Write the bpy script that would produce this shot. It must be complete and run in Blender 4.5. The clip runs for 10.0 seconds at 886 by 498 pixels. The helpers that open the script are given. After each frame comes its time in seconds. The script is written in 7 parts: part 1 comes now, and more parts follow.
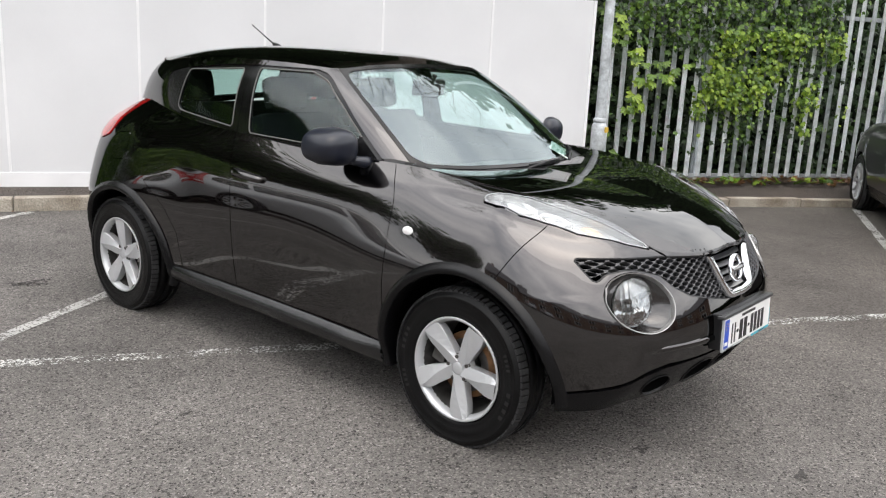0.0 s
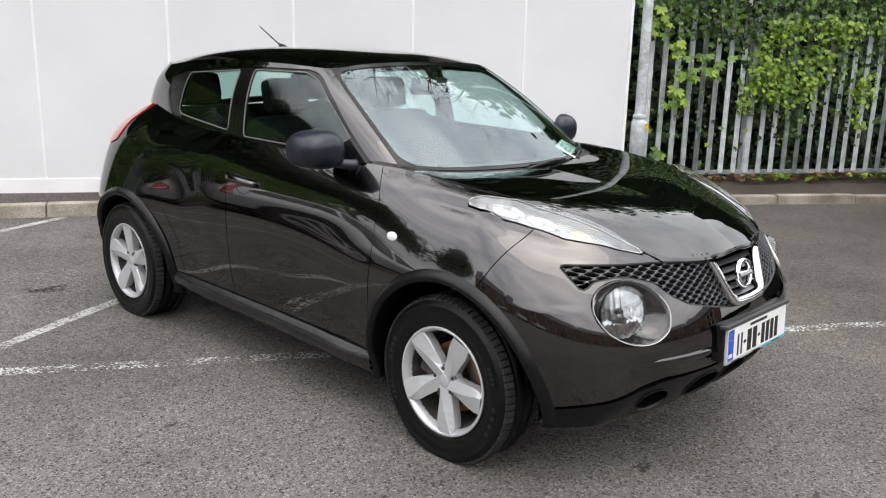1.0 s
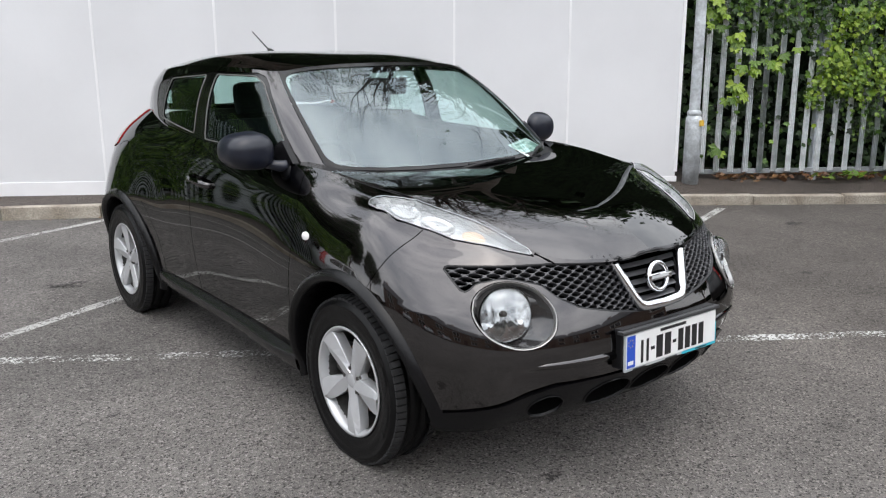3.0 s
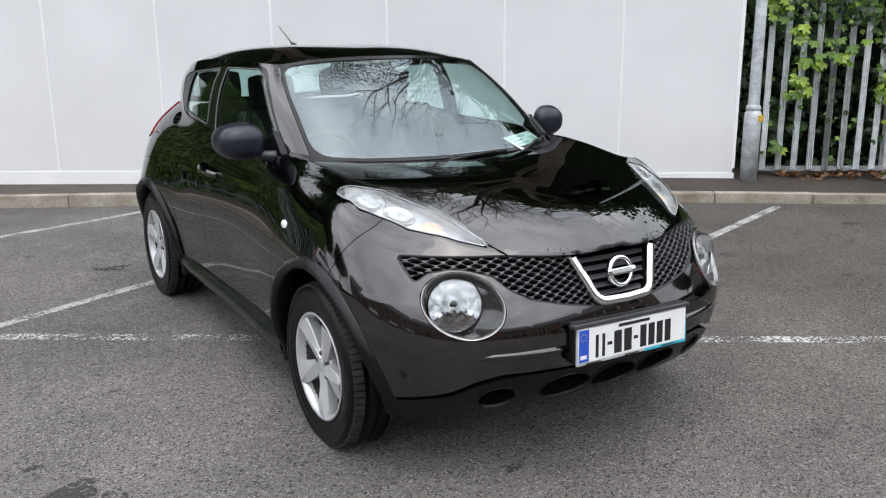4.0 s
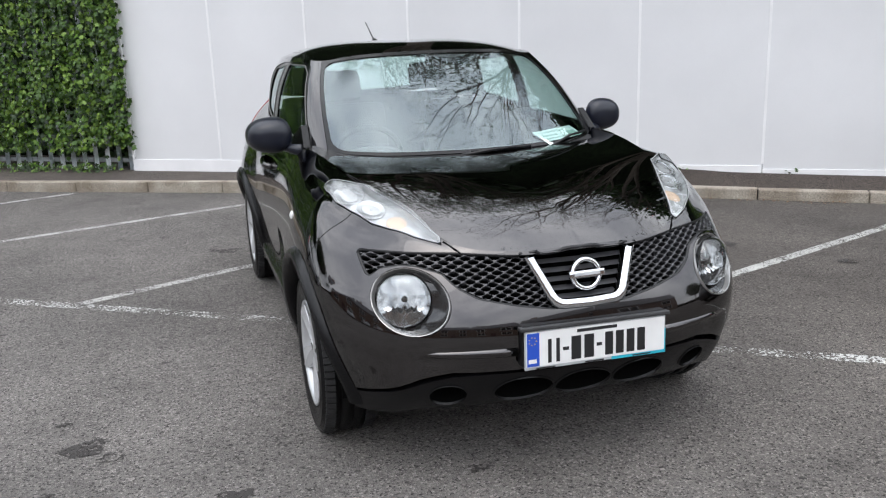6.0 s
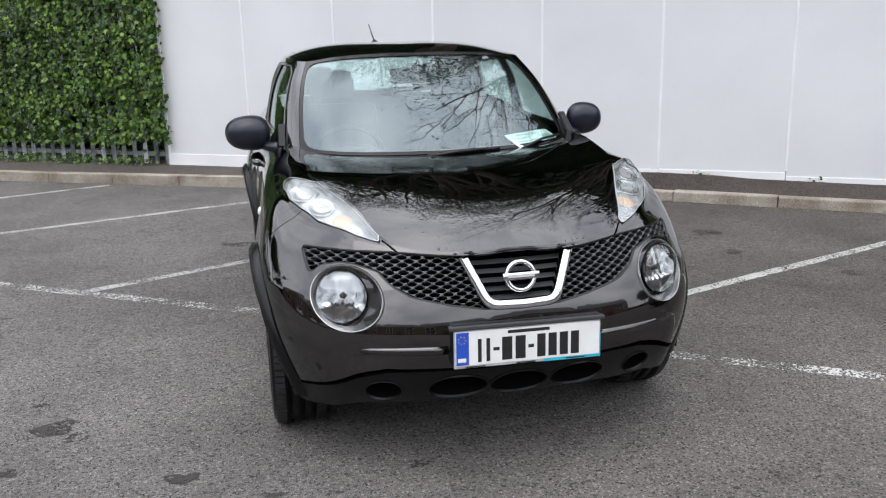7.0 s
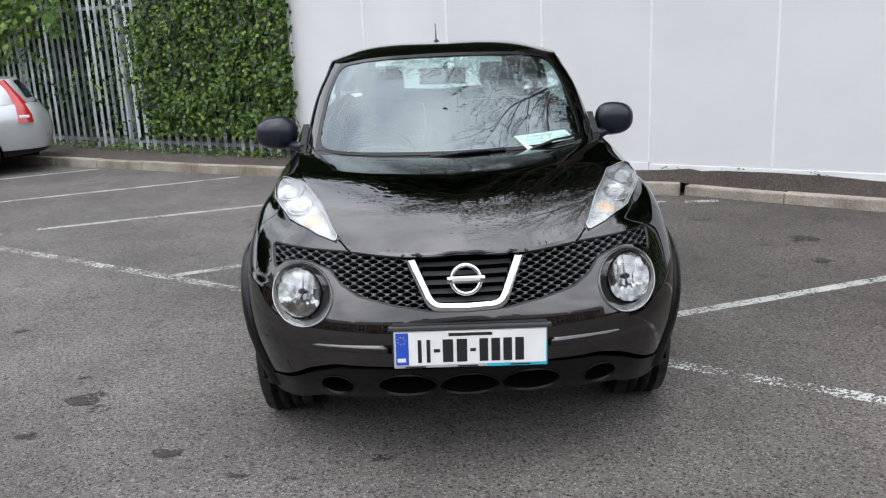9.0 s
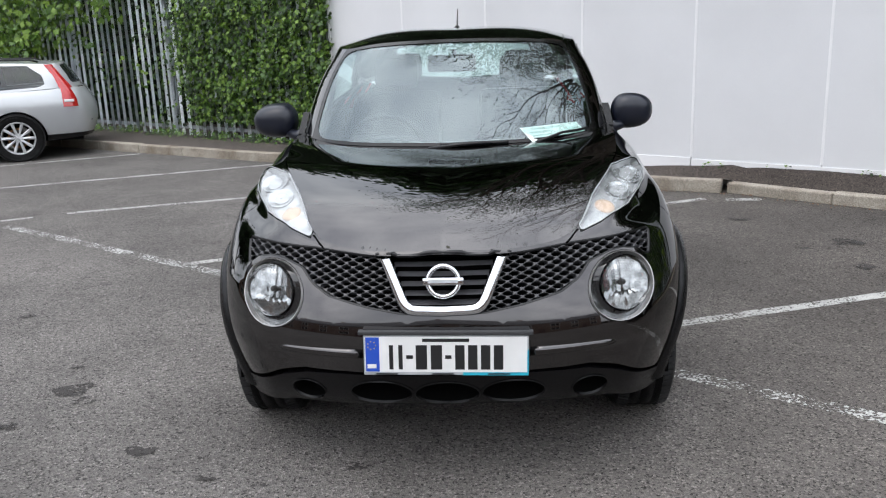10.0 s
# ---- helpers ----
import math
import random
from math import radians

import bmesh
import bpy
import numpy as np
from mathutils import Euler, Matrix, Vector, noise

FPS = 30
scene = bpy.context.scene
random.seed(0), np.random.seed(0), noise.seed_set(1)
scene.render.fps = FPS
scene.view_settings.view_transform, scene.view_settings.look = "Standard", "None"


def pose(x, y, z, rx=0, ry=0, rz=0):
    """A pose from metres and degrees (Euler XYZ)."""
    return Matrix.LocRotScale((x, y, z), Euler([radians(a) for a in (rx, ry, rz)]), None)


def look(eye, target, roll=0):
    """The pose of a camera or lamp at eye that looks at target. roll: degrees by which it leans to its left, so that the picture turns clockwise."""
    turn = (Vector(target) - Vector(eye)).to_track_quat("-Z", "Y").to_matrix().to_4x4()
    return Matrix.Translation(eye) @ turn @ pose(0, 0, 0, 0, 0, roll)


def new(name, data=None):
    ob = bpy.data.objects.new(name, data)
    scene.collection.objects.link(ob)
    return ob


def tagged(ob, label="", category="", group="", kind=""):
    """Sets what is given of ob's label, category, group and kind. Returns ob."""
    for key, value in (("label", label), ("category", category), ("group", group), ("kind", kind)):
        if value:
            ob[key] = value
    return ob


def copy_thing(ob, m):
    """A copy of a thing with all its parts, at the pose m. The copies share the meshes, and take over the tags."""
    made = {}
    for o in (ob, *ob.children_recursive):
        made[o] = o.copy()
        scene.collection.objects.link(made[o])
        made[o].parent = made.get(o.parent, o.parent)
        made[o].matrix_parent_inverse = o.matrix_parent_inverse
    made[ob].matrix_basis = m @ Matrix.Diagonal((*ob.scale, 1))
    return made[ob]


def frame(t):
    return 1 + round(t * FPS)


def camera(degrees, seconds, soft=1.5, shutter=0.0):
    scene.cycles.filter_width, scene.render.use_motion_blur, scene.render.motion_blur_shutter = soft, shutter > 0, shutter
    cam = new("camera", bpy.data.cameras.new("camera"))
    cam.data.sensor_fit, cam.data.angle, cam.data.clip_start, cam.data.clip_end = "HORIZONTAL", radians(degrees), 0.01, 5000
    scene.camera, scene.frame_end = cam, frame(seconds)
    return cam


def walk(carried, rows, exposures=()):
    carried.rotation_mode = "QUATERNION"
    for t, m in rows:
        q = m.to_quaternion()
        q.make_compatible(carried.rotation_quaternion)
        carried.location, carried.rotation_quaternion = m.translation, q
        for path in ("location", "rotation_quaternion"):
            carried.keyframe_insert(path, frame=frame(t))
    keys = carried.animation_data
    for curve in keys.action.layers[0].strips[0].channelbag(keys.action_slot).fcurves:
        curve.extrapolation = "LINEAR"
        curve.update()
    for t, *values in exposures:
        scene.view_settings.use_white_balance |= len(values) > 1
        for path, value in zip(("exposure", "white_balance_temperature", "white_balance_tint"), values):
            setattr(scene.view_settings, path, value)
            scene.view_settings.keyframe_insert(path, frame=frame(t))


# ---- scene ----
cam = camera(55.05, 10.0, soft=1.2)
PATH = [
    (0, (-3.501, -1.990, 1.614), (-1.978, -0.779, 1.153), 2.91),
    (0.5, (-3.359, -2.032, 1.617), (-1.861, -0.787, 1.163), 2.12),
    (1, (-3.165, -2.112, 1.612), (-1.739, -0.790, 1.144), 1.49),
    (1.5, (-3.059, -2.241, 1.600), (-1.650, -0.892, 1.158), 0.53),
    (2, (-2.961, -2.421, 1.615), (-1.645, -0.982, 1.169), 0.42),
    (2.5, (-2.774, -2.553, 1.616), (-1.532, -1.053, 1.160), -0.60),
    (2.7, (-2.675, -2.595, 1.616), (-1.438, -1.093, 1.151), -0.41),
    (4, (-2.153, -2.994, 1.605), (-1.121, -1.349, 1.125), -0.47),
    (4.5, (-2.005, -3.124, 1.621), (-1.062, -1.428, 1.134), -1.14),
    (5, (-1.760, -3.192, 1.597), (-0.853, -1.478, 1.109), -0.63),
    (5.5, (-1.521, -3.265, 1.601), (-0.795, -1.468, 1.109), -1.38),
    (7, (-0.927, -3.552, 1.608), (-0.485, -1.664, 1.120), -1.38),
    (7.5, (-0.674, -3.564, 1.610), (-0.335, -1.655, 1.120), -1.34),
    (8, (-0.482, -3.613, 1.611), (-0.311, -1.682, 1.121), -2.07),
    (8.5, (-0.266, -3.684, 1.615), (-0.169, -1.746, 1.127), -2.31),
    (9, (-0.116, -3.692, 1.624), (-0.090, -1.753, 1.133), -2.55),
    (9.5, (0.050, -3.583, 1.607), (-0.001, -1.647, 1.111), -1.86),
    (10, (0.155, -3.476, 1.591), (0.046, -1.545, 1.083), -2.10),
]
walk(cam, [(t, look(eye, target, roll)) for t, eye, target, roll in PATH],
     [(0.0, 0.24, 6650, 10), (2.0, 0.12, 6500, 10), (4.5, 0.05, 6280, 10), (10.0, 0.0, 6230, 10)])

# ---- world, sun and exposure ----
world = bpy.data.worlds.new("overcast_sky")
scene.world = world
world.use_nodes = True
wn, wl = world.node_tree.nodes, world.node_tree.links
wn.clear()
w_out = wn.new("ShaderNodeOutputWorld")
w_bg = wn.new("ShaderNodeBackground")
w_sky = wn.new("ShaderNodeTexSky")
w_sky.sky_type = "NISHITA"
w_sky.sun_disc = False
w_sky.sun_elevation = radians(65)
w_sky.sun_rotation = radians(219)
w_sky.air_density, w_sky.dust_density, w_sky.ozone_density = 1.0, 4.0, 1.0
# a broken layer of cloud over the sky
w_co = wn.new("ShaderNodeTexCoord")
w_map = wn.new("ShaderNodeMapping")
w_map.inputs["Scale"].default_value = (1.6, 1.6, 3.4)
w_noise = wn.new("ShaderNodeTexNoise")
w_noise.inputs["Scale"].default_value = 1.7
w_noise.inputs["Detail"].default_value = 7
w_noise.inputs["Roughness"].default_value = 0.55
w_ramp = wn.new("ShaderNodeValToRGB")
w_ramp.color_ramp.elements[0].position, w_ramp.color_ramp.elements[1].position = 0.36, 0.66
w_ramp.color_ramp.elements[0].color = (6.6, 6.8, 7.2, 1)
w_ramp.color_ramp.elements[1].color = (12.0, 12.0, 12.0, 1)
w_mix = wn.new("ShaderNodeMix")
w_mix.data_type = "RGBA"
w_mix.inputs["Factor"].default_value = 0.86
wl.new(w_co.outputs["Generated"], w_map.inputs["Vector"])
wl.new(w_map.outputs["Vector"], w_noise.inputs["Vector"])
wl.new(w_noise.outputs["Fac"], w_ramp.inputs["Fac"])
wl.new(w_sky.outputs["Color"], w_mix.inputs["A"])
wl.new(w_ramp.outputs["Color"], w_mix.inputs["B"])
# an overcast sky is about three times as bright overhead as at the horizon
w_sep, w_rise, w_mul = wn.new("ShaderNodeSeparateXYZ"), wn.new("ShaderNodeMapRange"), wn.new("ShaderNodeMix")
wl.new(w_co.outputs["Generated"], w_sep.inputs["Vector"])
wl.new(w_sep.outputs["Z"], w_rise.inputs["Value"])
w_rise.inputs["To Min"].default_value, w_rise.inputs["To Max"].default_value = 1.25, 2.45
w_mul.data_type, w_mul.blend_type = "RGBA", "MULTIPLY"
w_mul.inputs["Factor"].default_value = 1.0
wl.new(w_mix.outputs["Result"], w_mul.inputs["A"])
wl.new(w_rise.outputs["Result"], w_mul.inputs["B"])
wl.new(w_mul.outputs["Result"], w_bg.inputs["Color"])
w_bg.inputs["Strength"].default_value = 0.124
wl.new(w_bg.outputs["Background"], w_out.inputs["Surface"])

sun_data = bpy.data.lights.new("sun", "SUN")
sun_data.energy, sun_data.angle, sun_data.color = 0.5, radians(40), (1.0, 0.96, 0.9)
sun = new("sun", sun_data)
sun.matrix_world = look((-4, -5, 14), (0, 0, 0))


# ---- materials ----
def material(name, base, rough=0.5, metal=0.0, coat=0.0, spec=0.5, var=0.0, scale=8.0, grain=0.0, grain_scale=120.0,
             bump=0.0, bump_scale=150.0, other=None, rough_var=0.0):
    """A plain surface with two scales of variation in colour, and fine relief."""
    m = bpy.data.materials.new(name)
    m.use_nodes = True
    n, l = m.node_tree.nodes, m.node_tree.links
    p = n["Principled BSDF"]
    p.inputs["Base Color"].default_value = (*base, 1)
    p.inputs["Roughness"].default_value = rough
    p.inputs["Metallic"].default_value = metal
    p.inputs["Coat Weight"].default_value = coat
    p.inputs["Coat Roughness"].default_value = 0.02
    p.inputs["Specular IOR Level"].default_value = spec
    tex = n.new("ShaderNodeTexCoord")
    if var or grain or other:
        big = n.new("ShaderNodeTexNoise")
        big.inputs["Scale"].default_value, big.inputs["Detail"].default_value = scale, 6
        l.new(tex.outputs["Object"], big.inputs["Vector"])
        small = n.new("ShaderNodeTexNoise")
        small.inputs["Scale"].default_value, small.inputs["Detail"].default_value = grain_scale, 3
        l.new(tex.outputs["Object"], small.inputs["Vector"])
        mix = n.new("ShaderNodeMix")
        mix.data_type = "RGBA"
        mix.inputs["A"].default_value = (*[c * (1 - var) for c in base], 1)
        mix.inputs["B"].default_value = (*(other or [min(1, c * (1 + var)) for c in base]), 1)
        spread = n.new("ShaderNodeMapRange")
        spread.inputs["From Min"].default_value, spread.inputs["From Max"].default_value = 0.32, 0.68
        l.new(big.outputs["Fac"], spread.inputs["Value"])
        l.new(spread.outputs["Result"], mix.inputs["Factor"])
        fine = n.new("ShaderNodeMix")
        fine.data_type, fine.blend_type = "RGBA", "MULTIPLY"
        ramp = n.new("ShaderNodeMapRange")
        ramp.inputs["From Min"].default_value, ramp.inputs["From Max"].default_value = 0.3, 0.7
        ramp.inputs["To Min"].default_value, ramp.inputs["To Max"].default_value = 1 - grain, 1 + grain
        l.new(small.outputs["Fac"], ramp.inputs["Value"])
        fine.inputs["Factor"].default_value = 1.0
        l.new(mix.outputs["Result"], fine.inputs["A"])
        l.new(ramp.outputs["Result"], fine.inputs["B"])
        l.new(fine.outputs["Result"], p.inputs["Base Color"])
        if rough_var:
            rr = n.new("ShaderNodeMapRange")
            rr.inputs["To Min"].default_value, rr.inputs["To Max"].default_value = max(0, rough - rough_var), min(1, rough + rough_var)
            l.new(big.outputs["Fac"], rr.inputs["Value"])
            l.new(rr.outputs["Result"], p.inputs["Roughness"])
    if bump:
        b = n.new("ShaderNodeTexNoise")
        b.inputs["Scale"].default_value, b.inputs["Detail"].default_value = bump_scale, 4
        l.new(tex.outputs["Object"], b.inputs["Vector"])
        bn = n.new("ShaderNodeBump")
        bn.inputs["Strength"].default_value, bn.inputs["Distance"].default_value = bump, 0.01
        l.new(b.outputs["Fac"], bn.inputs["Height"])
        l.new(bn.outputs["Normal"], p.inputs["Normal"])
    return m


def glass(name, tint, gloss=0.05, sheen=(1, 1, 1)):
    """A clear pane: the tint lets light through, the gloss grows towards the edge-on view."""
    m = bpy.data.materials.new(name)
    m.use_nodes = True
    n, l = m.node_tree.nodes, m.node_tree.links
    n.clear()
    out, mix = n.new("ShaderNodeOutputMaterial"), n.new("ShaderNodeMixShader")
    clear, shine, edge = n.new("ShaderNodeBsdfTransparent"), n.new("ShaderNodeBsdfGlossy"), n.new("ShaderNodeLayerWeight")
    rise, fr = n.new("ShaderNodeMath"), n.new("ShaderNodeMath")
    edge.inputs["Blend"].default_value = 0.5
    rise.operation, fr.operation = "POWER", "MULTIPLY_ADD"
    rise.inputs[1].default_value = 5.0
    fr.inputs[1].default_value, fr.inputs[2].default_value = 1 - gloss, gloss
    l.new(edge.outputs["Facing"], rise.inputs[0])
    l.new(rise.outputs[0], fr.inputs[0])
    clear.inputs["Color"].default_value = (*tint, 1)
    shine.inputs["Roughness"].default_value = 0.01
    shine.inputs["Color"].default_value = (*sheen, 1)
    l.new(fr.outputs[0], mix.inputs["Fac"])
    l.new(clear.outputs["BSDF"], mix.inputs[1])
    l.new(shine.outputs["BSDF"], mix.inputs[2])
    l.new(mix.outputs["Shader"], out.inputs["Surface"])
    return m


def asphalt_material(name, dark, light, dots=0.26):
    m = bpy.data.materials.new(name)
    m.use_nodes = True
    n, l = m.node_tree.nodes, m.node_tree.links
    p = n["Principled BSDF"]
    p.inputs["Roughness"].default_value = 0.9
    p.inputs["Specular IOR Level"].default_value = 0.35
    geo = n.new("ShaderNodeNewGeometry")
    stone = n.new("ShaderNodeTexVoronoi")
    stone.inputs["Scale"].default_value = 125
    stone.inputs["Randomness"].default_value = 1
    fine = n.new("ShaderNodeTexNoise")
    fine.inputs["Scale"].default_value, fine.inputs["Detail"].default_value = 210, 3
    patch = n.new("ShaderNodeTexNoise")
    patch.inputs["Scale"].default_value, patch.inputs["Detail"].default_value, patch.inputs["Roughness"].default_value = 0.75, 7, 0.62
    stain = n.new("ShaderNodeTexNoise")
    stain.inputs["Scale"].default_value, stain.inputs["Detail"].default_value = 4.2, 4
    for t in (stone, fine, patch, stain):
        l.new(geo.outputs["Position"], t.inputs["Vector"])
    cell = n.new("ShaderNodeSeparateColor")
    l.new(stone.outputs["Color"], cell.inputs["Color"])
    ramp = n.new("ShaderNodeValToRGB")
    e = ramp.color_ramp.elements
    e[0].position, e[0].color = 0.0, (*[c * 0.42 for c in dark], 1)
    e[1].position, e[1].color = 1.0, (*[c * 1.5 for c in light], 1)
    mid = e.new(dots)
    mid.color = (*[(a + b) * 0.50 for a, b in zip(dark, light)], 1)
    mid = e.new(0.86)
    mid.color = (*[c * 0.90 for c in light], 1)
    l.new(cell.outputs["Red"], ramp.inputs["Fac"])
    shade = n.new("ShaderNodeMapRange")
    shade.inputs["From Min"].default_value, shade.inputs["From Max"].default_value = 0.3, 0.7
    shade.inputs["To Min"].default_value, shade.inputs["To Max"].default_value = 0.66, 1.28
    l.new(patch.outputs["Fac"], shade.inputs["Value"])
    spots = n.new("ShaderNodeMapRange")
    spots.inputs["From Min"].default_value, spots.inputs["From Max"].default_value = 0.24, 0.4
    spots.inputs["To Min"].default_value = 0.7
    l.new(stain.outputs["Fac"], spots.inputs["Value"])
    grit = n.new("ShaderNodeMapRange")
    grit.inputs["From Min"].default_value, grit.inputs["From Max"].default_value = 0.3, 0.7
    grit.inputs["To Min"].default_value, grit.inputs["To Max"].default_value = 0.56, 1.36
    l.new(fine.outputs["Fac"], grit.inputs["Value"])
    one, two = n.new("ShaderNodeMath"), n.new("ShaderNodeMath")
    one.operation = two.operation = "MULTIPLY"
    l.new(shade.outputs["Result"], one.inputs[0])
    l.new(spots.outputs["Result"], one.inputs[1])
    l.new(one.outputs[0], two.inputs[0])
    l.new(grit.outputs["Result"], two.inputs[1])
    mul = n.new("ShaderNodeMix")
    mul.data_type, mul.blend_type = "RGBA", "MULTIPLY"
    mul.inputs["Factor"].default_value = 1
    l.new(ramp.outputs["Color"], mul.inputs["A"])
    # the base colour gets darker and browner as x rises
    where_x, x_span, x_tone = n.new("ShaderNodeSeparateXYZ"), n.new("ShaderNodeMapRange"), n.new("ShaderNodeMix")
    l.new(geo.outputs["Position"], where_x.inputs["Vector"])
    l.new(where_x.outputs["X"], x_span.inputs["Value"])
    x_span.inputs["From Min"].default_value, x_span.inputs["From Max"].default_value = -0.5, 2.4
    x_tone.data_type = "RGBA"
    x_tone.inputs["A"].default_value, x_tone.inputs["B"].default_value = (1.06, 1.025, 1.0, 1), (0.75, 0.695, 0.65, 1)
    l.new(x_span.outputs["Result"], x_tone.inputs["Factor"])
    tint = n.new("ShaderNodeMix")
    tint.data_type, tint.blend_type = "RGBA", "MULTIPLY"
    tint.inputs["Factor"].default_value = 1
    l.new(x_tone.outputs["Result"], tint.inputs["A"])
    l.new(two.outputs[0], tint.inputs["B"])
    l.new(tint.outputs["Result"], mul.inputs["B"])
    l.new(mul.outputs["Result"], p.inputs["Base Color"])
    bump = n.new("ShaderNodeBump")
    bump.inputs["Strength"].default_value, bump.inputs["Distance"].default_value = 0.9, 0.006
    l.new(stone.outputs["Distance"], bump.inputs["Height"])
    l.new(bump.outputs["Normal"], p.inputs["Normal"])
    return m


def worn_paint(name, colour, keep=0.5, scale=70.0):
    """Road paint that has worn off in grains: where it is gone the ground shows."""
    m = material(name, colour, 0.8, var=0.16, scale=6, grain=0.2, grain_scale=180, bump=0.4, bump_scale=170)
    n, l = m.node_tree.nodes, m.node_tree.links
    p, out = n["Principled BSDF"], n["Material Output"]
    geo = n.new("ShaderNodeNewGeometry")
    a, b = n.new("ShaderNodeTexNoise"), n.new("ShaderNodeTexNoise")
    a.inputs["Scale"].default_value, a.inputs["Detail"].default_value = scale, 5
    b.inputs["Scale"].default_value, b.inputs["Detail"].default_value = 5.0, 4
    l.new(geo.outputs["Position"], a.inputs["Vector"])
    l.new(geo.outputs["Position"], b.inputs["Vector"])
    add = n.new("ShaderNodeMath")
    add.operation = "MULTIPLY_ADD"
    l.new(b.outputs["Fac"], add.inputs[0])
    add.inputs[1].default_value = 0.55
    l.new(a.outputs["Fac"], add.inputs[2])
    step = n.new("ShaderNodeMapRange")
    step.inputs["From Min"].default_value, step.inputs["From Max"].default_value = 1.02 - keep * 0.5, 1.10 - keep * 0.5
    l.new(add.outputs[0], step.inputs["Value"])
    gone, mix = n.new("ShaderNodeBsdfTransparent"), n.new("ShaderNodeMixShader")
    l.new(step.outputs["Result"], mix.inputs["Fac"])
    l.new(gone.outputs["BSDF"], mix.inputs[1])
    l.new(p.outputs["BSDF"], mix.inputs[2])
    l.new(mix.outputs["Shader"], out.inputs["Surface"])
    return m


def leaf_material(name, tones, rough=0.34):
    """Leaves whose tone goes by the island, with some light let through."""
    m = bpy.data.materials.new(name)
    m.use_nodes = True
    n, l = m.node_tree.nodes, m.node_tree.links
    p, out = n["Principled BSDF"], n["Material Output"]
    geo = n.new("ShaderNodeNewGeometry")
    ramp = n.new("ShaderNodeValToRGB")
    e = ramp.color_ramp.elements
    e[0].color, e[1].color = (*tones[0], 1), (*tones[-1], 1)
    for i, c in enumerate(tones[1:-1], 1):
        e.new(i / (len(tones) - 1)).color = (*c, 1)
    l.new(geo.outputs["Random Per Island"], ramp.inputs["Fac"])
    l.new(ramp.outputs["Color"], p.inputs["Base Color"])
    p.inputs["Roughness"].default_value = rough
    tr, mix = n.new("ShaderNodeBsdfTranslucent"), n.new("ShaderNodeMixShader")
    l.new(ramp.outputs["Color"], tr.inputs["Color"])
    mix.inputs["Fac"].default_value = 0.28
    l.new(p.outputs["BSDF"], mix.inputs[1])
    l.new(tr.outputs["BSDF"], mix.inputs[2])
    l.new(mix.outputs["Shader"], out.inputs["Surface"])
    return m


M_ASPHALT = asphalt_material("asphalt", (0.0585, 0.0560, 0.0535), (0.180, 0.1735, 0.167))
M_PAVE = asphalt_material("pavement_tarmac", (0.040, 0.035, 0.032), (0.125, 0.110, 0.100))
M_LINE = worn_paint("worn_line_paint", (0.42, 0.415, 0.395), 0.67)
M_LINE_FAINT = worn_paint("faded_line_paint", (0.50, 0.50, 0.48), 0.46)
M_CLAD = material("white_cladding", (0.73, 0.735, 0.75), 0.42, var=0.035, scale=1.1, grain=0.01, rough_var=0.08)
M_CLAD_TRIM = material("white_trim", (0.86, 0.86, 0.87), 0.4, var=0.04, scale=3)
M_CLAD_JOINT = material("joint_shadow", (0.42, 0.43, 0.45), 0.6)
M_KERB = material("kerb_concrete", (0.60, 0.545, 0.46), 0.9, var=0.3, other=(0.20, 0.165, 0.125), scale=3.4, grain=0.35, grain_scale=90, bump=0.6, bump_scale=80)
M_STEEL = material("galvanised_steel", (0.76, 0.80, 0.84), 0.5, 0.12, var=0.22, scale=7, grain=0.1, grain_scale=60, rough_var=0.12)
M_POST = material("weathered_steel", (0.58, 0.62, 0.65), 0.55, 0.2, var=0.25, scale=8)
# lighter copy of the steel, brightening the right fence by colour
M_STEEL_LIGHT = material("lighter_galvanised_steel", (0.80, 0.825, 0.84), 0.5, 0.1, var=0.18, scale=7, grain=0.1, grain_scale=60)
M_RAIL = material("dull_steel", (0.28, 0.30, 0.31), 0.6, 0.2, var=0.25, scale=8)
M_POLE = material("galvanised_pole", (0.50, 0.53, 0.55), 0.55, 0.15, var=0.3, scale=9, grain=0.14, grain_scale=40)
M_BARK = material("bark", (0.09, 0.075, 0.06), 0.95, var=0.35, scale=12, bump=0.9, bump_scale=50)
# the darkest ivy tone also stands for shadow between the leaves
M_IVY = leaf_material("ivy_leaves", [(0.006, 0.015, 0.004), (0.030, 0.072, 0.012), (0.092, 0.185, 0.028), (0.225, 0.355, 0.055)])
M_IVY_LIGHT = leaf_material("young_leaves", [(0.05, 0.105, 0.014), (0.13, 0.235, 0.024), (0.24, 0.36, 0.038), (0.32, 0.43, 0.052)])
M_IVY_YOUNG = leaf_material("young_ivy", [(0.05, 0.11, 0.018), (0.085, 0.17, 0.024), (0.15, 0.26, 0.035), (0.22, 0.34, 0.05)])
# leaf tones darkened so that the colour itself holds deep shade
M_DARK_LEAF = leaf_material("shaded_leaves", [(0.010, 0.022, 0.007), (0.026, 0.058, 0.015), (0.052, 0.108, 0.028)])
M_DRY = leaf_material("dry_leaves", [(0.09, 0.04, 0.02), (0.17, 0.08, 0.035), (0.25, 0.14, 0.06)])


# ---- mesh helpers ----
def mesh_object(name, verts, faces, mat, smooth=False, normals=None):
    me = bpy.data.meshes.new(name)
    me.from_pydata([tuple(v) for v in verts], [], [tuple(f) for f in faces])
    if mat:
        me.materials.append(mat)
    if smooth:
        me.shade_smooth()
    if normals is not None:
        me.normals_split_custom_set_from_vertices([tuple(v) for v in normals])
    return new(name, me)


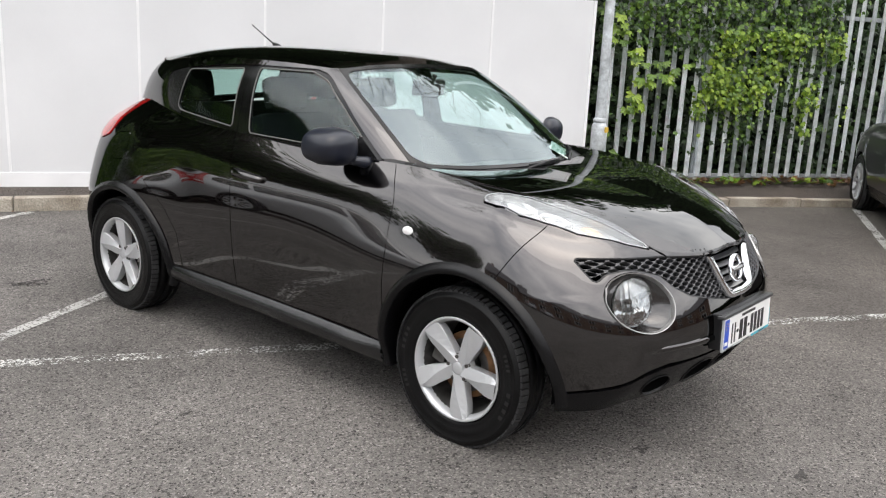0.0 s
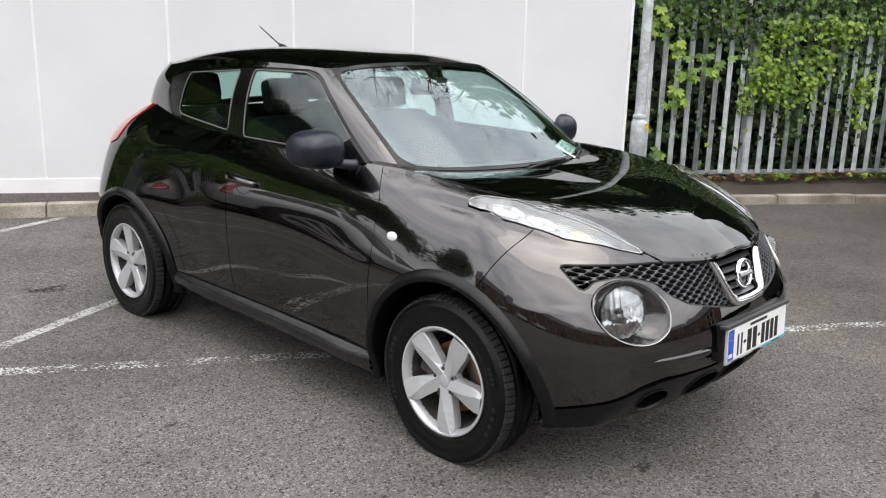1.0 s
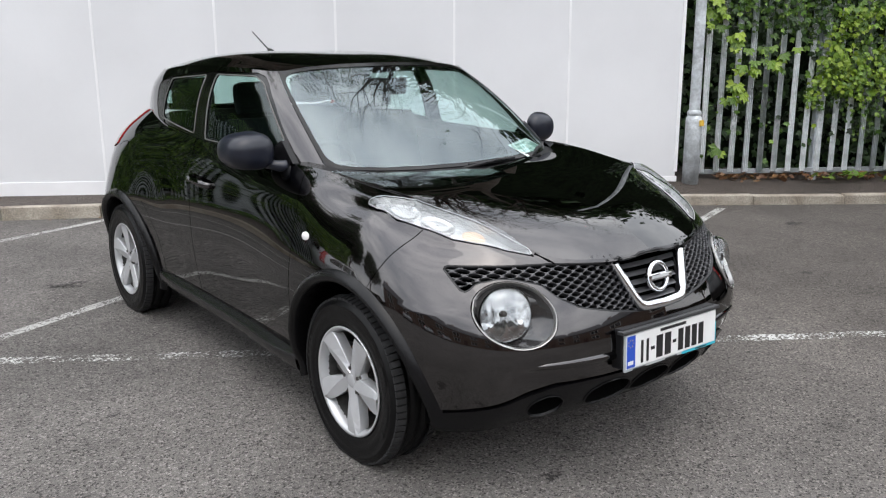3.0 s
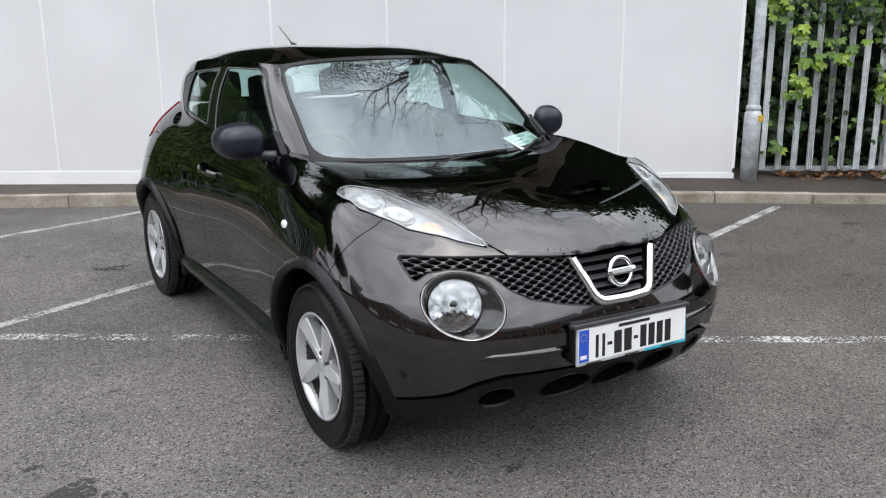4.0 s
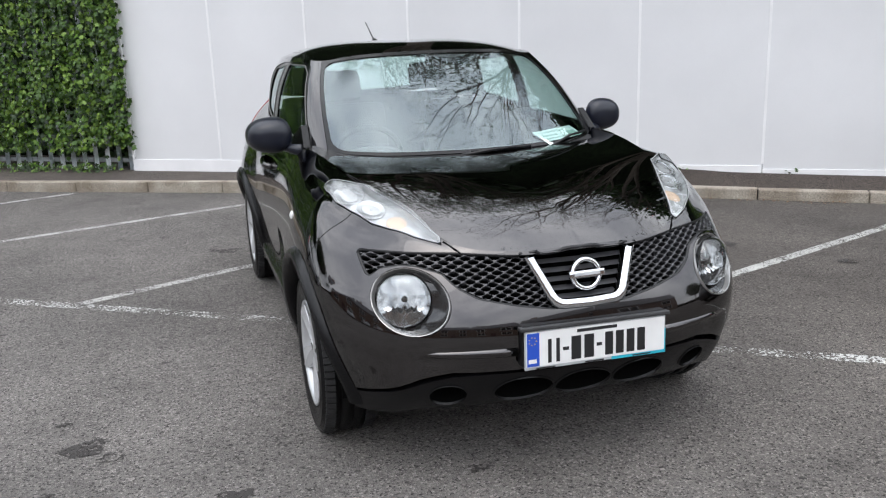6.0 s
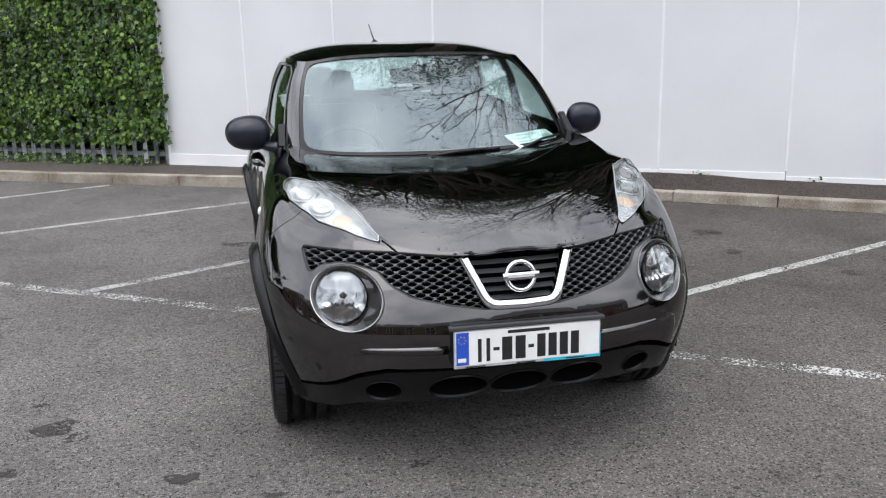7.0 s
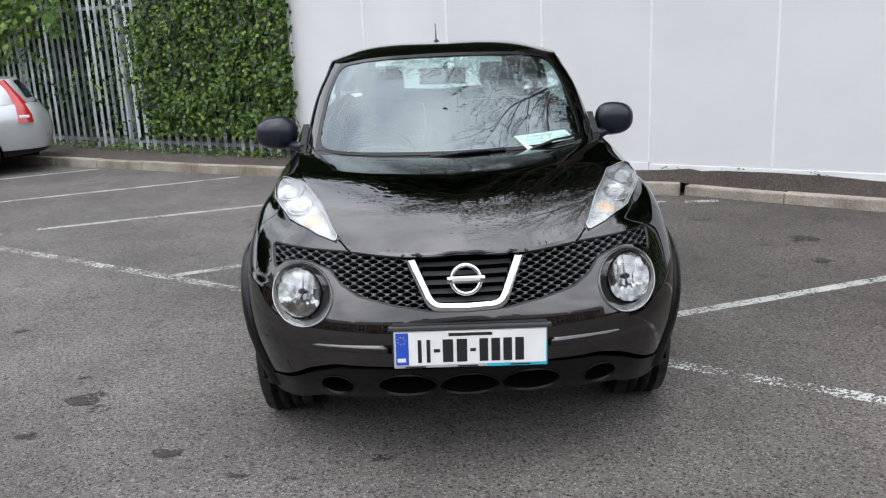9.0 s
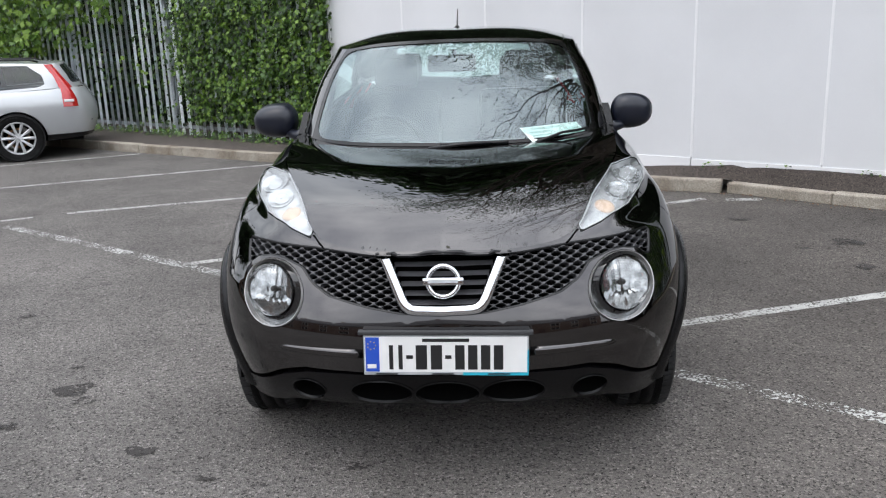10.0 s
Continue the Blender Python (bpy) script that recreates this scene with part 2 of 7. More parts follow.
def part(name, bm, mat, parent, label="", smooth=False, angle=35):
    """Links a bmesh as one mesh object under a thing or under a part."""
    me = bpy.data.meshes.new(name)
    if smooth:
        for f in bm.faces:
            f.smooth = True
        for e in bm.edges:
            if len(e.link_faces) == 2 and e.calc_face_angle(0) > radians(angle):
                e.smooth = False
    bm.to_mesh(me)
    bm.free()
    if mat:
        me.materials.append(mat)
    ob = new(name, me)
    ob.parent = parent
    if label:
        ob["label"] = label
    return ob


def thing(name, label, category, at=None, group="", kind=""):
    ob = new(name)
    ob.empty_display_size = 0.1
    if at is not None:
        ob.matrix_world = at
    return tagged(ob, label, category, group, kind)


def box(bm, x0, x1, y0, y1, z0, z1, bevel=0.0, m=None):
    vs = [bm.verts.new((x, y, z)) for z in (z0, z1) for x, y in ((x0, y0), (x1, y0), (x1, y1), (x0, y1))]
    fs = [bm.faces.new([vs[i] for i in q]) for q in ((3, 2, 1, 0), (4, 5, 6, 7), (0, 1, 5, 4), (1, 2, 6, 5), (2, 3, 7, 6), (3, 0, 4, 7))]
    if bevel:
        es = list({e for f in fs for e in f.edges})
        got = bmesh.ops.bevel(bm, geom=es, offset=bevel, segments=2, affect="EDGES", profile=0.6)
        vs = list({v for v in vs if v.is_valid} | {v for f in got["faces"] for v in f.verts})
    if m is not None:
        bmesh.ops.transform(bm, matrix=m, verts=vs)
    return bm


def spin(bm, profile, steps, m=None, close=False):
    """A body of revolution round z from a profile of (radius, z)."""
    rings = []
    for k in range(steps):
        a = 2 * math.pi * k / steps
        rings.append([bm.verts.new((r * math.cos(a), r * math.sin(a), z)) for r, z in profile])
    for k in range(steps):
        a, b = rings[k], rings[(k + 1) % steps]
        for i in range(len(profile) - (0 if close else 1)):
            j = (i + 1) % len(profile)
            bm.faces.new((a[i], b[i], b[j], a[j]))
    if m is not None:
        bmesh.ops.transform(bm, matrix=m, verts=[v for r in rings for v in r])
    return bm


def tube(bm, pts, radius, sides=8, caps=True):
    """A round bar along points; radius is one number or one for each point."""
    pts = [Vector(p) for p in pts]
    rad = radius if isinstance(radius, (list, tuple)) else [radius] * len(pts)
    rings, up = [], None
    for i, p in enumerate(pts):
        d = (pts[min(i + 1, len(pts) - 1)] - pts[max(i - 1, 0)]).normalized()
        if up is None:
            up = d.orthogonal().normalized()
        side = d.cross(up).normalized()
        up = side.cross(d).normalized()
        rings.append([bm.verts.new(p + rad[i] * (math.cos(a) * up + math.sin(a) * side)) for a in [2 * math.pi * k / sides for k in range(sides)]])
    for a, b in zip(rings, rings[1:]):
        for k in range(sides):
            bm.faces.new((a[k], a[(k + 1) % sides], b[(k + 1) % sides], b[k]))
    if caps:
        bm.faces.new(rings[0][::-1])
        bm.faces.new(rings[-1])
    return bm


# ---- the place: ground, kerb, wall and fence ----
WALL_A, WALL_B = Vector((-1.801, 7.520, 0)), Vector((5.150, 2.901, 0))
ALONG = (WALL_B - WALL_A).normalized()
BACK = Vector((-ALONG.y, ALONG.x, 0))
WALL_LEN = (WALL_B - WALL_A).length
WALL_TURN = math.atan2(ALONG.y, ALONG.x)


def spot(a, b, z=0.0):
    """A place by metres along the wall from its first corner, metres behind its face, and height."""
    p = WALL_A + ALONG * a + BACK * b
    return Vector((p.x, p.y, z))


WALL_FRAME = Matrix.Translation(WALL_A) @ Matrix.Rotation(WALL_TURN, 4, "Z")


def kerb_front(a):
    """How far the kerb's front stands before the wall's face, at a metres along it."""
    return float(np.interp(a, [-12, 4.3, 5.1, 5.17, 5.19, 5.6, 6.6, 14.6], [1.59, 0.500, 0.34, 0.34, 0.300, 0.36, 0.47, 1.02]))


# the ground: one sheet, finer near the car
def build_ground():
    bm = bmesh.new()
    xs = [-400, -120, -40, -15] + list(range(-10, 11)) + [15, 40, 120, 400]
    grid = [[bm.verts.new((x, y, 0)) for x in xs] for y in xs]
    for a, b in zip(grid, grid[1:]):
        for i in range(len(xs) - 1):
            bm.faces.new((a[i], a[i + 1], b[i + 1], b[i]))
    me = bpy.data.meshes.new("ground")
    bm.to_mesh(me)
    me.materials.append(M_ASPHALT)
    tagged(new("ground", me), "weathered grey asphalt of a car park with stains", "asphalt", kind="structure")


build_ground()


def painted_line(name, a, b, width=0.085, mat=None, label="worn white parking bay line painted on asphalt"):
    a, b = Vector((*a, 0)), Vector((*b, 0))
    d = (b - a).normalized()
    s = Vector((-d.y, d.x, 0)) * width / 2
    n = max(2, int((b - a).length / 0.12))
    rng = random.Random(int(abs(a.x * 977 + b.y * 331)))
    vs, fs = [], []
    for i in range(n + 1):
        p = a.lerp(b, i / n)
        j = [rng.uniform(-0.006, 0.006) for _ in range(2)]
        vs += [p + s * (1 + j[0] * 10) + Vector((0, 0, 0.004)), p - s * (1 + j[1] * 10) + Vector((0, 0, 0.004))]
    for i in range(n):
        fs.append((2 * i, 2 * i + 1, 2 * i + 3, 2 * i + 2))
    return tagged(mesh_object(name, vs, fs, mat or M_LINE), label, "road marking", kind="structure")


painted_line("parking_line", (-4.13, 3.69), (3.9, -1.745), 0.10, M_LINE_FAINT, "faded white cross line painted on asphalt")
painted_line("parking_line", (-2.034, 2.288), (2.09, 4.13))
painted_line("parking_line", (-3.82, 4.20), (0.02, 5.52))
painted_line("parking_line", (-6.1, 5.35), (-2.46, 6.87))
painted_line("parking_line", (-7.9, 6.50), (-4.69, 8.19))
painted_line("parking_line", (-4.95, 3.62), (-4.07, 4.04), 0.07)
painted_line("parking_line", (0.30, 0.59), (4.88, 2.13))
painted_line("parking_line", (7.26, 0.40), (4.9, -0.50))
painted_line("paint_patch", (2.27, 4.08), (2.57, 4.04), 0.11, label="patch of thick white paint on asphalt")


def stain(x, y, r, seed):
    """A dark blotch on the asphalt, ragged at its edge."""
    vs, n = [Vector((x, y, 0.0035))], 26
    for k in range(n):
        t = 2 * math.pi * k / n
        q = r * (0.75 + 0.6 * noise.noise(Vector((math.cos(t) * 1.3 + seed, math.sin(t) * 1.3, seed * 0.7))))
        vs.append(Vector((x + q * math.cos(t), y + 0.62 * q * math.sin(t), 0.0035)))
    return tagged(mesh_object("oil_stain", vs, [(0, k + 1, (k + 1) % n + 1) for k in range(n)], M_STAIN), "dark oil stain on the asphalt", "stain", "stains on the asphalt", "structure")


M_STAIN = worn_paint("oil_stain", (0.036, 0.032, 0.030), 0.60, 42.0)
for k, (x, y, r) in enumerate(((-1.80, .11, .13), (-1.70, .0, .07), (-1.24, -.48, .075), (-.355, -.62, .06), (-.91, -.69, .05), (-1.01, 3.34, .16), (2.17, 3.28, .13), (2.68, 2.50, .17), (4.73, 1.29, .13), (2.97, 1.14, .12), (2.55, 1.88, .10), (-1.48, 4.08, .08), (-1.92, -.26, .06), (-.70, -.74, .045), (2.34, 2.37, .07), (-2.4, 1.83, .05), (-1.9, .4, .06), (-.1, -1.2, .05), (-2.6, 1.2, .06), (1.3, 1.7, .09), (-1.5, 1.0, .05), (3.2, .3, .08))):
    stain(x, y, r, k * 1.7)


def strip(name, rows, mat, label, category):
    """A sheet from rows of points, one row behind the other."""
    vs, fs, n = [], [], len(rows[0])
    for r in rows:
        vs += r
    for k in range(len(rows) - 1):
        for i in range(n - 1):
            fs.append((k * n + i, k * n + i + 1, (k + 1) * n + i + 1, (k + 1) * n + i))
    return tagged(mesh_object(name, vs, fs, mat, smooth=True), label, category, kind="structure")


KERB_H = 0.115
A_STEPS = [-12 + 0.5 * i for i in range(30)] + [3 + 0.12 * i for i in range(59)] + [10.5 + 0.5 * i for i in range(9)]


def hump(a):
    """The tarmac rises a little where the two runs of kerb meet."""
    return float(np.interp(a, [3.4, 4.2, 4.74, 5.3, 5.94, 6.4, 6.8, 8.3, 10], [0, 0.02, 0.068, 0.108, 0.130, 0.112, 0.085, 0.06, 0]))


strip("pavement", [[spot(a, -kerb_front(a) + 0.12 + f * (kerb_front(a) - 0.12 + 1.2), KERB_H - (0.006 if a < 5.18 else 0.026) + (0.012 + hump(a)) * min(1, f * (kerb_front(a) + 1.08) / (kerb_front(a) - 0.12))) for a in A_STEPS]
                   for f in (0, 0.05, 0.1, 0.15, 0.22, 0.3, 0.45, 0.7, 1)], M_PAVE, "narrow strip of dark tarmac between kerb and wall", "pavement")


def kerb_run(a0, a1, high=0.115):
    """Kerb stones end to end, each one its own piece."""
    run = thing("kerb", "weathered concrete kerb stones with open joints", "kerb", kind="structure")
    n = round((a1 - a0) / 0.915)
    for i in range(n):
        s0, s1 = a0 + (a1 - a0) * i / n, a0 + (a1 - a0) * (i + 1) / n
        p, q = spot(s0, -kerb_front(s0)), spot(s1, -kerb_front(s1))
        d = (q - p).normalized()
        bm = bmesh.new()
        L = (q - p).length
        rng = random.Random(i + int(a0 * 10))
        box(bm, 0.004, L - 0.004, 0, 0.125, -0.1, high + rng.uniform(-0.004, 0.006), 0.014)
        for v in bm.verts:
            v.co += Vector([rng.uniform(-0.003, 0.003) for _ in range(3)])
        bmesh.ops.transform(bm, matrix=Matrix.Translation(p) @ Matrix.Rotation(math.atan2(d.y, d.x), 4, "Z"), verts=bm.verts)
        part("kerb_stone", bm, M_KERB, run)
    return run


kerb_run(-11.9, 5.16)
kerb_run(5.19, 14.6, 0.094)


# the wall: panels with joints between, a base trim and a corner trim
def build_wall():
    wall = thing("wall_north", "white insulated cladding panels of a plain wall", "wall", kind="structure")
    H = 2.20
    edges = [WALL_LEN * f for f in (0, 0.1423, 0.2830, 0.4251, 0.5676, 0.7113, 0.8551, 1)]

    def slab(name, x0, x1, y0, y1, z0, z1, bevel, mat, label=""):
        bm = bmesh.new()
        box(bm, x0, x1, y0, y1, z0, z1, bevel)
        bmesh.ops.transform(bm, matrix=WALL_FRAME, verts=bm.verts)
        return part(name, bm, mat, wall, label)
    slab("backing", 0.0, WALL_LEN, 0.05, 0.25, 0.0, H, 0, M_CLAD_JOINT)
    for i, (p, q) in enumerate(zip(edges, edges[1:])):
        slab("panel", p + 0.004, q - 0.004, 0.0, 0.046, 0.05, H, 0.003, M_CLAD)
        if i:
            slab("joint_strip", p - 0.012, p + 0.012, -0.006, 0.0, 0.262, H, 0.002, M_CLAD_TRIM, "white joint strip")
    # the base trim, lower and thinner where the tarmac rises against it
    for p, q, top in ((-0.01, edges[4] - 0.003, 0.258), (edges[4] + 0.003, edges[6] - 0.003, 0.246), (edges[6] + 0.003, WALL_LEN + 0.012, 0.214)):
        slab("base_trim", p, q, -0.012, -0.002, 0.02, top, 0.003, M_CLAD_TRIM, "white base trim")
    for x0, x1 in ((-0.012, 0.022), (WALL_LEN - 0.022, WALL_LEN + 0.014)):
        slab("corner_trim", x0, x1, -0.009, 0.26, 0.262, H, 0.002, M_CLAD_TRIM, "white corner trim")


build_wall()

# the two fences stand behind the line of the wall's face
FENCE_BACK, FENCE_BACK_LEFT = 0.24, 0.06


def pale_mesh():
    """A W-section steel pale with a pointed, split top."""
    bm = bmesh.new()
    prof = [(-0.034, 0.0), (-0.022, -0.014), (-0.010, -0.002), (0.0, -0.010), (0.010, -0.002), (0.022, -0.014), (0.034, 0.0)]
    H = 2.4
    rows = [[bm.verts.new((x, y, z)) for x, y in prof] for z in (0.06, H - 0.12)]
    top = [bm.verts.new((x * 0.35, y, H - abs(x) * 1.2)) for x, y in prof]
    rows.append(top)
    for a, b in zip(rows, rows[1:]):
        for i in range(len(prof) - 1):
            bm.faces.new((a[i], a[i + 1], b[i + 1], b[i]))
    got = bmesh.ops.solidify(bm, geom=bm.faces[:], thickness=0.003)
    me = bpy.data.meshes.new("pale")
    bm.to_mesh(me)
    bm.free()
    me.materials.append(M_STEEL)
    return me


PALE = pale_mesh()
PALE_LIGHT = PALE.copy()
PALE_LIGHT.materials.clear()
PALE_LIGHT.materials.append(M_STEEL_LIGHT)


def build_fence(a0, a1, posts, label, pale=None, foot=0.26, back=FENCE_BACK, low=0.07):
    fence = thing("palisade_fence", label, "fence", kind="")
    n = round((a1 - a0) / 0.1655)
    rng = random.Random(int(a0 * 7 + 50))
    for i in range(n + 1):
        a = a0 + (a1 - a0) * i / n
        ob = new("pale", pale or PALE)
        ob.parent = fence
        ob.matrix_world = Matrix.Translation(spot(a, back, low)) @ Matrix.Rotation(WALL_TURN + rng.uniform(-0.03, 0.03), 4, "Z") @ Matrix.Rotation(rng.uniform(-0.006, 0.006), 4, "Y")
    for z in (foot, 2.20):
        bm = bmesh.new()
        box(bm, a0 - 0.05, a1 + 0.05, back + 0.006, back + 0.05, z, z + 0.05, 0.004)
        bmesh.ops.transform(bm, matrix=WALL_FRAME, verts=bm.verts)
        part("rail", bm, M_RAIL, fence)
    for a in posts:
        bm = bmesh.new()
        for y in (0.05, 0.11):
            box(bm, a - 0.03, a + 0.03, back - 0.03 + y - 0.005, back + y + 0.002, 0.0, 2.6)
        box(bm, a - 0.004, a + 0.004, back + 0.02, back + 0.08, 0.0, 2.6)
        bmesh.ops.transform(bm, matrix=WALL_FRAME, verts=bm.verts)
        part("post", bm, M_POST, fence, "galvanised H-section post")
    return fence


build_fence(8.73, 14.9, [10.05, 12.9], "galvanised steel palisade fence with foliage growing through", PALE_LIGHT, 0.19, FENCE_BACK, 0.15)
build_fence(-10.4, -0.08, [-3.48, -6.06, -8.7], "galvanised steel palisade fence overgrown with ivy", None, 0.21, FENCE_BACK_LEFT, 0.05)


# lamp post beside the wall's corner
def build_pole():
    at = spot(WALL_LEN + 0.150, -0.05, 0.10)
    post = thing("lamp_post", "galvanised steel lamp post with a wider base beside the wall", "lamp post", Matrix.Translation(at))
    bm = bmesh.new()
    spin(bm, [(0.0, 0.0), (0.086, 0.0), (0.086, 0.70), (0.082, 0.74), (0.062, 0.77), (0.0, 0.78)], 24)
    part("base", bm, M_POLE, post, smooth=True)
    bm = bmesh.new()
    spin(bm, [(0.057, 0.70), (0.054, 2.2), (0.047, 5.0), (0.0, 5.02)], 20)
    part("shaft", bm, M_POLE, post, smooth=True)
    bm = bmesh.new()
    spin(bm, [(0.064, 0.765), (0.074, 0.775), (0.074, 0.805), (0.059, 0.825)], 20)
    part("collar", bm, M_POLE, post, smooth=True)
    bm = bmesh.new()
    box(bm, -0.02, 0.04, -0.101, -0.080, 0.66, 0.72, 0.001)
    part("sticker", bm, M_YELLOW, post, "small yellow sticker")


M_YELLOW = material("yellow_sticker", (0.65, 0.42, 0.05), 0.6, var=0.2, scale=40)
build_pole()


# ---- the car: a small dark crossover, nose towards -y, front axle at y = 0 ----
M_PAINT = material("dark_metallic_paint", (0.0300, 0.0262, 0.0265), 0.19, 1.0, coat=1.0, var=0.08, scale=3, grain=0.10, grain_scale=900)
M_PAINT.node_tree.nodes["Principled BSDF"].inputs["Coat IOR"].default_value = 1.80
M_PAINT.node_tree.nodes["Principled BSDF"].inputs["Specular Tint"].default_value = (0.06, 0.05, 0.05, 1)
M_PLASTIC = material("black_grained_plastic", (0.0045, 0.0045, 0.0051), 0.27, spec=0.28, var=0.15, scale=5, grain=0.1, grain_scale=300, bump=0.12, bump_scale=600)
M_SATIN = material("satin_black_plastic", (0.008, 0.008, 0.009), 0.28, spec=0.38, var=0.1, scale=6)
# matte near-black: the shade of gaps and hollows put into the colour
M_INNER = material("cavity_shade_black", (0.004, 0.004, 0.004), 1.0, spec=0.0)
M_RUBBER = material("tyre_rubber", (0.0050, 0.0050, 0.0053), 0.34, spec=0.2, var=0.3, scale=14, grain=0.12, grain_scale=200, bump=0.15, bump_scale=300, rough_var=0.12)
M_ALLOY = material("silver_alloy", (0.57, 0.58, 0.595), 0.34, 0.4, coat=0.5, var=0.05, scale=10)
M_CHROME = material("chrome", (0.74, 0.75, 0.77), 0.09, 1.0)
M_RUST = material("rusted_disc", (0.25, 0.13, 0.06), 0.6, 0.5, var=0.5, scale=18)
M_DISC = material("dark_metal", (0.12, 0.115, 0.11), 0.5, 0.7, var=0.3, scale=20)
M_GLASS = glass("windscreen_glass", (0.68, 0.80, 0.78), 0.17, (0.86, 0.97, 1.0))
M_SIDE_GLASS = glass("side_glass", (0.70, 0.86, 0.82), 0.07, (0.92, 1.0, 1.0))
M_TINT_GLASS = glass("tinted_glass", (0.62, 0.78, 0.74), 0.07, (0.92, 1.0, 1.0))
M_SEAL = material("rubber_seal", (0.004, 0.004, 0.004), 0.16, spec=0.35)
M_WINDOW_LINE = material("grey_window_rubber", (0.13, 0.13, 0.125), 0.45, var=0.1, scale=20)
M_FABRIC = material("dark_seat_fabric", (0.014, 0.0145, 0.016), 0.95, spec=0.1, var=0.2, scale=8)
M_LAMP_RING = material("lamp_rim_grey", (0.30, 0.295, 0.29), 0.2, 0.5, coat=0.8, var=0.05, scale=20)
M_SATIN_GREY = material("dark_glossy_bowl", (0.030, 0.029, 0.029), 0.16, 0.2, coat=1.0, var=0.1, scale=20)
M_DASH = material("dashboard_plastic", (0.05, 0.052, 0.055), 0.6, var=0.15, scale=10)
M_TRIM_LIGHT = material("grey_headlining", (0.42, 0.42, 0.40), 0.9, var=0.06, scale=9)

CAR_LABEL = "dark brown metallic compact crossover car parked across bay lines"
car = thing("parked_car", CAR_LABEL, "car", Matrix.Diagonal((1.030, 1.006, 1.022, 1)))
HUB_Z, FRONT_Y, REAR_Y = 0.318, 0.004, 2.525


def spline(t, p, s):
    """A natural cubic spline through p at the knots t, read at s."""
    t, p, s = np.asarray(t, float), np.asarray(p, float), np.asarray(s, float)
    n, h = len(t), np.diff(t)
    a, r = np.eye(n), np.zeros_like(p)
    for i in range(1, n - 1):
        a[i, i - 1], a[i, i], a[i, i + 1] = h[i - 1], 2 * (h[i - 1] + h[i]), h[i]
        r[i] = 6 * ((p[i + 1] - p[i]) / h[i] - (p[i] - p[i - 1]) / h[i - 1])
    m = np.linalg.solve(a, r.reshape(n, -1)).reshape(p.shape)
    k = np.clip(np.searchsorted(t, s, side="right") - 1, 0, n - 2)
    d, g = s - t[k], h[k]
    sh = (-1,) + (1,) * (p.ndim - 1)
    d, g = d.reshape(sh), g.reshape(sh)
    c = (p[k + 1] - p[k]) / g - g * (2 * m[k] + m[k + 1]) / 6
    return p[k] + d * c + d**2 * m[k] / 2 + d**3 * (m[k + 1] - m[k]) / (6 * g)


def loft(lines, us, vs, tu, tv):
    """A skin over lines of equal length. Rows of x y z nx ny nz u v, and faces."""
    lines = np.asarray(lines, float)
    rows = np.stack([spline(tu, l, us) for l in lines])
    grid = spline(tv, rows, vs)
    du, dv = np.gradient(grid, us, axis=1), np.gradient(grid, vs, axis=0)
    nor = np.cross(du, dv)
    nor /= np.linalg.norm(nor, axis=2, keepdims=True) + 1e-12
    nv, nu = len(vs), len(us)
    uu, vv = np.meshgrid(us, vs)
    data = np.concatenate([grid, nor, uu[..., None], vv[..., None]], 2).reshape(-1, 8)
    faces = [(j * nu + i, j * nu + i + 1, (j + 1) * nu + i + 1, (j + 1) * nu + i) for j in range(nv - 1) for i in range(nu - 1)]
    return data, faces


def clip(skin, field):
    """The part of a skin where the field is positive, cut along its zero line."""
    data, faces = skin
    val = field(data) if callable(field) else field
    val = np.where(np.abs(val) < 1e-6, 1e-6, val)
    out, new_rows, made, cuts = [], [], {}, {}

    def keep(i):
        if i not in made:
            made[i] = len(new_rows)
            new_rows.append(data[i])
        return made[i]

    def cut(i, j):
        key = (min(i, j), max(i, j))
        if key not in cuts:
            f = val[key[0]] / (val[key[0]] - val[key[1]])
            cuts[key] = len(new_rows)
            new_rows.append(data[key[0]] + f * (data[key[1]] - data[key[0]]))
        return cuts[key]

    for f in faces:
        poly = []
        for a, b in zip(f, f[1:] + f[:1]):
            if val[a] > 0:
                poly.append(keep(a))
            if (val[a] > 0) != (val[b] > 0):
                poly.append(cut(a, b))
        if len(poly) > 2:
            out.append(tuple(poly))
    return (np.array(new_rows) if new_rows else np.zeros((0, 8))), out


def shift(skin, d):
    data, faces = skin
    data = data.copy()
    data[:, :3] += d * data[:, 3:6]
    return data, faces


def mirrored(skin):
    data, faces = skin
    data = data.copy()
    data[:, 0] *= -1
    data[:, 3] *= -1
    return data, [f[::-1] for f in faces]


def joined(a, b):
    n = len(a[0])
    return np.concatenate([a[0], b[0]]), list(a[1]) + [tuple(i + n for i in f) for f in b[1]]


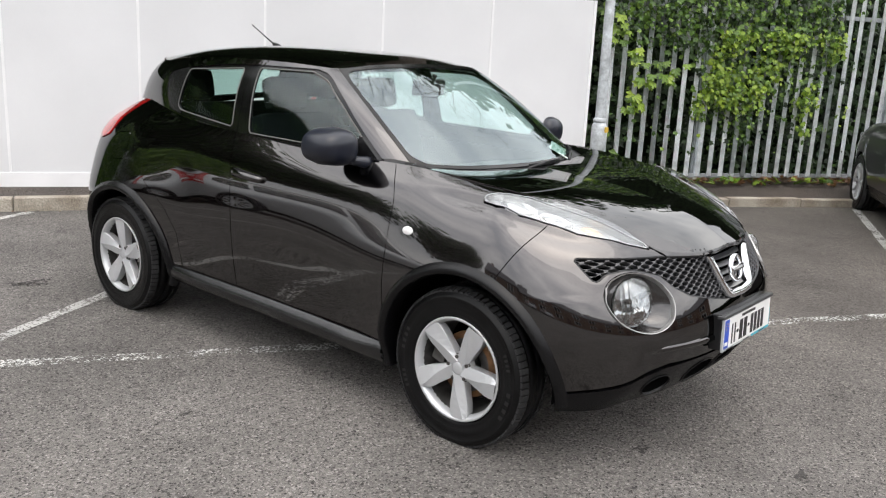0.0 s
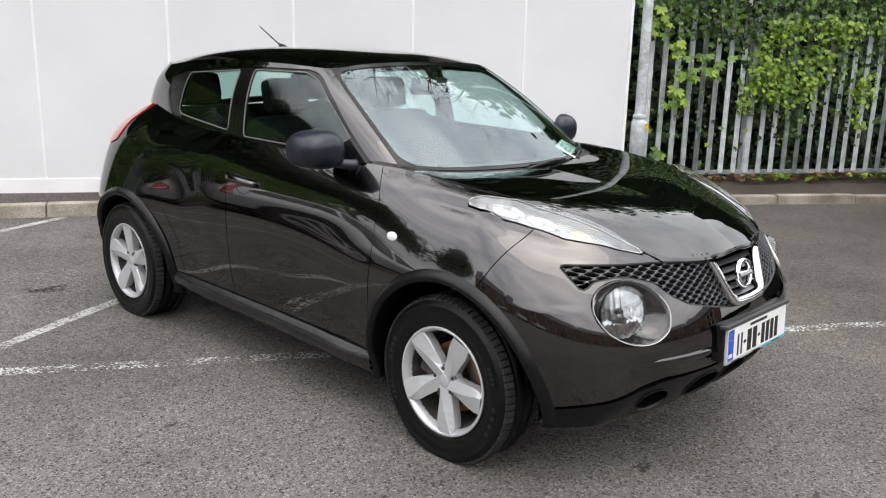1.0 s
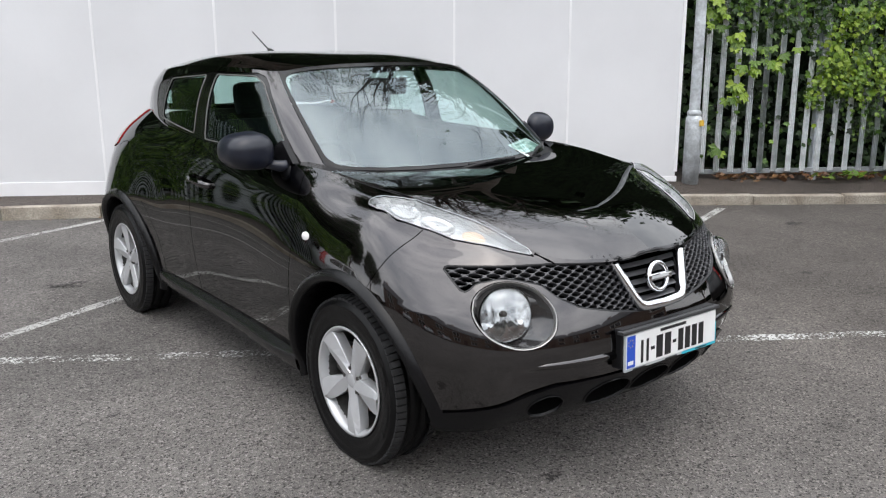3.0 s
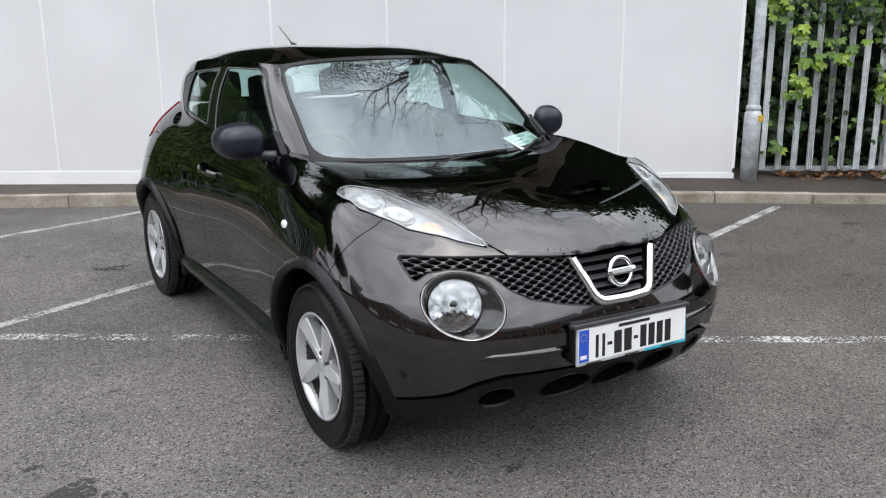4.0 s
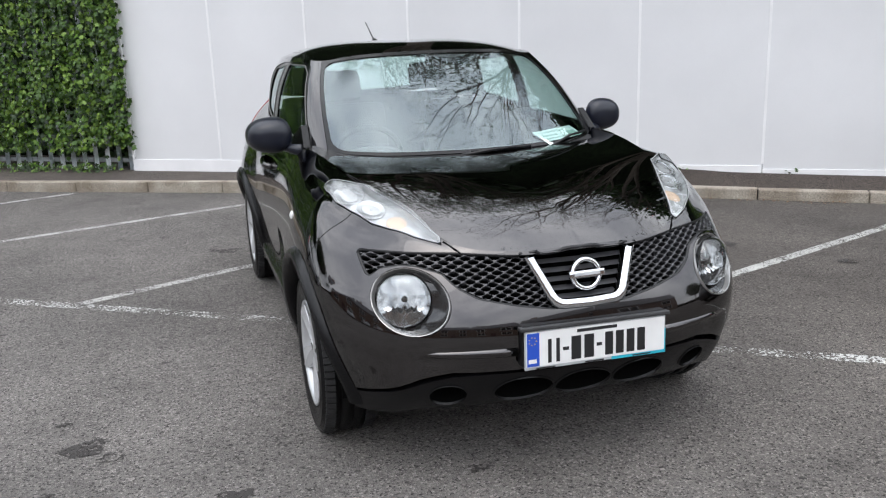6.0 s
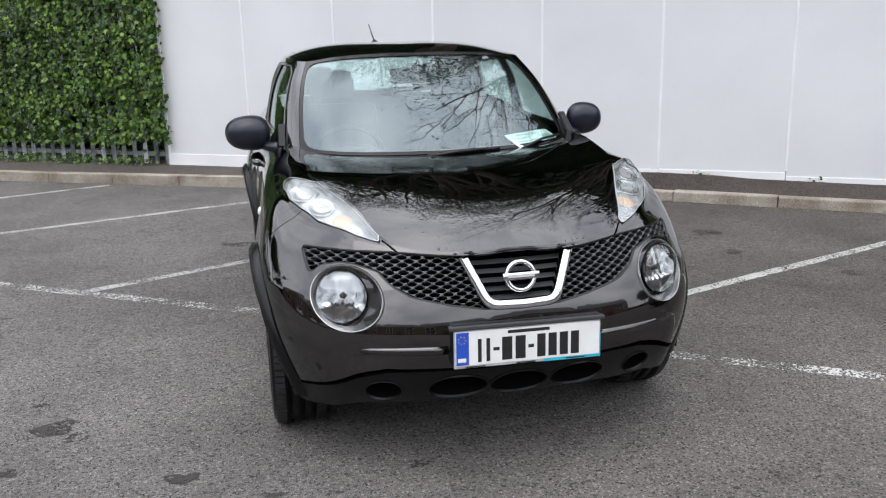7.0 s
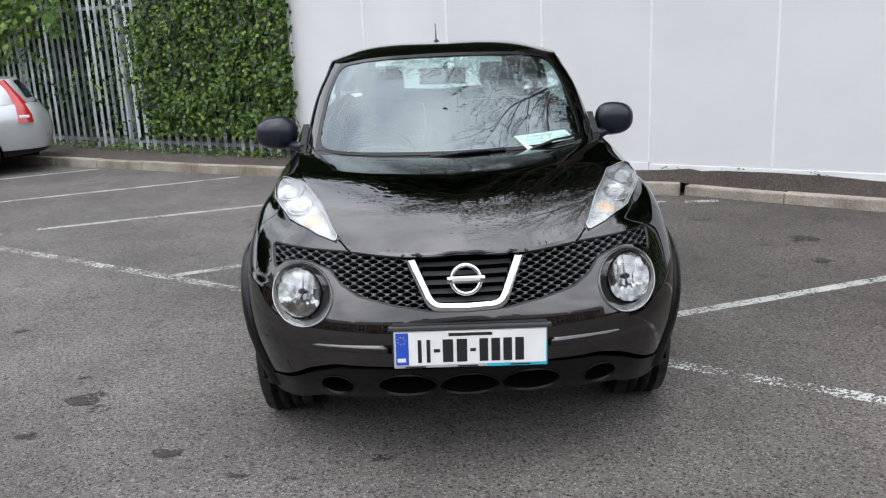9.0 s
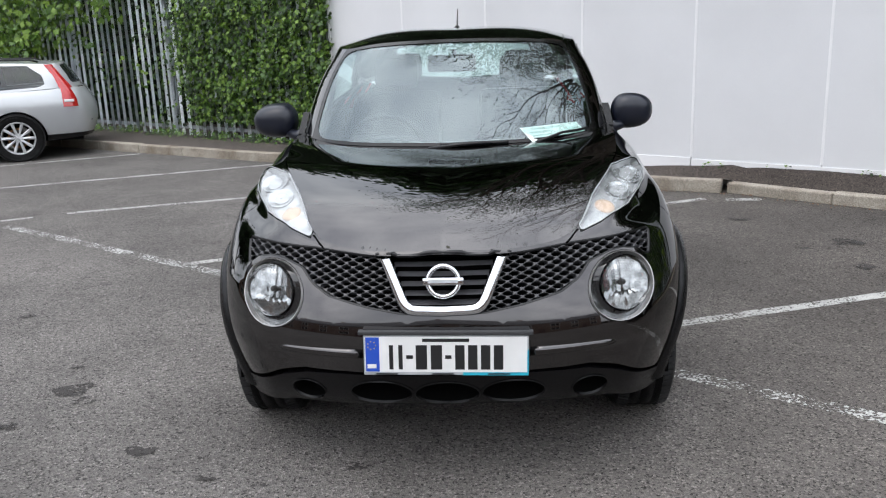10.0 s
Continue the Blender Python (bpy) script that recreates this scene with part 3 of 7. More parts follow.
def panel(name, skin, mat, parent, label="", flange=0.012):
    """A pressed panel: the skin, with its edges turned inwards."""
    data, faces = skin
    pos, nor = data[:, :3], data[:, 3:6].copy()
    nor /= np.linalg.norm(nor, axis=1, keepdims=True) + 1e-12
    verts, normals, allf = pos.tolist(), nor.tolist(), list(faces)
    if flange:
        count = {}
        for f in faces:
            for a, b in zip(f, f[1:] + f[:1]):
                key = (min(a, b), max(a, b))
                count[key] = None if key in count else (a, b)
        for e in count.values():
            if e and not (abs(pos[e[0], 0]) < 1e-4 and abs(pos[e[1], 0]) < 1e-4):
                a, b = e
                k = len(verts)
                ring = [pos[a], pos[b], pos[b] - flange * nor[b], pos[a] - flange * nor[a]]
                fn = np.cross(ring[2] - ring[1], ring[1] - ring[0])
                fn = fn / (np.linalg.norm(fn) + 1e-12)
                verts += [r.tolist() for r in ring]
                normals += [fn.tolist()] * 4
                allf.append((k + 3, k + 2, k + 1, k))
    ob = mesh_object(name, verts, allf, mat, True, normals)
    ob.parent = parent
    if label:
        ob["label"] = label
    return ob


def both(name, skin, mat, parent, label="", flange=0.012):
    """A panel that runs across the car's middle."""
    return panel(name, joined(skin, mirrored(skin)), mat, parent, label, flange)


def pair(name, skin, mat, parent, label="", flange=0.012):
    """The same panel on either flank."""
    return [panel(name, s, mat, parent, label, flange) for s in (skin, mirrored(skin))]


def outline(skin):
    """The edge of a skin as chains of points, without its line along the car's middle."""
    data, faces = skin
    count = {}
    for f in faces:
        for a, b in zip(f, f[1:] + f[:1]):
            key = (min(a, b), max(a, b))
            count[key] = None if key in count else (a, b)
    step = {a: b for e in count.values() if e for a, b in (e,) if not (data[a, 0] < 1e-3 and data[b, 0] < 1e-3)}
    chains, starts = [], [a for a in step if a not in set(step.values())]
    while step:
        a = starts.pop() if starts else next(iter(step))
        if a not in step:
            continue
        chain = [data[a]]
        while a in step:
            a = step.pop(a)
            if np.linalg.norm(data[a, :3] - chain[-1][:3]) > 0.008:
                chain.append(data[a])
        chains.append(np.array(chain))
    return max(chains, key=len)


def bead(name, skin, r, mat, parent, label="", lift=0.0, sides=(1, -1)):
    """A thin round strip along a skin's edge, on either flank."""
    c = outline(skin)
    out = []
    for s in sides:
        pts = [Vector((s * p[0], p[1], p[2])) + Vector((s * p[3], p[4], p[5])) * lift for p in c]
        if (pts[0] - pts[-1]).length < 0.06:
            pts.append(pts[0].lerp(pts[1], 0.02))
        bm = bmesh.new()
        tube(bm, pts, r, 6, caps=False)
        bmesh.ops.recalc_face_normals(bm, faces=bm.faces)
        out.append(part(name, bm, mat, parent, label, smooth=True, angle=80))
    return out


# lines round the lower body, from the nose's middle past the flank to the tail's middle: half widths
def line(z, *xy):
    return [(x, y, zz if len(r) else z) for (x, y, *r) in xy for zz in (r[0] if r else z,)]


LOWER = [
    line(0, (0, -.72, .275), (.22, -.712, .275), (.45, -.672, .272), (.62, -.585, .262), (.722, -.472, .247), (.778, -.35, .24), (.80, 0, .24), (.80, .42, .25), (.79, .95, .255), (.79, 1.55, .26), (.79, 2.1, .265), (.80, 2.52, .26), (.77, 2.95, .26), (.55, 3.14, .26), (0, 3.2, .26)),
    line(0.345, (0, -.785), (.22, -.777), (.45, -.732), (.62, -.648), (.742, -.503), (.818, -.34), (.858, 0), (.842, .42), (.81, .95), (.805, 1.55), (.82, 2.1), (.855, 2.52), (.795, 2.90), (.56, 3.14), (0, 3.22)),
    line(0.50, (0, -.835), (.22, -.827), (.45, -.782), (.635, -.69), (.772, -.53), (.848, -.345), (.882, 0), (.868, .42), (.832, .95), (.828, 1.55), (.842, 2.1), (.878, 2.52), (.815, 2.90), (.57, 3.16), (0, 3.25)),
    line(0.65, (0, -.818), (.22, -.805), (.45, -.762), (.635, -.665), (.772, -.51), (.850, -.335), (.886, 0), (.871, .42), (.843, .95), (.842, 1.55), (.858, 2.1), (.885, 2.52), (.822, 2.90), (.58, 3.14), (0, 3.23)),
    line(0.80, (0, -.752), (.22, -.735), (.45, -.665), (.62, -.57), (.75, -.435), (.826, -.29), (.862, 0), (.848, .42), (.830, .95), (.834, 1.55), (.85, 2.1), (.866, 2.52), (.79, 2.90), (.58, 3.08), (0, 3.17)),
    line(0, (0, -.742, .836), (.22, -.726, .832), (.45, -.62, .856), (.598, -.480, .908), (.695, -.33, .950), (.752, -.18, .985), (.780, 0, .998), (.795, .42, .990), (.80, .95, .965), (.803, 1.55, .98), (.80, 2.1, 1.01), (.775, 2.52, 1.05), (.715, 2.88, 1.01), (.55, 3.04, .98), (0, 3.15, .97)),
    line(0, (0, -.735, .85), (.22, -.718, .845), (.43, -.607, .872), (.508, -.435, .942), (.580, -.25, .996), (.631, -.11, 1.032), (.670, .05, 1.054), (.704, .36, 1.083), (.745, .95, 1.088), (.752, 1.56, 1.12), (.715, 2.1, 1.155), (.635, 2.52, 1.205), (.60, 2.85, 1.12), (.50, 3.0, 1.08), (0, 3.08, 1.06)),
]
TU = np.concatenate([[0], np.cumsum(np.linalg.norm(np.diff(np.array(LOWER[3]), axis=0), axis=1))])
TV = np.array([0.0, 0.12, 0.28, 0.43, 0.58, 0.76, 0.92])
U_STEP = np.concatenate([np.linspace(0, TU[6], 84), np.linspace(TU[6], TU[-1], 130)[1:]])
V_STEP = np.linspace(0, 0.92, 74)
SHELL = loft(LOWER, U_STEP, V_STEP, TU, TV)


def ease(t):
    t = np.clip(t, 0, 1)
    return t * t * (3 - 2 * t)


def pressed(skin):
    """The step across the bumper at the height of the number plate, and the hollows of the doors."""
    data, faces = skin
    data = data.copy()
    front = ease((0.66 - data[:, 0]) / 0.12) * (data[:, 1] < -0.4)
    depth = 0.020 * ease((0.520 - data[:, 2]) / 0.015) * front
    # a hollow in the rear door before the haunch, and a shallow one along the front door
    side = ease((data[:, 0] - 0.6) / 0.15)
    depth = depth + side * 0.004 * np.exp(-((data[:, 1] - 1.93 - 0.35 * (data[:, 2] - 0.8)) / 0.20) ** 2 - ((data[:, 2] - 0.82) / 0.13) ** 2)
    depth = depth + side * 0.007 * np.exp(-((data[:, 1] - 1.0) / 0.42) ** 2 - ((data[:, 2] - 0.60) / 0.09) ** 2)
    # the wing's shoulder falls away outside the lamp
    crest = np.exp(-((data[:, 5] - 0.66) / 0.25) ** 2) * ease((data[:, 0] - 0.50) / 0.14)
    depth = depth + 0.030 * crest * ease((data[:, 1] + 0.60) / 0.24) * ease((0.38 - data[:, 1]) / 0.34) * (data[:, 2] > 0.7)
    data[:, :3] -= depth[:, None] * data[:, 3:6]
    n, m = len(V_STEP), len(U_STEP)
    g = data[:, :3].reshape(n, m, 3)
    nor = np.cross(np.gradient(g, axis=1), np.gradient(g, axis=0))
    nor /= np.linalg.norm(nor, axis=2, keepdims=True) + 1e-12
    nor[:, 0, 0] = nor[:, -1, 0] = 0
    data[:, 3:6] = nor.reshape(-1, 3)
    return data, faces


SHELL = pressed(SHELL)

# lines round the glasshouse: its foot and the roof's edge
G_FOOT = [(0, .245, 1.055), (.30, .275, 1.059), (.50, .345, 1.065), (.622, .445, 1.077), (.69, .57, 1.092), (.735, .80, 1.088), (.75, 1.2, 1.10), (.752, 1.56, 1.12), (.715, 2.1, 1.155), (.635, 2.5, 1.205), (.50, 2.80, 1.19), (0, 2.92, 1.15)]
G_TOP = [(0.0, 0.93, 1.492), (0.268, 0.945, 1.487), (0.433, 0.985, 1.474), (0.53, 1.03, 1.459), (0.582, 1.085, 1.46), (0.61, 1.22, 1.468), (0.624, 1.4, 1.473), (0.626, 1.56, 1.476), (0.610, 2.1, 1.462), (0.575, 2.42, 1.432), (0.450, 2.60, 1.446), (0.0, 2.70, 1.472)]


def bulged(a, b, f, d):
    out = []
    for p, q in zip(a, b):
        m = Vector(p).lerp(Vector(q), f)
        away = Vector((m.x, (m.y - 1.55) * 0.45, 0.25)).normalized()
        out.append(tuple(m + away * d))
    return out


GREEN = [G_FOOT, bulged(G_FOOT, G_TOP, 0.36, 0.020), bulged(G_FOOT, G_TOP, 0.70, 0.021), G_TOP]
GU = np.concatenate([[0], np.cumsum(np.linalg.norm(np.diff(np.array(G_FOOT), axis=0), axis=1))])
GLASSHOUSE = loft(GREEN, np.linspace(0, GU[-1], 150), np.linspace(0, 1, 26), GU, [0, 0.36, 0.70, 1])


def patch(front, back, left, right, n, m, crown=0.0):
    """A sheet between four edges (Coons), each a list of points; left is the car's middle."""
    def along(p, s):
        p = np.array(p, float)
        t = np.concatenate([[0], np.cumsum(np.linalg.norm(np.diff(p, axis=0), axis=1))])
        return spline(t / t[-1], p, s)
    s, t = np.linspace(0, 1, n), np.linspace(0, 1, m)
    f, b, l, r = along(front, s), along(back, s), along(left, t), along(right, t)
    S, T = s[None, :, None], t[:, None, None]
    g = (1 - T) * f[None] + T * b[None] + (1 - S) * l[:, None] + S * r[:, None]
    g -= (1 - S) * (1 - T) * f[0] + S * (1 - T) * f[-1] + (1 - S) * T * b[0] + S * T * b[-1]
    g[..., 2] += crown * (np.sin(np.pi * T[..., 0]) * (1 - S[..., 0] ** 2) * S[..., 0] * 2.6)
    du, dv = np.gradient(g, axis=1), np.gradient(g, axis=0)
    nor = np.cross(du, dv)
    nor /= np.linalg.norm(nor, axis=2, keepdims=True) + 1e-12
    nor[:, 0, 0] = 0
    ss, tt = np.meshgrid(s, t)
    data = np.concatenate([g, nor, ss[..., None], tt[..., None]], 2).reshape(-1, 8)
    faces = [(j * n + i, j * n + i + 1, (j + 1) * n + i + 1, (j + 1) * n + i) for j in range(m - 1) for i in range(n - 1)]
    return data, faces


def read_line(t, pts, a, b, n):
    """Points of a line between two of its knots."""
    return [tuple(p) for p in spline(t, np.array(pts, float), np.linspace(t[a], t[b], n))]


BONNET = patch(read_line(TU, LOWER[6], 0, 2, 9), [(0, .245, 1.052), (.30, .27, 1.058), (.52, .318, 1.067), (.704, .36, 1.083)],
               [(0, -.735, .85), (0, -.66, .896), (0, -.5, .962), (0, -.35, .996), (0, -.2, 1.018), (0, .02, 1.040), (0, .245, 1.052)], read_line(TU, LOWER[6], 2, 7, 15), 44, 56, 0.016)
ROOF = patch(read_line(GU, G_TOP, 0, 4, 13), [(0, 2.70, 1.472), (.227, 2.67, 1.465), (.450, 2.60, 1.446), (.575, 2.42, 1.432)],
             [(0, .93, 1.492), (0, 1.15, 1.522), (0, 1.5, 1.540), (0, 2.0, 1.534), (0, 2.70, 1.472)], read_line(GU, G_TOP, 4, 9, 17), 30, 50, 0.024)

X, Y, Z, U, V = 0, 1, 2, 6, 7
GAP = 0.002


def poly(points, i, j):
    """A field over the axes i and j: metres inside a polygon, less than nought outside."""
    p = np.array(points, float)

    def field(d):
        q = d[:, [i, j]]
        best, inside = np.full(len(q), 1e9), np.zeros(len(q), bool)
        for a, b in zip(p, np.roll(p, -1, 0)):
            e = b - a
            t = np.clip(((q - a) @ e) / (e @ e + 1e-12), 0, 1)
            best = np.minimum(best, np.linalg.norm(q - a - t[:, None] * e, axis=1))
            cross = ((a[1] > q[:, 1]) != (b[1] > q[:, 1])) & (q[:, 0] < (b[0] - a[0]) * (q[:, 1] - a[1]) / (b[1] - a[1] + 1e-12) + a[0])
            inside ^= cross
        return np.where(inside, best, -best)
    return field


def rounded(points, r=0.02):
    """A polygon with its corners rounded off."""
    p, out = [Vector(q) for q in points], []
    for k, b in enumerate(p):
        a, c = p[k - 1], p[(k + 1) % len(p)]
        ra, rc = min(r, (a - b).length * 0.4), min(r, (c - b).length * 0.4)
        s, e = b + (a - b).normalized() * ra, b + (c - b).normalized() * rc
        out += [tuple(s), tuple(s.lerp(b, 0.5).lerp(b.lerp(e, 0.5), 0.5)), tuple(e)]
    return out


def ellipse(cx, cz, a, b, n=28, tilt=0.0):
    c, s = math.cos(tilt), math.sin(tilt)
    return [(cx + a * math.cos(t) * c - b * math.sin(t) * s, cz + a * math.cos(t) * s + b * math.sin(t) * c) for t in [2 * math.pi * k / n for k in range(n)]]


def inside(f, by=0.0):
    return lambda d: f(d) - by


def outside(f, by=0.0):
    return lambda d: -f(d) - by


def where(f, test, other=1.0):
    """The field where the test holds, elsewhere kept."""
    return lambda d: np.where(test(d), f(d), other)


class Lookup:
    """Reads a skin's third axis and normal over two others."""
    def __init__(self, skin, i, j, k, test):
        d = skin[0][test(skin[0])]
        self.q, self.h, self.n = d[:, [i, j]], d[:, k], d[:, 3:6]

    def __call__(self, a, b):
        a, b = np.atleast_1d(a), np.atleast_1d(b)
        out, nor = np.zeros(len(a)), np.zeros((len(a), 3))
        for s in range(0, len(a), 400):
            d2 = (self.q[None, :, 0] - a[s:s + 400, None]) ** 2 + (self.q[None, :, 1] - b[s:s + 400, None]) ** 2
            k = np.argpartition(d2, 6, axis=1)[:, :6]
            w = 1 / (np.take_along_axis(d2, k, 1) + 1e-8)
            w /= w.sum(1, keepdims=True)
            out[s:s + 400] = (w * self.h[k]).sum(1)
            nor[s:s + 400] = (w[..., None] * self.n[k]).sum(1)
        nor /= np.linalg.norm(nor, axis=1, keepdims=True)
        return out, nor


FRONT = Lookup(SHELL, X, Z, Y, lambda d: (d[:, Y] < -0.1) & (d[:, U] < TU[6]))
FLANK = Lookup(SHELL, Y, Z, X, lambda d: (d[:, X] > 0.5) & (d[:, U] > TU[3]) & (d[:, U] < TU[13]))

ARCH_F, ARCH_R = (-0.014, 0.312, 0.410), (2.480, 0.312, 0.400)


def arch_field(c):
    return lambda d: np.where(d[:, X] > 0.45, np.hypot(d[:, Y] - c[0], d[:, Z] - c[1]) - c[2], 1.0)


def skirt(d):
    """Height over the line where paint ends and black plastic begins."""
    lip = np.interp(d[:, X], [0, .335, .475, .578, .666, .742, .80], [.437, .437, .432, .402, .362, .332, .312])
    side = 0.322 + 0.022 * (d[:, Y] - 0.4)
    t = ease((d[:, Y] + 0.42) / 0.14)
    return d[:, Z] - (lip * (1 - t) + side * t)


def bumper_foot(d):
    rise = 0.010 + 0.012 * np.exp(-((d[:, X] - 0.56) / 0.14) ** 2)
    return skirt(d) - np.where(d[:, Y] < -0.35, rise, 0.0)


def bumper_seam(d):
    """Negative before the seam between bumper and wing."""
    return (d[:, Y] + 0.256) * 0.90 + (d[:, Z] - 0.883) * 0.50


def door_front(d):
    return d[:, Y] - 0.405 - 0.15 * np.clip((d[:, Z] - 0.93) / 0.22, 0, 2) ** 1.6


def door_mid(d):
    return d[:, Y] - 1.487 - 0.066 * np.clip((d[:, Z] - 0.68) / 0.42, 0, 1) ** 1.3


def door_back(d):
    return np.interp(d[:, Z], [.25, .55, .677, .80, .955, 1.07, 1.22], [1.94, 1.965, 2.06, 2.245, 2.385, 2.42, 2.29]) - d[:, Y]


GRILLE = [(-.05, .835), (.20, .83), (.425, .844), (.613, .845), (.703, .842), (.716, .833), (.712, .80), (.704, .764), (.692, .768), (.66, .793), (.60, .806), (.555, .803), (.482, .783), (.440, .738), (.38, .704), (.25, .674), (.136, .655), (-.05, .652)]
grille_field = poly(GRILLE, X, Z)
ROUND = ellipse(.588, .693, .119, .104, 40, -0.25)
round_field = poly(ROUND, X, Z)
HEADLAMP = [(.457, -.602), (.43, -.40), (.50, -.20), (.60, -.145), (.634, -.130), (.69, -.075), (.735, -.014), (.746, -.012), (.748, -.08), (.734, -.185), (.702, -.275), (.648, -.393), (.602, -.460), (.532, -.543)]
lamp_field = poly(HEADLAMP, X, Y)
top_only = lambda d: (d[:, Z] > 0.84) & (d[:, Y] < 0.2)
front_only = lambda d: (d[:, Y] < -0.3) & (d[:, U] < TU[5])
DUCTS = [(0.0, .357, .106, .052), (.222, .360, .104, .052), (.480, .353, .060, .044)]
TAIL = [(2.70, 1.00), (2.81, .965), (2.95, 1.02), (2.86, 1.075), (2.68, 1.15), (2.46, 1.24), (2.475, 1.220), (2.55, 1.18), (2.65, 1.105)]
tail_field = poly(TAIL, Y, Z)
FLAP = rounded([(2.44, .885), (2.60, .872), (2.62, 1.015), (2.46, 1.035)], 0.025)
flap_field = poly(FLAP, Y, Z)
back_only = lambda d: (d[:, Y] > 2.2) & (d[:, X] > 0.45)

shell = clip(clip(SHELL, arch_field(ARCH_F)), arch_field(ARCH_R))
upper = clip(shell, lambda d: bumper_foot(d) - 0.001)
lower = clip(shell, lambda d: -skirt(d) - 0.001)
for f, test in ((grille_field, front_only), (round_field, front_only), (lamp_field, top_only), (tail_field, back_only)):
    upper = clip(upper, where(outside(f, GAP), test))
front_side = clip(upper, lambda d: -door_front(d) - GAP)
rest = clip(upper, lambda d: door_front(d) - GAP)
both("bumper", clip(front_side, lambda d: -bumper_seam(d) - GAP), M_PAINT, car)
pair("wing", clip(front_side, lambda d: bumper_seam(d) - GAP), M_PAINT, car)
pair("front_door", clip(rest, lambda d: -door_mid(d) - GAP), M_PAINT, car)
rest = clip(rest, lambda d: door_mid(d) - GAP)
pair("rear_door", clip(rest, lambda d: door_back(d) - GAP), M_PAINT, car)
quarter = clip(rest, lambda d: -door_back(d) - GAP)
flap = clip(quarter, where(inside(flap_field, GAP), back_only, -1.0))
both("rear_body", clip(quarter, where(outside(flap_field, GAP), back_only)), M_PAINT, car)
pair("fuel_flap", flap, M_PAINT, car)
for cx, cz, a, b in DUCTS:
    lower = clip(lower, where(outside(poly(ellipse(cx, cz, a, b), X, Z)), front_only))
both("lower_cladding", lower, M_PLASTIC, car, "black plastic lip and sills", 0.03)
# near-black sheets behind the panels, so that gaps read as shade
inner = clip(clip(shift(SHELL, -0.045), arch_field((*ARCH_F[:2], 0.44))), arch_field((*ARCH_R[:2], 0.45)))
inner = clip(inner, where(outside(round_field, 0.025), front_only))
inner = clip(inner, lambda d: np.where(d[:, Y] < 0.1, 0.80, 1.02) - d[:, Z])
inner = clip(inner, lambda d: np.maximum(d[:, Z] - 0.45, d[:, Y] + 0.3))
both("inner_body", inner, M_INNER, car, "near-black sheet inside the body, for shade in the gaps", 0)
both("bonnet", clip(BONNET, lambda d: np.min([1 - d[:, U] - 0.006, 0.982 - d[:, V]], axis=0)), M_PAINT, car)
both("bonnet_backing", clip(shift(BONNET, -0.035), lambda d: 0.999 - d[:, U]), M_INNER, car, "near-black sheet below the bonnet, for shade in the gaps", 0)

# roof with its two long seams
both("roof", clip(ROOF, lambda d: 0.875 - GAP * 1.5 - d[:, U]), M_PAINT, car)
pair("cant_rail", clip(ROOF, lambda d: d[:, U] - 0.875 - GAP * 1.5), M_PAINT, car)
both("headlining", shift(ROOF, -0.022), M_TRIM_LIGHT, car, "pale grey headlining", 0)

# glasshouse: screen, painted pillars, black surrounds and panes
DLO = [(.60, 1.095), (.74, 1.205), (.88, 1.318), (1.0, 1.403), (1.055, 1.434), (1.12, 1.449), (1.44, 1.449), (1.75, 1.441), (2.09, 1.410), (2.255, 1.378), (2.275, 1.36), (2.262, 1.26), (2.222, 1.195), (2.19, 1.178), (2.05, 1.158), (1.6, 1.125), (1.4, 1.108), (.8, 1.092)]
PANE_F = rounded([(1.492, 1.434), (1.13, 1.434), (1.03, 1.40), (.87, 1.285), (.75, 1.19), (.67, 1.118), (.80, 1.112), (1.458, 1.125)], 0.012)
PANE_R = rounded([(1.612, 1.428), (2.088, 1.398), (2.130, 1.205), (2.105, 1.186), (1.600, 1.143)], 0.012)
dlo, pane_f, pane_r = poly(DLO, Y, Z), poly(PANE_F, Y, Z), poly(PANE_R, Y, Z)
SCREEN_U = GU[3] + 0.032
flank = lambda d: d[:, U] > GU[3] + 0.04
screen = clip(GLASSHOUSE, lambda d: SCREEN_U - d[:, U])
pillars = clip(clip(GLASSHOUSE, lambda d: d[:, U] - SCREEN_U - 0.004), lambda d: GU[10] - d[:, U])


def edge(d):
    """How far inside the screen's black border, whose corners are round."""
    a, r = SCREEN_U - 0.026 - d[:, U], 0.075
    b = np.minimum(d[:, V] - 0.028, 0.962 - d[:, V]) * 0.72
    return np.where((a < r) & (b < r), r - np.hypot(np.maximum(r - a, 0), np.maximum(r - b, 0)), np.minimum(a, b))


both("windscreen", clip(shift(screen, -0.003), edge), M_GLASS, car, "windscreen reflecting sky and branches", 0).visible_shadow = False
both("screen_seal", clip(screen, lambda d: -edge(d)), M_SEAL, car, "black screen edge", 0.01)
pair("pillar_panel", clip(pillars, where(outside(dlo, GAP), flank)), M_PAINT, car)
side = clip(shift(pillars, -0.006), where(inside(dlo, -0.002), flank, -1.0))
surround = clip(clip(side, outside(pane_f, 0)), outside(pane_r, 0))
surround_a = clip(surround, lambda d: 2.088 - d[:, Y])
for half in (-1, 1):
    pair("window_surround", clip(surround_a, lambda d, h=half: h * door_mid(d) - GAP * 0.7), M_SEAL, car, "black window surround", 0.008)
pair("corner_panel", shift(clip(surround, lambda d: d[:, Y] - 2.092), 0.004), M_PLASTIC, car, "black corner panel with hidden handle")
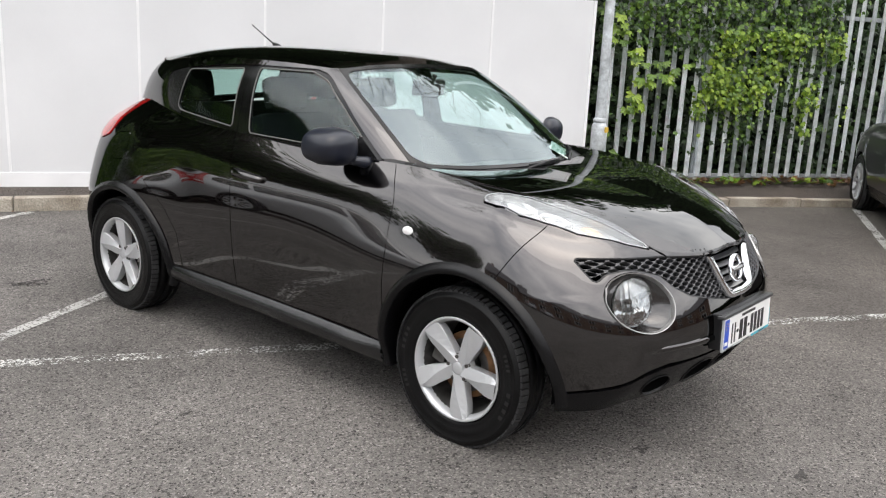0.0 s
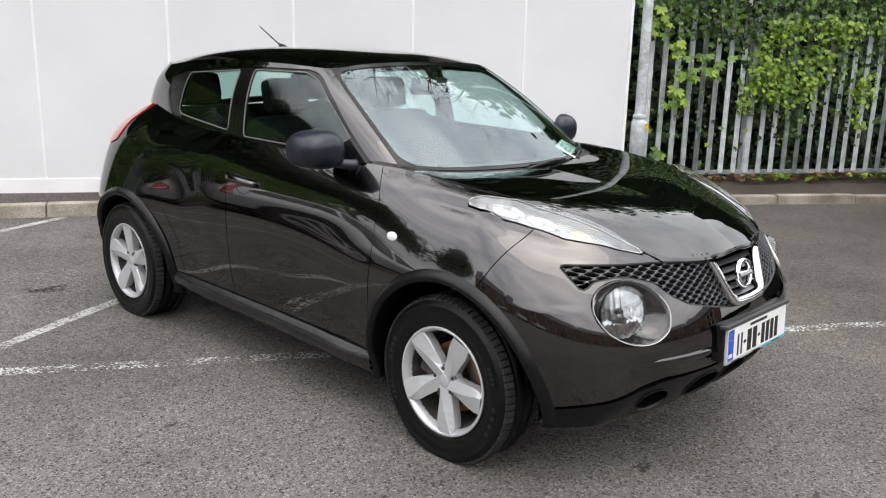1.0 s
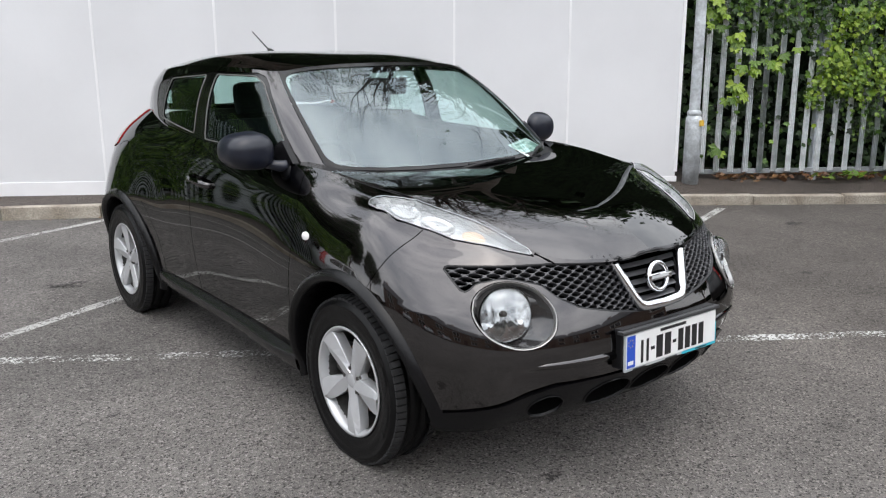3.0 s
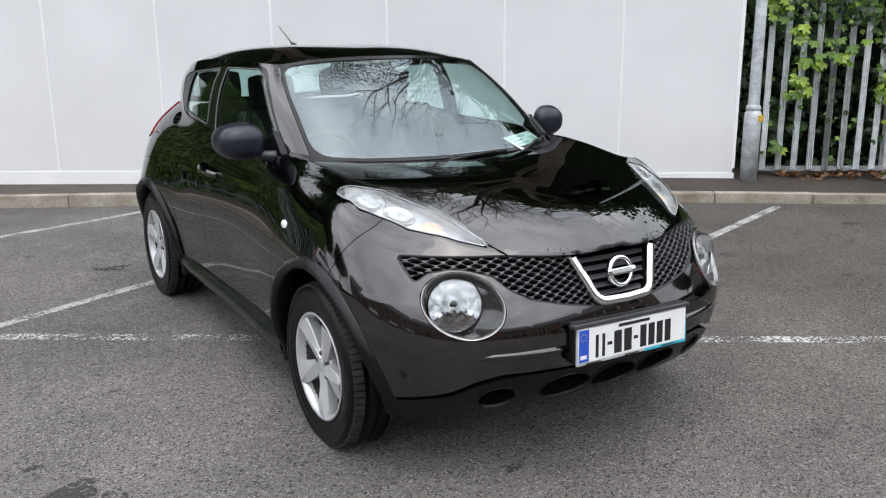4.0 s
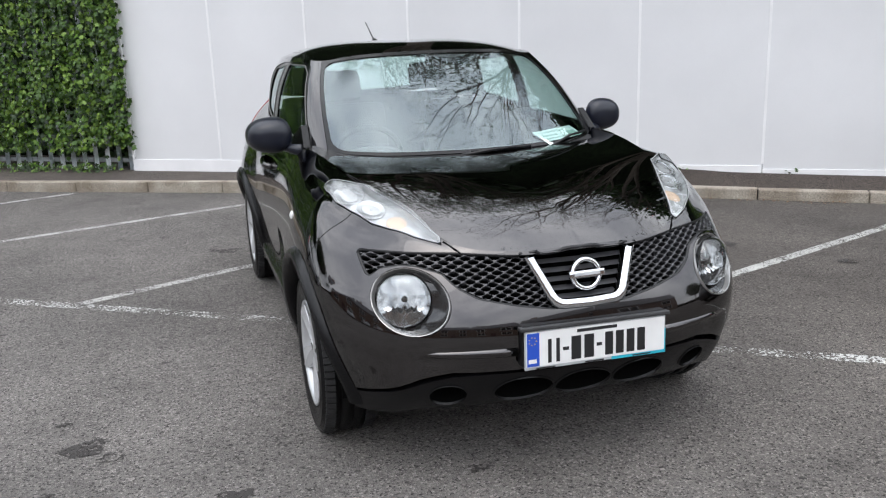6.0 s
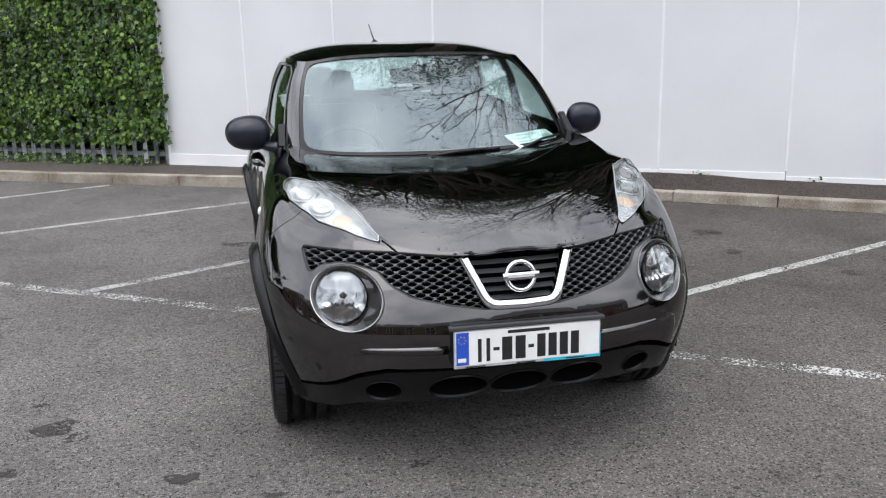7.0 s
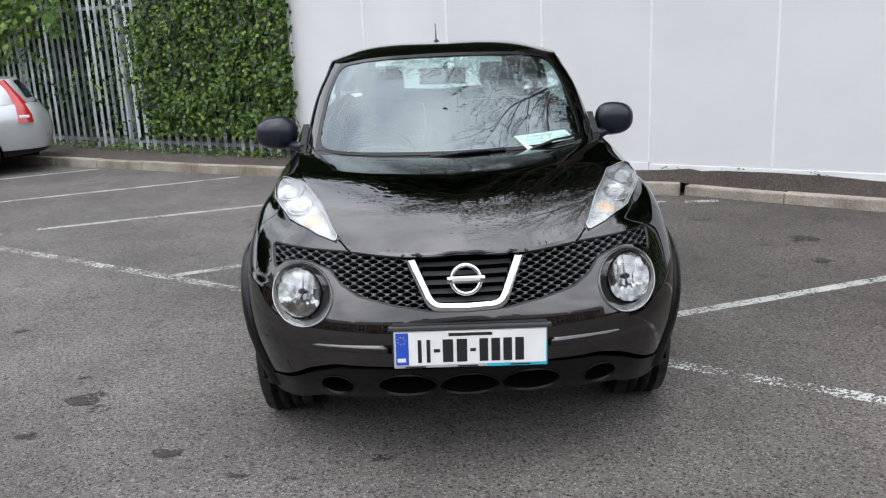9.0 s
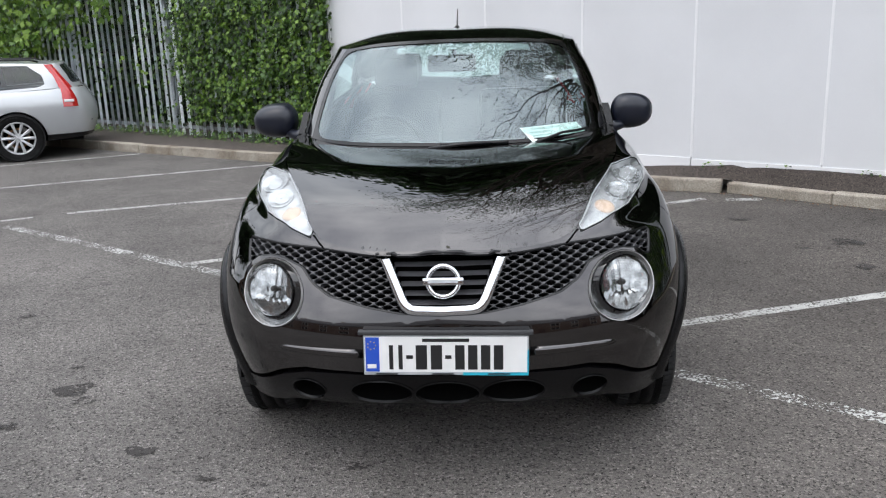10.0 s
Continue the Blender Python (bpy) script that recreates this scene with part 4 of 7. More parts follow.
for name, f in (("front_door_pane", pane_f), ("rear_door_pane", pane_r)):
    for ob in pair(name, clip(shift(side, -0.006), inside(f, -0.002)), M_SIDE_GLASS if "front" in name else M_TINT_GLASS, car, flange=0):
        ob.visible_shadow = False
    bead("window_line", clip(shift(side, 0.0015), inside(f, -0.002)), 0.0032, M_WINDOW_LINE, car, "thin grey rubber line round the pane")
tail_end = clip(GLASSHOUSE, lambda d: d[:, U] - GU[10])
rear_edge = lambda d: np.min([d[:, U] - GU[10] - 0.02, d[:, V] - 0.12, 0.90 - d[:, V]], axis=0)
both("tailgate_frame", clip(tail_end, lambda d: -rear_edge(d)), M_PAINT, car)
both("rear_screen", clip(tail_end, rear_edge), M_TINT_GLASS, car, flange=0).visible_shadow = False


def bars_between(a, b, n):
    """A ruled sheet between two lines of points."""
    data, faces = [], []
    for p, q in zip(a, b):
        for k in range(n + 1):
            data.append([*Vector(p).lerp(Vector(q), k / n), 0, 0, 1, 0, 0])
    m = n + 1
    v = [Vector(data[k][:3]) for k in (0, 1, m)]
    up = (v[1] - v[0]).cross(v[2] - v[0]).normalized()
    turned = up.z < 0
    for d in data:
        d[3:6] = -up if turned else up
    for i in range(len(a) - 1):
        for k in range(n):
            f = (i * m + k, (i + 1) * m + k, (i + 1) * m + k + 1, i * m + k + 1)
            faces.append(f if turned else f[::-1])
    return np.array(data), faces


# the painted corner between bonnet and screen, and the black scuttle before the screen
pair("wing_top", bars_between([(.706, .352, 1.078), (.714, .44, 1.079), (.722, .54, 1.080), (.731, .68, 1.083)],
                              [(.585, .335, 1.058), (.632, .440, 1.084), (.680, .54, 1.096), (.722, .70, 1.088)], 4), M_PAINT, car, flange=0.004)
both("scuttle", bars_between([(0, .215, 1.030), (.30, .245, 1.034), (.52, .29, 1.040), (.66, .33, 1.05)],
                             [(0, .29, 1.068), (.30, .32, 1.071), (.50, .385, 1.074), (.61, .45, 1.078)], 3), M_SATIN, car, "black plastic scuttle", 0)


def arch_trim(c, a0, a1, name="arch_trim"):
    """Black plastic trim round a wheel opening, following the flank."""
    ri, ro = c[2] - 0.006, c[2] + 0.046
    prof = [(ri + 0.004, -0.07), (ri, 0.004), (ri + 0.006, 0.018), (ri + 0.022, 0.026), (ro - 0.020, 0.021), (ro - 0.006, 0.012), (ro, -0.004)]
    ang = np.radians(np.linspace(a0, a1, 61))
    rows = []
    for r, off in prof:
        yy, zz = c[0] + r * np.cos(ang), c[1] + r * np.sin(ang)
        ry, rz = c[0] + (c[2] + 0.03) * np.cos(ang), c[1] + (c[2] + 0.03) * np.sin(ang)
        xa, _ = FLANK(yy, np.maximum(zz, 0.27))
        xb, _ = FLANK(ry, np.maximum(rz, 0.27))
        rows.append(np.stack([(xb if r < c[2] + 0.01 else xa) + off, yy, zz], 1))
    for s in (1, -1):
        bm = bmesh.new()
        vs = [[bm.verts.new((s * p[0], p[1], p[2])) for p in row] for row in rows]
        for a, b in zip(vs, vs[1:]):
            for i in range(len(ang) - 1):
                q = (a[i], a[i + 1], b[i + 1], b[i])
                bm.faces.new(q if s > 0 else q[::-1])
        part(name, bm, M_PLASTIC, car, "black plastic wheel arch trim", smooth=True, angle=70)
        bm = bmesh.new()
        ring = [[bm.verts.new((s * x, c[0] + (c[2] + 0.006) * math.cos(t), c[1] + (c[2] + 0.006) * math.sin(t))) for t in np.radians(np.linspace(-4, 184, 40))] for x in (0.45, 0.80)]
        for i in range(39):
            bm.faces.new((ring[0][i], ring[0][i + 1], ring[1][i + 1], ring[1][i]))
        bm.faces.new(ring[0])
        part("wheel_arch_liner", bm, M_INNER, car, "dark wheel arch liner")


arch_trim(ARCH_F, -13, 186)
arch_trim(ARCH_R, -6, 192)

# black sills below the doors, swelling outwards
def build_sill(s):
    ys = np.linspace(0.425, 2.085, 30)
    rows = []
    for y in ys:
        t = (y - 0.425) / 1.66
        full = min(1.0, 6.0 * min(t, 1 - t) + 0.25)
        x0 = FLANK(np.array([y]), np.array([0.34]))[0][0] - 0.012
        top = 0.322 + 0.022 * (y - 0.4)
        rows.append([(x0, top + 0.002), (x0 + 0.010, top - 0.010), (x0 + 0.010 + 0.022 * full, top - 0.022), (x0 + 0.010 + 0.032 * full, top - 0.046), (x0 + 0.004 + 0.028 * full, top - 0.078), (x0 - 0.01 + 0.02 * full, top - 0.100), (x0 - 0.06, top - 0.108)])
    bm = bmesh.new()
    vs = [[bm.verts.new((s * x, y, z)) for x, z in row] for y, row in zip(ys, rows)]
    for a, b in zip(vs, vs[1:]):
        for i in range(6):
            bm.faces.new((a[i], a[i + 1], b[i + 1], b[i]))
    bmesh.ops.recalc_face_normals(bm, faces=bm.faces)
    if sum(f.normal.x * s for f in bm.faces) < 0:
        bmesh.ops.reverse_faces(bm, faces=bm.faces)
    part("sill", bm, M_SILL, car, "satin black plastic sill", smooth=True, angle=60)


M_SILL = material("sill_plastic", (0.005, 0.005, 0.0055), 0.24, spec=0.75, var=0.12, scale=10, bump=0.05, bump_scale=400)
build_sill(1)
build_sill(-1)

# the dark floor of the car
bm = bmesh.new()
box(bm, -0.72, 0.72, 0.42, 2.05, 0.22, 0.30)
box(bm, -0.45, 0.45, -0.40, 3.1, 0.24, 0.32)
part("underbody", bm, M_INNER, car, "dark underbody")


# headlamps on top of the wings
M_LENS = glass("lamp_lens", (0.93, 0.95, 0.96), 0.075)
M_ROUND_BED = material("silvered_lamp_bowl", (0.36, 0.36, 0.36), 0.10, 0.95, var=0.45, scale=34)
M_LAMP_WHITE = material("lamp_reflector", (0.58, 0.585, 0.585), 0.20, 0.75, var=0.25, scale=34)
M_LAMP_GREY = material("lamp_bezel", (0.55, 0.57, 0.59), 0.3, 0.4, var=0.1, scale=20)
M_LAMP_EDGE = material("lamp_edge", (0.45, 0.46, 0.47), 0.3, 0.3, var=0.1, scale=20)
M_LAMP_BED = material("pale_lamp_housing", (0.52, 0.525, 0.525), 0.24, 0.4, var=0.28, scale=34)
M_AMBER = material("amber_bulb", (0.60, 0.44, 0.32), 0.25, var=0.2, scale=60)
M_RED = material("red_lamp_plastic", (0.45, 0.012, 0.012), 0.12, coat=1.0, var=0.12, scale=30)
M_WHITE = material("white_plate", (0.80, 0.80, 0.79), 0.45, var=0.05, scale=12)
M_BLUE = material("blue_band", (0.02, 0.08, 0.50), 0.45, var=0.06, scale=20)
M_CYAN = material("cyan_strip", (0.03, 0.42, 0.55), 0.45, var=0.06, scale=20)
M_BLACK_INK = material("black_characters", (0.012, 0.012, 0.013), 0.5)
M_PLATE_RIM = material("grey_plate_rim", (0.46, 0.48, 0.49), 0.4, var=0.08, scale=20)

def domed(skin, rise=0.016):
    """A lamp's skin swells a little towards its middle."""
    data, faces = skin
    data = data.copy()
    flat_x = data.copy()
    flat_x[:, 0] = np.abs(flat_x[:, 0])
    data[:, 2] += rise * ease(lamp_field(flat_x) / 0.05)
    return data, faces


lamp_skin = clip(SHELL, where(inside(lamp_field, GAP), top_only, -1.0))
for s in (1, -1):
    skin = lamp_skin if s > 0 else mirrored(lamp_skin)
    flat_skin = skin
    skin = domed(skin)
    lamp = panel("headlamp", shift(flat_skin, -0.030), M_LAMP_BED, car, "clear almond-shaped headlamp", -0.03)
    panel("lens", shift(skin, 0.004), M_LENS, lamp, "clear lens", 0.0).visible_shadow = False
    bead("rim", lamp_skin, 0.0022, M_LAMP_EDGE, lamp, "pale lamp edge", 0.003, (s,))
    bead("lamp_gap", lamp_skin, 0.0028, M_INNER, lamp, "near-black strip that stands for the gap round the lamp", 0.0015, (s,))
    for cx, cy, r, mat, label in ((.684, -.150, .054, M_LAMP_WHITE, "round reflector"), (.630, -.290, .050, M_LAMP_WHITE, "round reflector"), (.568, -.415, .036, M_AMBER, "amber indicator")):
        d = SHELL[0]
        k = np.argmin((d[:, X] - cx) ** 2 + (d[:, Y] - cy) ** 2 + np.where(d[:, Z] > .84, 0, 9))
        n = Vector(d[k, 3:6])
        at = Vector((cx, cy, d[k, Z])) - n * 0.014
        bm = bmesh.new()
        spin(bm, [(r, -0.016), (r * 0.97, -0.0128), (r * 0.92, -0.0125), (r * 0.82, -0.0145), (r * 0.62, -0.0175), (r * 0.4, -0.0195), (r * 0.22, -0.0205), (r * 0.17, -0.0195), (r * 0.1, -0.0175), (0.0005, -0.017)] if mat is not M_AMBER else [(r, -0.018), (r * 0.9, -0.0155), (r * 0.6, -0.0135), (r * 0.3, -0.0125), (0.0005, -0.012)], 28)
        # each bowl is drawn out along the lamp
        along = (Vector((-0.26, -0.92, -0.30)) - n * n.dot(Vector((-0.26, -0.92, -0.30)))).normalized()
        q = Matrix((along, n.cross(along), n)).transposed().to_4x4()
        bmesh.ops.transform(bm, matrix=Matrix.Diagonal((1.45 if mat is not M_AMBER else 1.25, 1, 1, 1)), verts=bm.verts)
        bmesh.ops.transform(bm, matrix=Matrix.Diagonal((s, 1, 1, 1)) @ Matrix.Translation(at) @ q, verts=bm.verts)
        if s < 0:
            bmesh.ops.reverse_faces(bm, faces=bm.faces)
        part("reflector" if mat is not M_AMBER else "indicator", bm, mat, lamp, label, smooth=True)

# round lamps in the bumper
AXIS = Vector((0.38, -0.91, 0.11)).normalized()
for s in (1, -1):
    flip = Matrix.Diagonal((s, 1, 1, 1))
    pod = new("round_lamp")
    pod.parent = car
    pod["label"] = "round lamp in a dark bowl-shaped recess"
    ys, nn = FRONT(np.array([p[0] for p in ROUND]), np.array([p[1] for p in ROUND]))
    edge_pts = [Vector((p[0], y, p[1])) for p, y in zip(ROUND, ys)]
    lens_at = Vector((.610, -.640, .695))
    e1 = Vector((-AXIS.y, AXIS.x, 0)).normalized()
    e2 = AXIS.cross(e1).normalized()
    if e2.z < 0:
        e2 = -e2

    def ringed(r, back, n=40, at=lens_at):
        return [at - AXIS * back + (e1 * math.cos(t) + e2 * math.sin(t)) * r for t in [2 * math.pi * k / n for k in range(n)]]
    start = ringed(1, 0)
    # turn the inner ring so that its points stand opposite the edge's
    k0 = min(range(40), key=lambda k: (Vector(lens_at + (start[k] - lens_at) * 0.08) - edge_pts[0]).length)
    sign = 1 if ((start[(k0 + 10) % 40] - lens_at).dot(edge_pts[10] - lens_at)) > 0 else -1
    order = [(k0 + sign * k) % 40 for k in range(40)]

    def strip_of(rows, name, mat, label):
        bm = bmesh.new()
        vs = [[bm.verts.new(p) for p in row] for row in rows]
        for a, b in zip(vs, vs[1:]):
            for k in range(40):
                bm.faces.new((a[k], a[(k + 1) % 40], b[(k + 1) % 40], b[k]))
        bmesh.ops.transform(bm, matrix=flip, verts=bm.verts)
        bmesh.ops.recalc_face_normals(bm, faces=bm.faces)
        return part(name, bm, mat, pod, label, smooth=True)
    mid = sum(edge_pts, Vector()) / 40
    lift = [Vector(n) for n in nn]
    rim0 = [p + n * 0.000 for p, n in zip(edge_pts, lift)]
    rim1 = [p + n * 0.007 - (p - mid) * 0.02 for p, n in zip(edge_pts, lift)]
    rim2 = [p + n * 0.006 - (p - mid) * 0.045 for p, n in zip(edge_pts, lift)]
    rim3 = [p - n * 0.010 - (p - mid) * 0.065 for p, n in zip(edge_pts, lift)]
    strip_of([rim0, rim1, rim2, rim3], "rim", M_LAMP_RING, "grey rim")
    low = ringed(0.096, 0.020)
    low = [low[k] for k in order]
    deep = ringed(0.096, 0.05)
    strip_of([rim3, [a.lerp(b, 0.5) - AXIS * 0.012 for a, b in zip(rim3, low)], low, [deep[k] for k in order]], "bowl", M_SATIN_GREY, "dark glossy bowl")
    bm = bmesh.new()
    spin(bm, [(0.094, -0.012), (0.093, 0.004), (0.085, 0.020), (0.065, 0.034), (0.036, 0.043), (0.0005, 0.046)], 36)
    m = Matrix.Translation(lens_at - AXIS * 0.012) @ AXIS.to_track_quat("Z", "Y").to_matrix().to_4x4()
    bmesh.ops.transform(bm, matrix=flip @ m, verts=bm.verts)
    bmesh.ops.recalc_face_normals(bm, faces=bm.faces)
    if sum((f.normal.dot(Vector((AXIS.x * s, AXIS.y, AXIS.z))) for f in bm.faces), 0.0) < 0:
        bmesh.ops.reverse_faces(bm, faces=bm.faces)
    part("lens", bm, M_LENS, pod, "clear domed lens", smooth=True).visible_shadow = False
    bm = bmesh.new()
    # a fluted mirror turned upwards over a flatter lower sill, within a short silvered wall
    rings, turns = 8, 48
    grid = []
    for i in range(rings + 1):
        row = []
        for k in range(turns):
            t = 2 * math.pi * k / turns
            px, pz = 0.092 * i / rings * math.cos(t), 0.092 * i / rings * math.sin(t)
            if pz > -0.034:
                deep_by = 0.030 + 0.24 * pz + 0.0014 * math.sin(2 * math.pi * px / 0.026) - 2.2 * px * px
            else:
                deep_by = 0.006 + 0.12 * (pz + 0.034) + 0.0005 * math.sin(2 * math.pi * px / 0.012)
            row.append(bm.verts.new(lens_at - AXIS * (0.012 + deep_by) + e1 * px + e2 * pz))
        grid.append(row)
    grid.append([bm.verts.new(p) for p in [lens_at - AXIS * 0.010 + (e1 * math.cos(t) + e2 * math.sin(t)) * 0.093 for t in [2 * math.pi * k / turns for k in range(turns)]]])
    for a, b in zip(grid, grid[1:]):
        for k in range(turns):
            bm.faces.new((a[k], a[(k + 1) % turns], b[(k + 1) % turns], b[k]))
    bmesh.ops.remove_doubles(bm, verts=bm.verts, dist=0.0004)
    bmesh.ops.transform(bm, matrix=flip, verts=bm.verts)
    bmesh.ops.recalc_face_normals(bm, faces=bm.faces)
    if sum((f.normal.dot(Vector((AXIS.x * s, AXIS.y, AXIS.z))) for f in bm.faces), 0.0) < 0:
        bmesh.ops.reverse_faces(bm, faces=bm.faces)
    part("reflector", bm, M_ROUND_BED, pod, "bright fluted reflector", smooth=True, angle=24)
    bm = bmesh.new()
    spin(bm, [(0.010, -0.050), (0.010, -0.016), (0.008, -0.012), (0.0005, -0.010)], 16)
    bmesh.ops.transform(bm, matrix=flip @ m, verts=bm.verts)
    part("bulb", bm, M_DISC, pod, "dark bulb shield", smooth=True)

# tail lamps on the rear shoulders
pair("tail_lamp", shift(clip(SHELL, where(inside(tail_field, 0.001), back_only, -1.0)), 0.006), M_RED, car, "red tail lamp", 0.03)


# grille: rows of oval cells on either side of the badge
def front_point(x, z, out=0.0):
    y, n = FRONT(np.array([abs(x)]), np.array([z]))
    return Vector((x, y[0], z)) + Vector((n[0][0] * (1 if x >= 0 else -1), n[0][1], n[0][2])) * out


MESH_AREA = poly([(.212, .826), (.425, .838), (.613, .838), (.700, .834), (.706, .80), (.700, .785), (.66, .799), (.60, .811), (.548, .808), (.474, .788), (.432, .744), (.37, .712), (.25, .683), (.155, .668)], X, Z)


def build_grille(s):
    cells = []
    dx, dz = 0.047, 0.0117
    for r in range(20):
        for c in range(13):
            x, z = 0.16 + (c + 0.5 * (r % 2)) * dx, 0.664 + r * dz
            cells.append((x, z))
    d = np.zeros((len(cells), 8))
    d[:, [0, 2]] = cells
    keep = MESH_AREA(d) > -0.010
    n = 12
    prof = [(1.02, 0.0030), (0.99, 0.0035), (0.90, -0.001), (0.86, -0.022)]
    pts, faces = [], []
    for (x, z), ok in zip(cells, keep):
        if not ok:
            continue
        base = len(pts)
        squeeze = max(0.62, min(1.0, 1.0 - (x - 0.45) * 0.9))
        for f, out in prof:
            for k in range(n):
                t = 2 * math.pi * k / n
                # outer edge is a lozenge that meets its neighbours, inner edges are ovals
                ax, az = dx * 0.5, dz
                if f > 1:
                    m = 1 / (abs(math.cos(t)) + abs(math.sin(t)) * 0.98)
                    px, pz = ax * 1.04 * math.cos(t) * m, az * 1.04 * math.sin(t) * m
                else:
                    px, pz = ax * f * 0.82 * math.cos(t), az * f * 0.66 * math.sin(t)
                pts.append((x + px, z + pz, out))
        for a in range(len(prof) - 1):
            for k in range(n):
                q = (base + a * n + k, base + a * n + (k + 1) % n, base + (a + 1) * n + (k + 1) % n, base + (a + 1) * n + k)
                faces.append(q if s < 0 else q[::-1])
    p = np.array(pts)
    y, nor = FRONT(p[:, 0], p[:, 1])
    q = np.stack([p[:, 0], y, p[:, 1]], 1) + nor * (p[:, 2] - 0.008)[:, None]
    q[:, 0] *= s
    me = bpy.data.meshes.new("grille_mesh")
    me.from_pydata(q.tolist(), [], faces)
    me.materials.append(M_GRILLE)
    me.shade_smooth()
    ob = new("grille_mesh", me)
    ob.parent = car
    ob["label"] = "black mesh grille of oval cells"


M_GRILLE = material("black_grille_plastic", (0.040, 0.040, 0.044), 0.30, spec=0.7, var=0.1, scale=30)
build_grille(1)
build_grille(-1)
frame_field = grille_field
bead("grille_frame", clip(SHELL, where(inside(frame_field, -0.001), front_only, -1.0)), 0.0075, M_SATIN, car, "black grille edge", -0.008)

# near-black strips for the bonnet's shut line, from each lamp's tip to the grille
for s in (1, -1):
    bm = bmesh.new()
    tube(bm, [(s * .448, -.596, .8755), front_point(s * .436, .866, 0.0), front_point(s * .420, .854, 0.0), front_point(s * .405, .843, -0.002)], .0036, 6)
    part("shut_line", bm, M_INNER, car, "near-black strip that stands for the bonnet's shut line", smooth=True)

# strips either side of the plate, added so the bumper's crease catches a highlight
for s in (1, -1):
    bm = bmesh.new()
    tube(bm, [front_point(s * x, 0.5225 + 0.006 * (x - .3), -0.0055) for x in np.linspace(.27, .58, 7)], [.0165, .0165, .016, .0155, .0145, .012, .004], 20)
    part("bumper_crease", bm, M_PAINT, car, "raised strip along the bumper's crease", smooth=True)

# badge: slats, a chrome U and a plain ring with a bar
for k in range(5):
    bm = bmesh.new()
    z = 0.690 + k * 0.029
    w = 0.115 + k * 0.0155
    pts = [front_point(-w + 2 * w * i / 12, z, -0.022) for i in range(13)]
    for a, b in zip(pts, pts[1:]):
        lo, hi = Vector((0, 0.012, -0.0085)), Vector((0, 0.012, 0.0085))
        lip = Vector((0, -0.012, -0.002))
        q = [bm.verts.new(v) for v in (a + lo, b + lo, b + lip, a + lip, b + hi, a + hi)]
        bm.faces.new((q[0], q[1], q[2], q[3]))
        bm.faces.new((q[3], q[2], q[4], q[5]))
    part("grille_slat", bm, M_GRILLE, car, "glossy black slat", smooth=False)

bm = bmesh.new()
U_OUT = [(-.208, .828), (-.150, .690), (-.136, .668), (-.118, .654), (-.095, .650), (0, .648), (.095, .650), (.118, .654), (.136, .668), (.150, .690), (.208, .828)]
U_IN = [(-.172, .828), (-.121, .706), (-.112, .692), (-.100, .684), (-.085, .681), (0, .679), (.085, .681), (.100, .684), (.112, .692), (.121, .706), (.172, .828)]
rows = []
for f, out in ((0, -0.016), (0, 0.008), (0.12, 0.014), (0.5, 0.017), (0.88, 0.014), (1, 0.008), (1, -0.02)):
    rows.append([bm.verts.new(front_point(a[0] + (b[0] - a[0]) * f, a[1] + (b[1] - a[1]) * f, out)) for a, b in zip(U_OUT, U_IN)])
for a, b in zip(rows, rows[1:]):
    for i in range(len(U_OUT) - 1):
        bm.faces.new((a[i], a[i + 1], b[i + 1], b[i]))
bmesh.ops.recalc_face_normals(bm, faces=bm.faces)
part("badge_surround", bm, M_CHROME, car, "chrome U-shaped badge surround", smooth=True, angle=50)

badge = new("badge")
badge.parent = car
badge["label"] = "chrome ring badge with a bar"
centre = front_point(0, 0.752, 0.012)
face = Matrix.Translation(centre) @ Matrix.Rotation(radians(90 - 14), 4, "X")
bm = bmesh.new()
spin(bm, [(0.042, -0.012), (0.042, 0.002), (0.046, 0.007), (0.053, 0.007), (0.058, 0.001), (0.058, -0.012)], 40, face)
part("ring", bm, M_CHROME, badge, smooth=True, angle=60)
bm = bmesh.new()
box(bm, -0.066, 0.066, -0.0125, 0.0125, -0.010, 0.009, 0.004, face)
part("bar", bm, M_CHROME, badge, smooth=True)
bm = bmesh.new()
box(bm, -0.048, 0.048, -0.0052, 0.0052, 0.0088, 0.0096, 0, face)
part("bar_mark", bm, M_LAMP_GREY, badge, "dull grey mark on the bar")

# number plate in its holder
plate = new("number_plate")
plate.parent = car
plate["label"] = "white number plate in a grey frame"
PF = Matrix.Translation((0.004, -0.858, 0.530)) @ Matrix.Rotation(radians(1.0), 4, "Y") @ Matrix.Rotation(radians(90 - 3), 4, "X")


def flat(name, x0, x1, y0, y1, z0, z1, mat, bevel=0.0, label=""):
    bm = bmesh.new()
    box(bm, x0, x1, y0, y1, z0, z1, bevel, PF)
    return part(name, bm, mat, plate, label)


M_LEDGE = material("grey_plastic", (0.045, 0.046, 0.048), 0.4, var=0.1, scale=20)
flat("holder", -.268, .268, -.058, .086, -.055, -.006, M_SATIN, 0.006, "black plate holder")
flat("holder_ledge", -.280, .278, .070, .083, -.02, .010, M_LEDGE, 0.003, "black ledge over the plate")
flat("rim", -.264, .264, -.066, .068, -.006, .004, M_PLATE_RIM, 0.004, "grey plate rim")
flat("plate_face", -.259, .259, -.055, .064, .004, .0056, M_WHITE)
flat("country_band", -.257, -.213, -.053, .062, .0056, .0066, M_BLUE, label="blue country band")
flat("rim_strip", .055, .262, -.0655, -.056, .004, .0058, M_CYAN, label="cyan strip on the rim")
flat("rim_strip", .2595, .2635, -.065, .020, .004, .0058, M_CYAN, label="cyan strip on the rim")
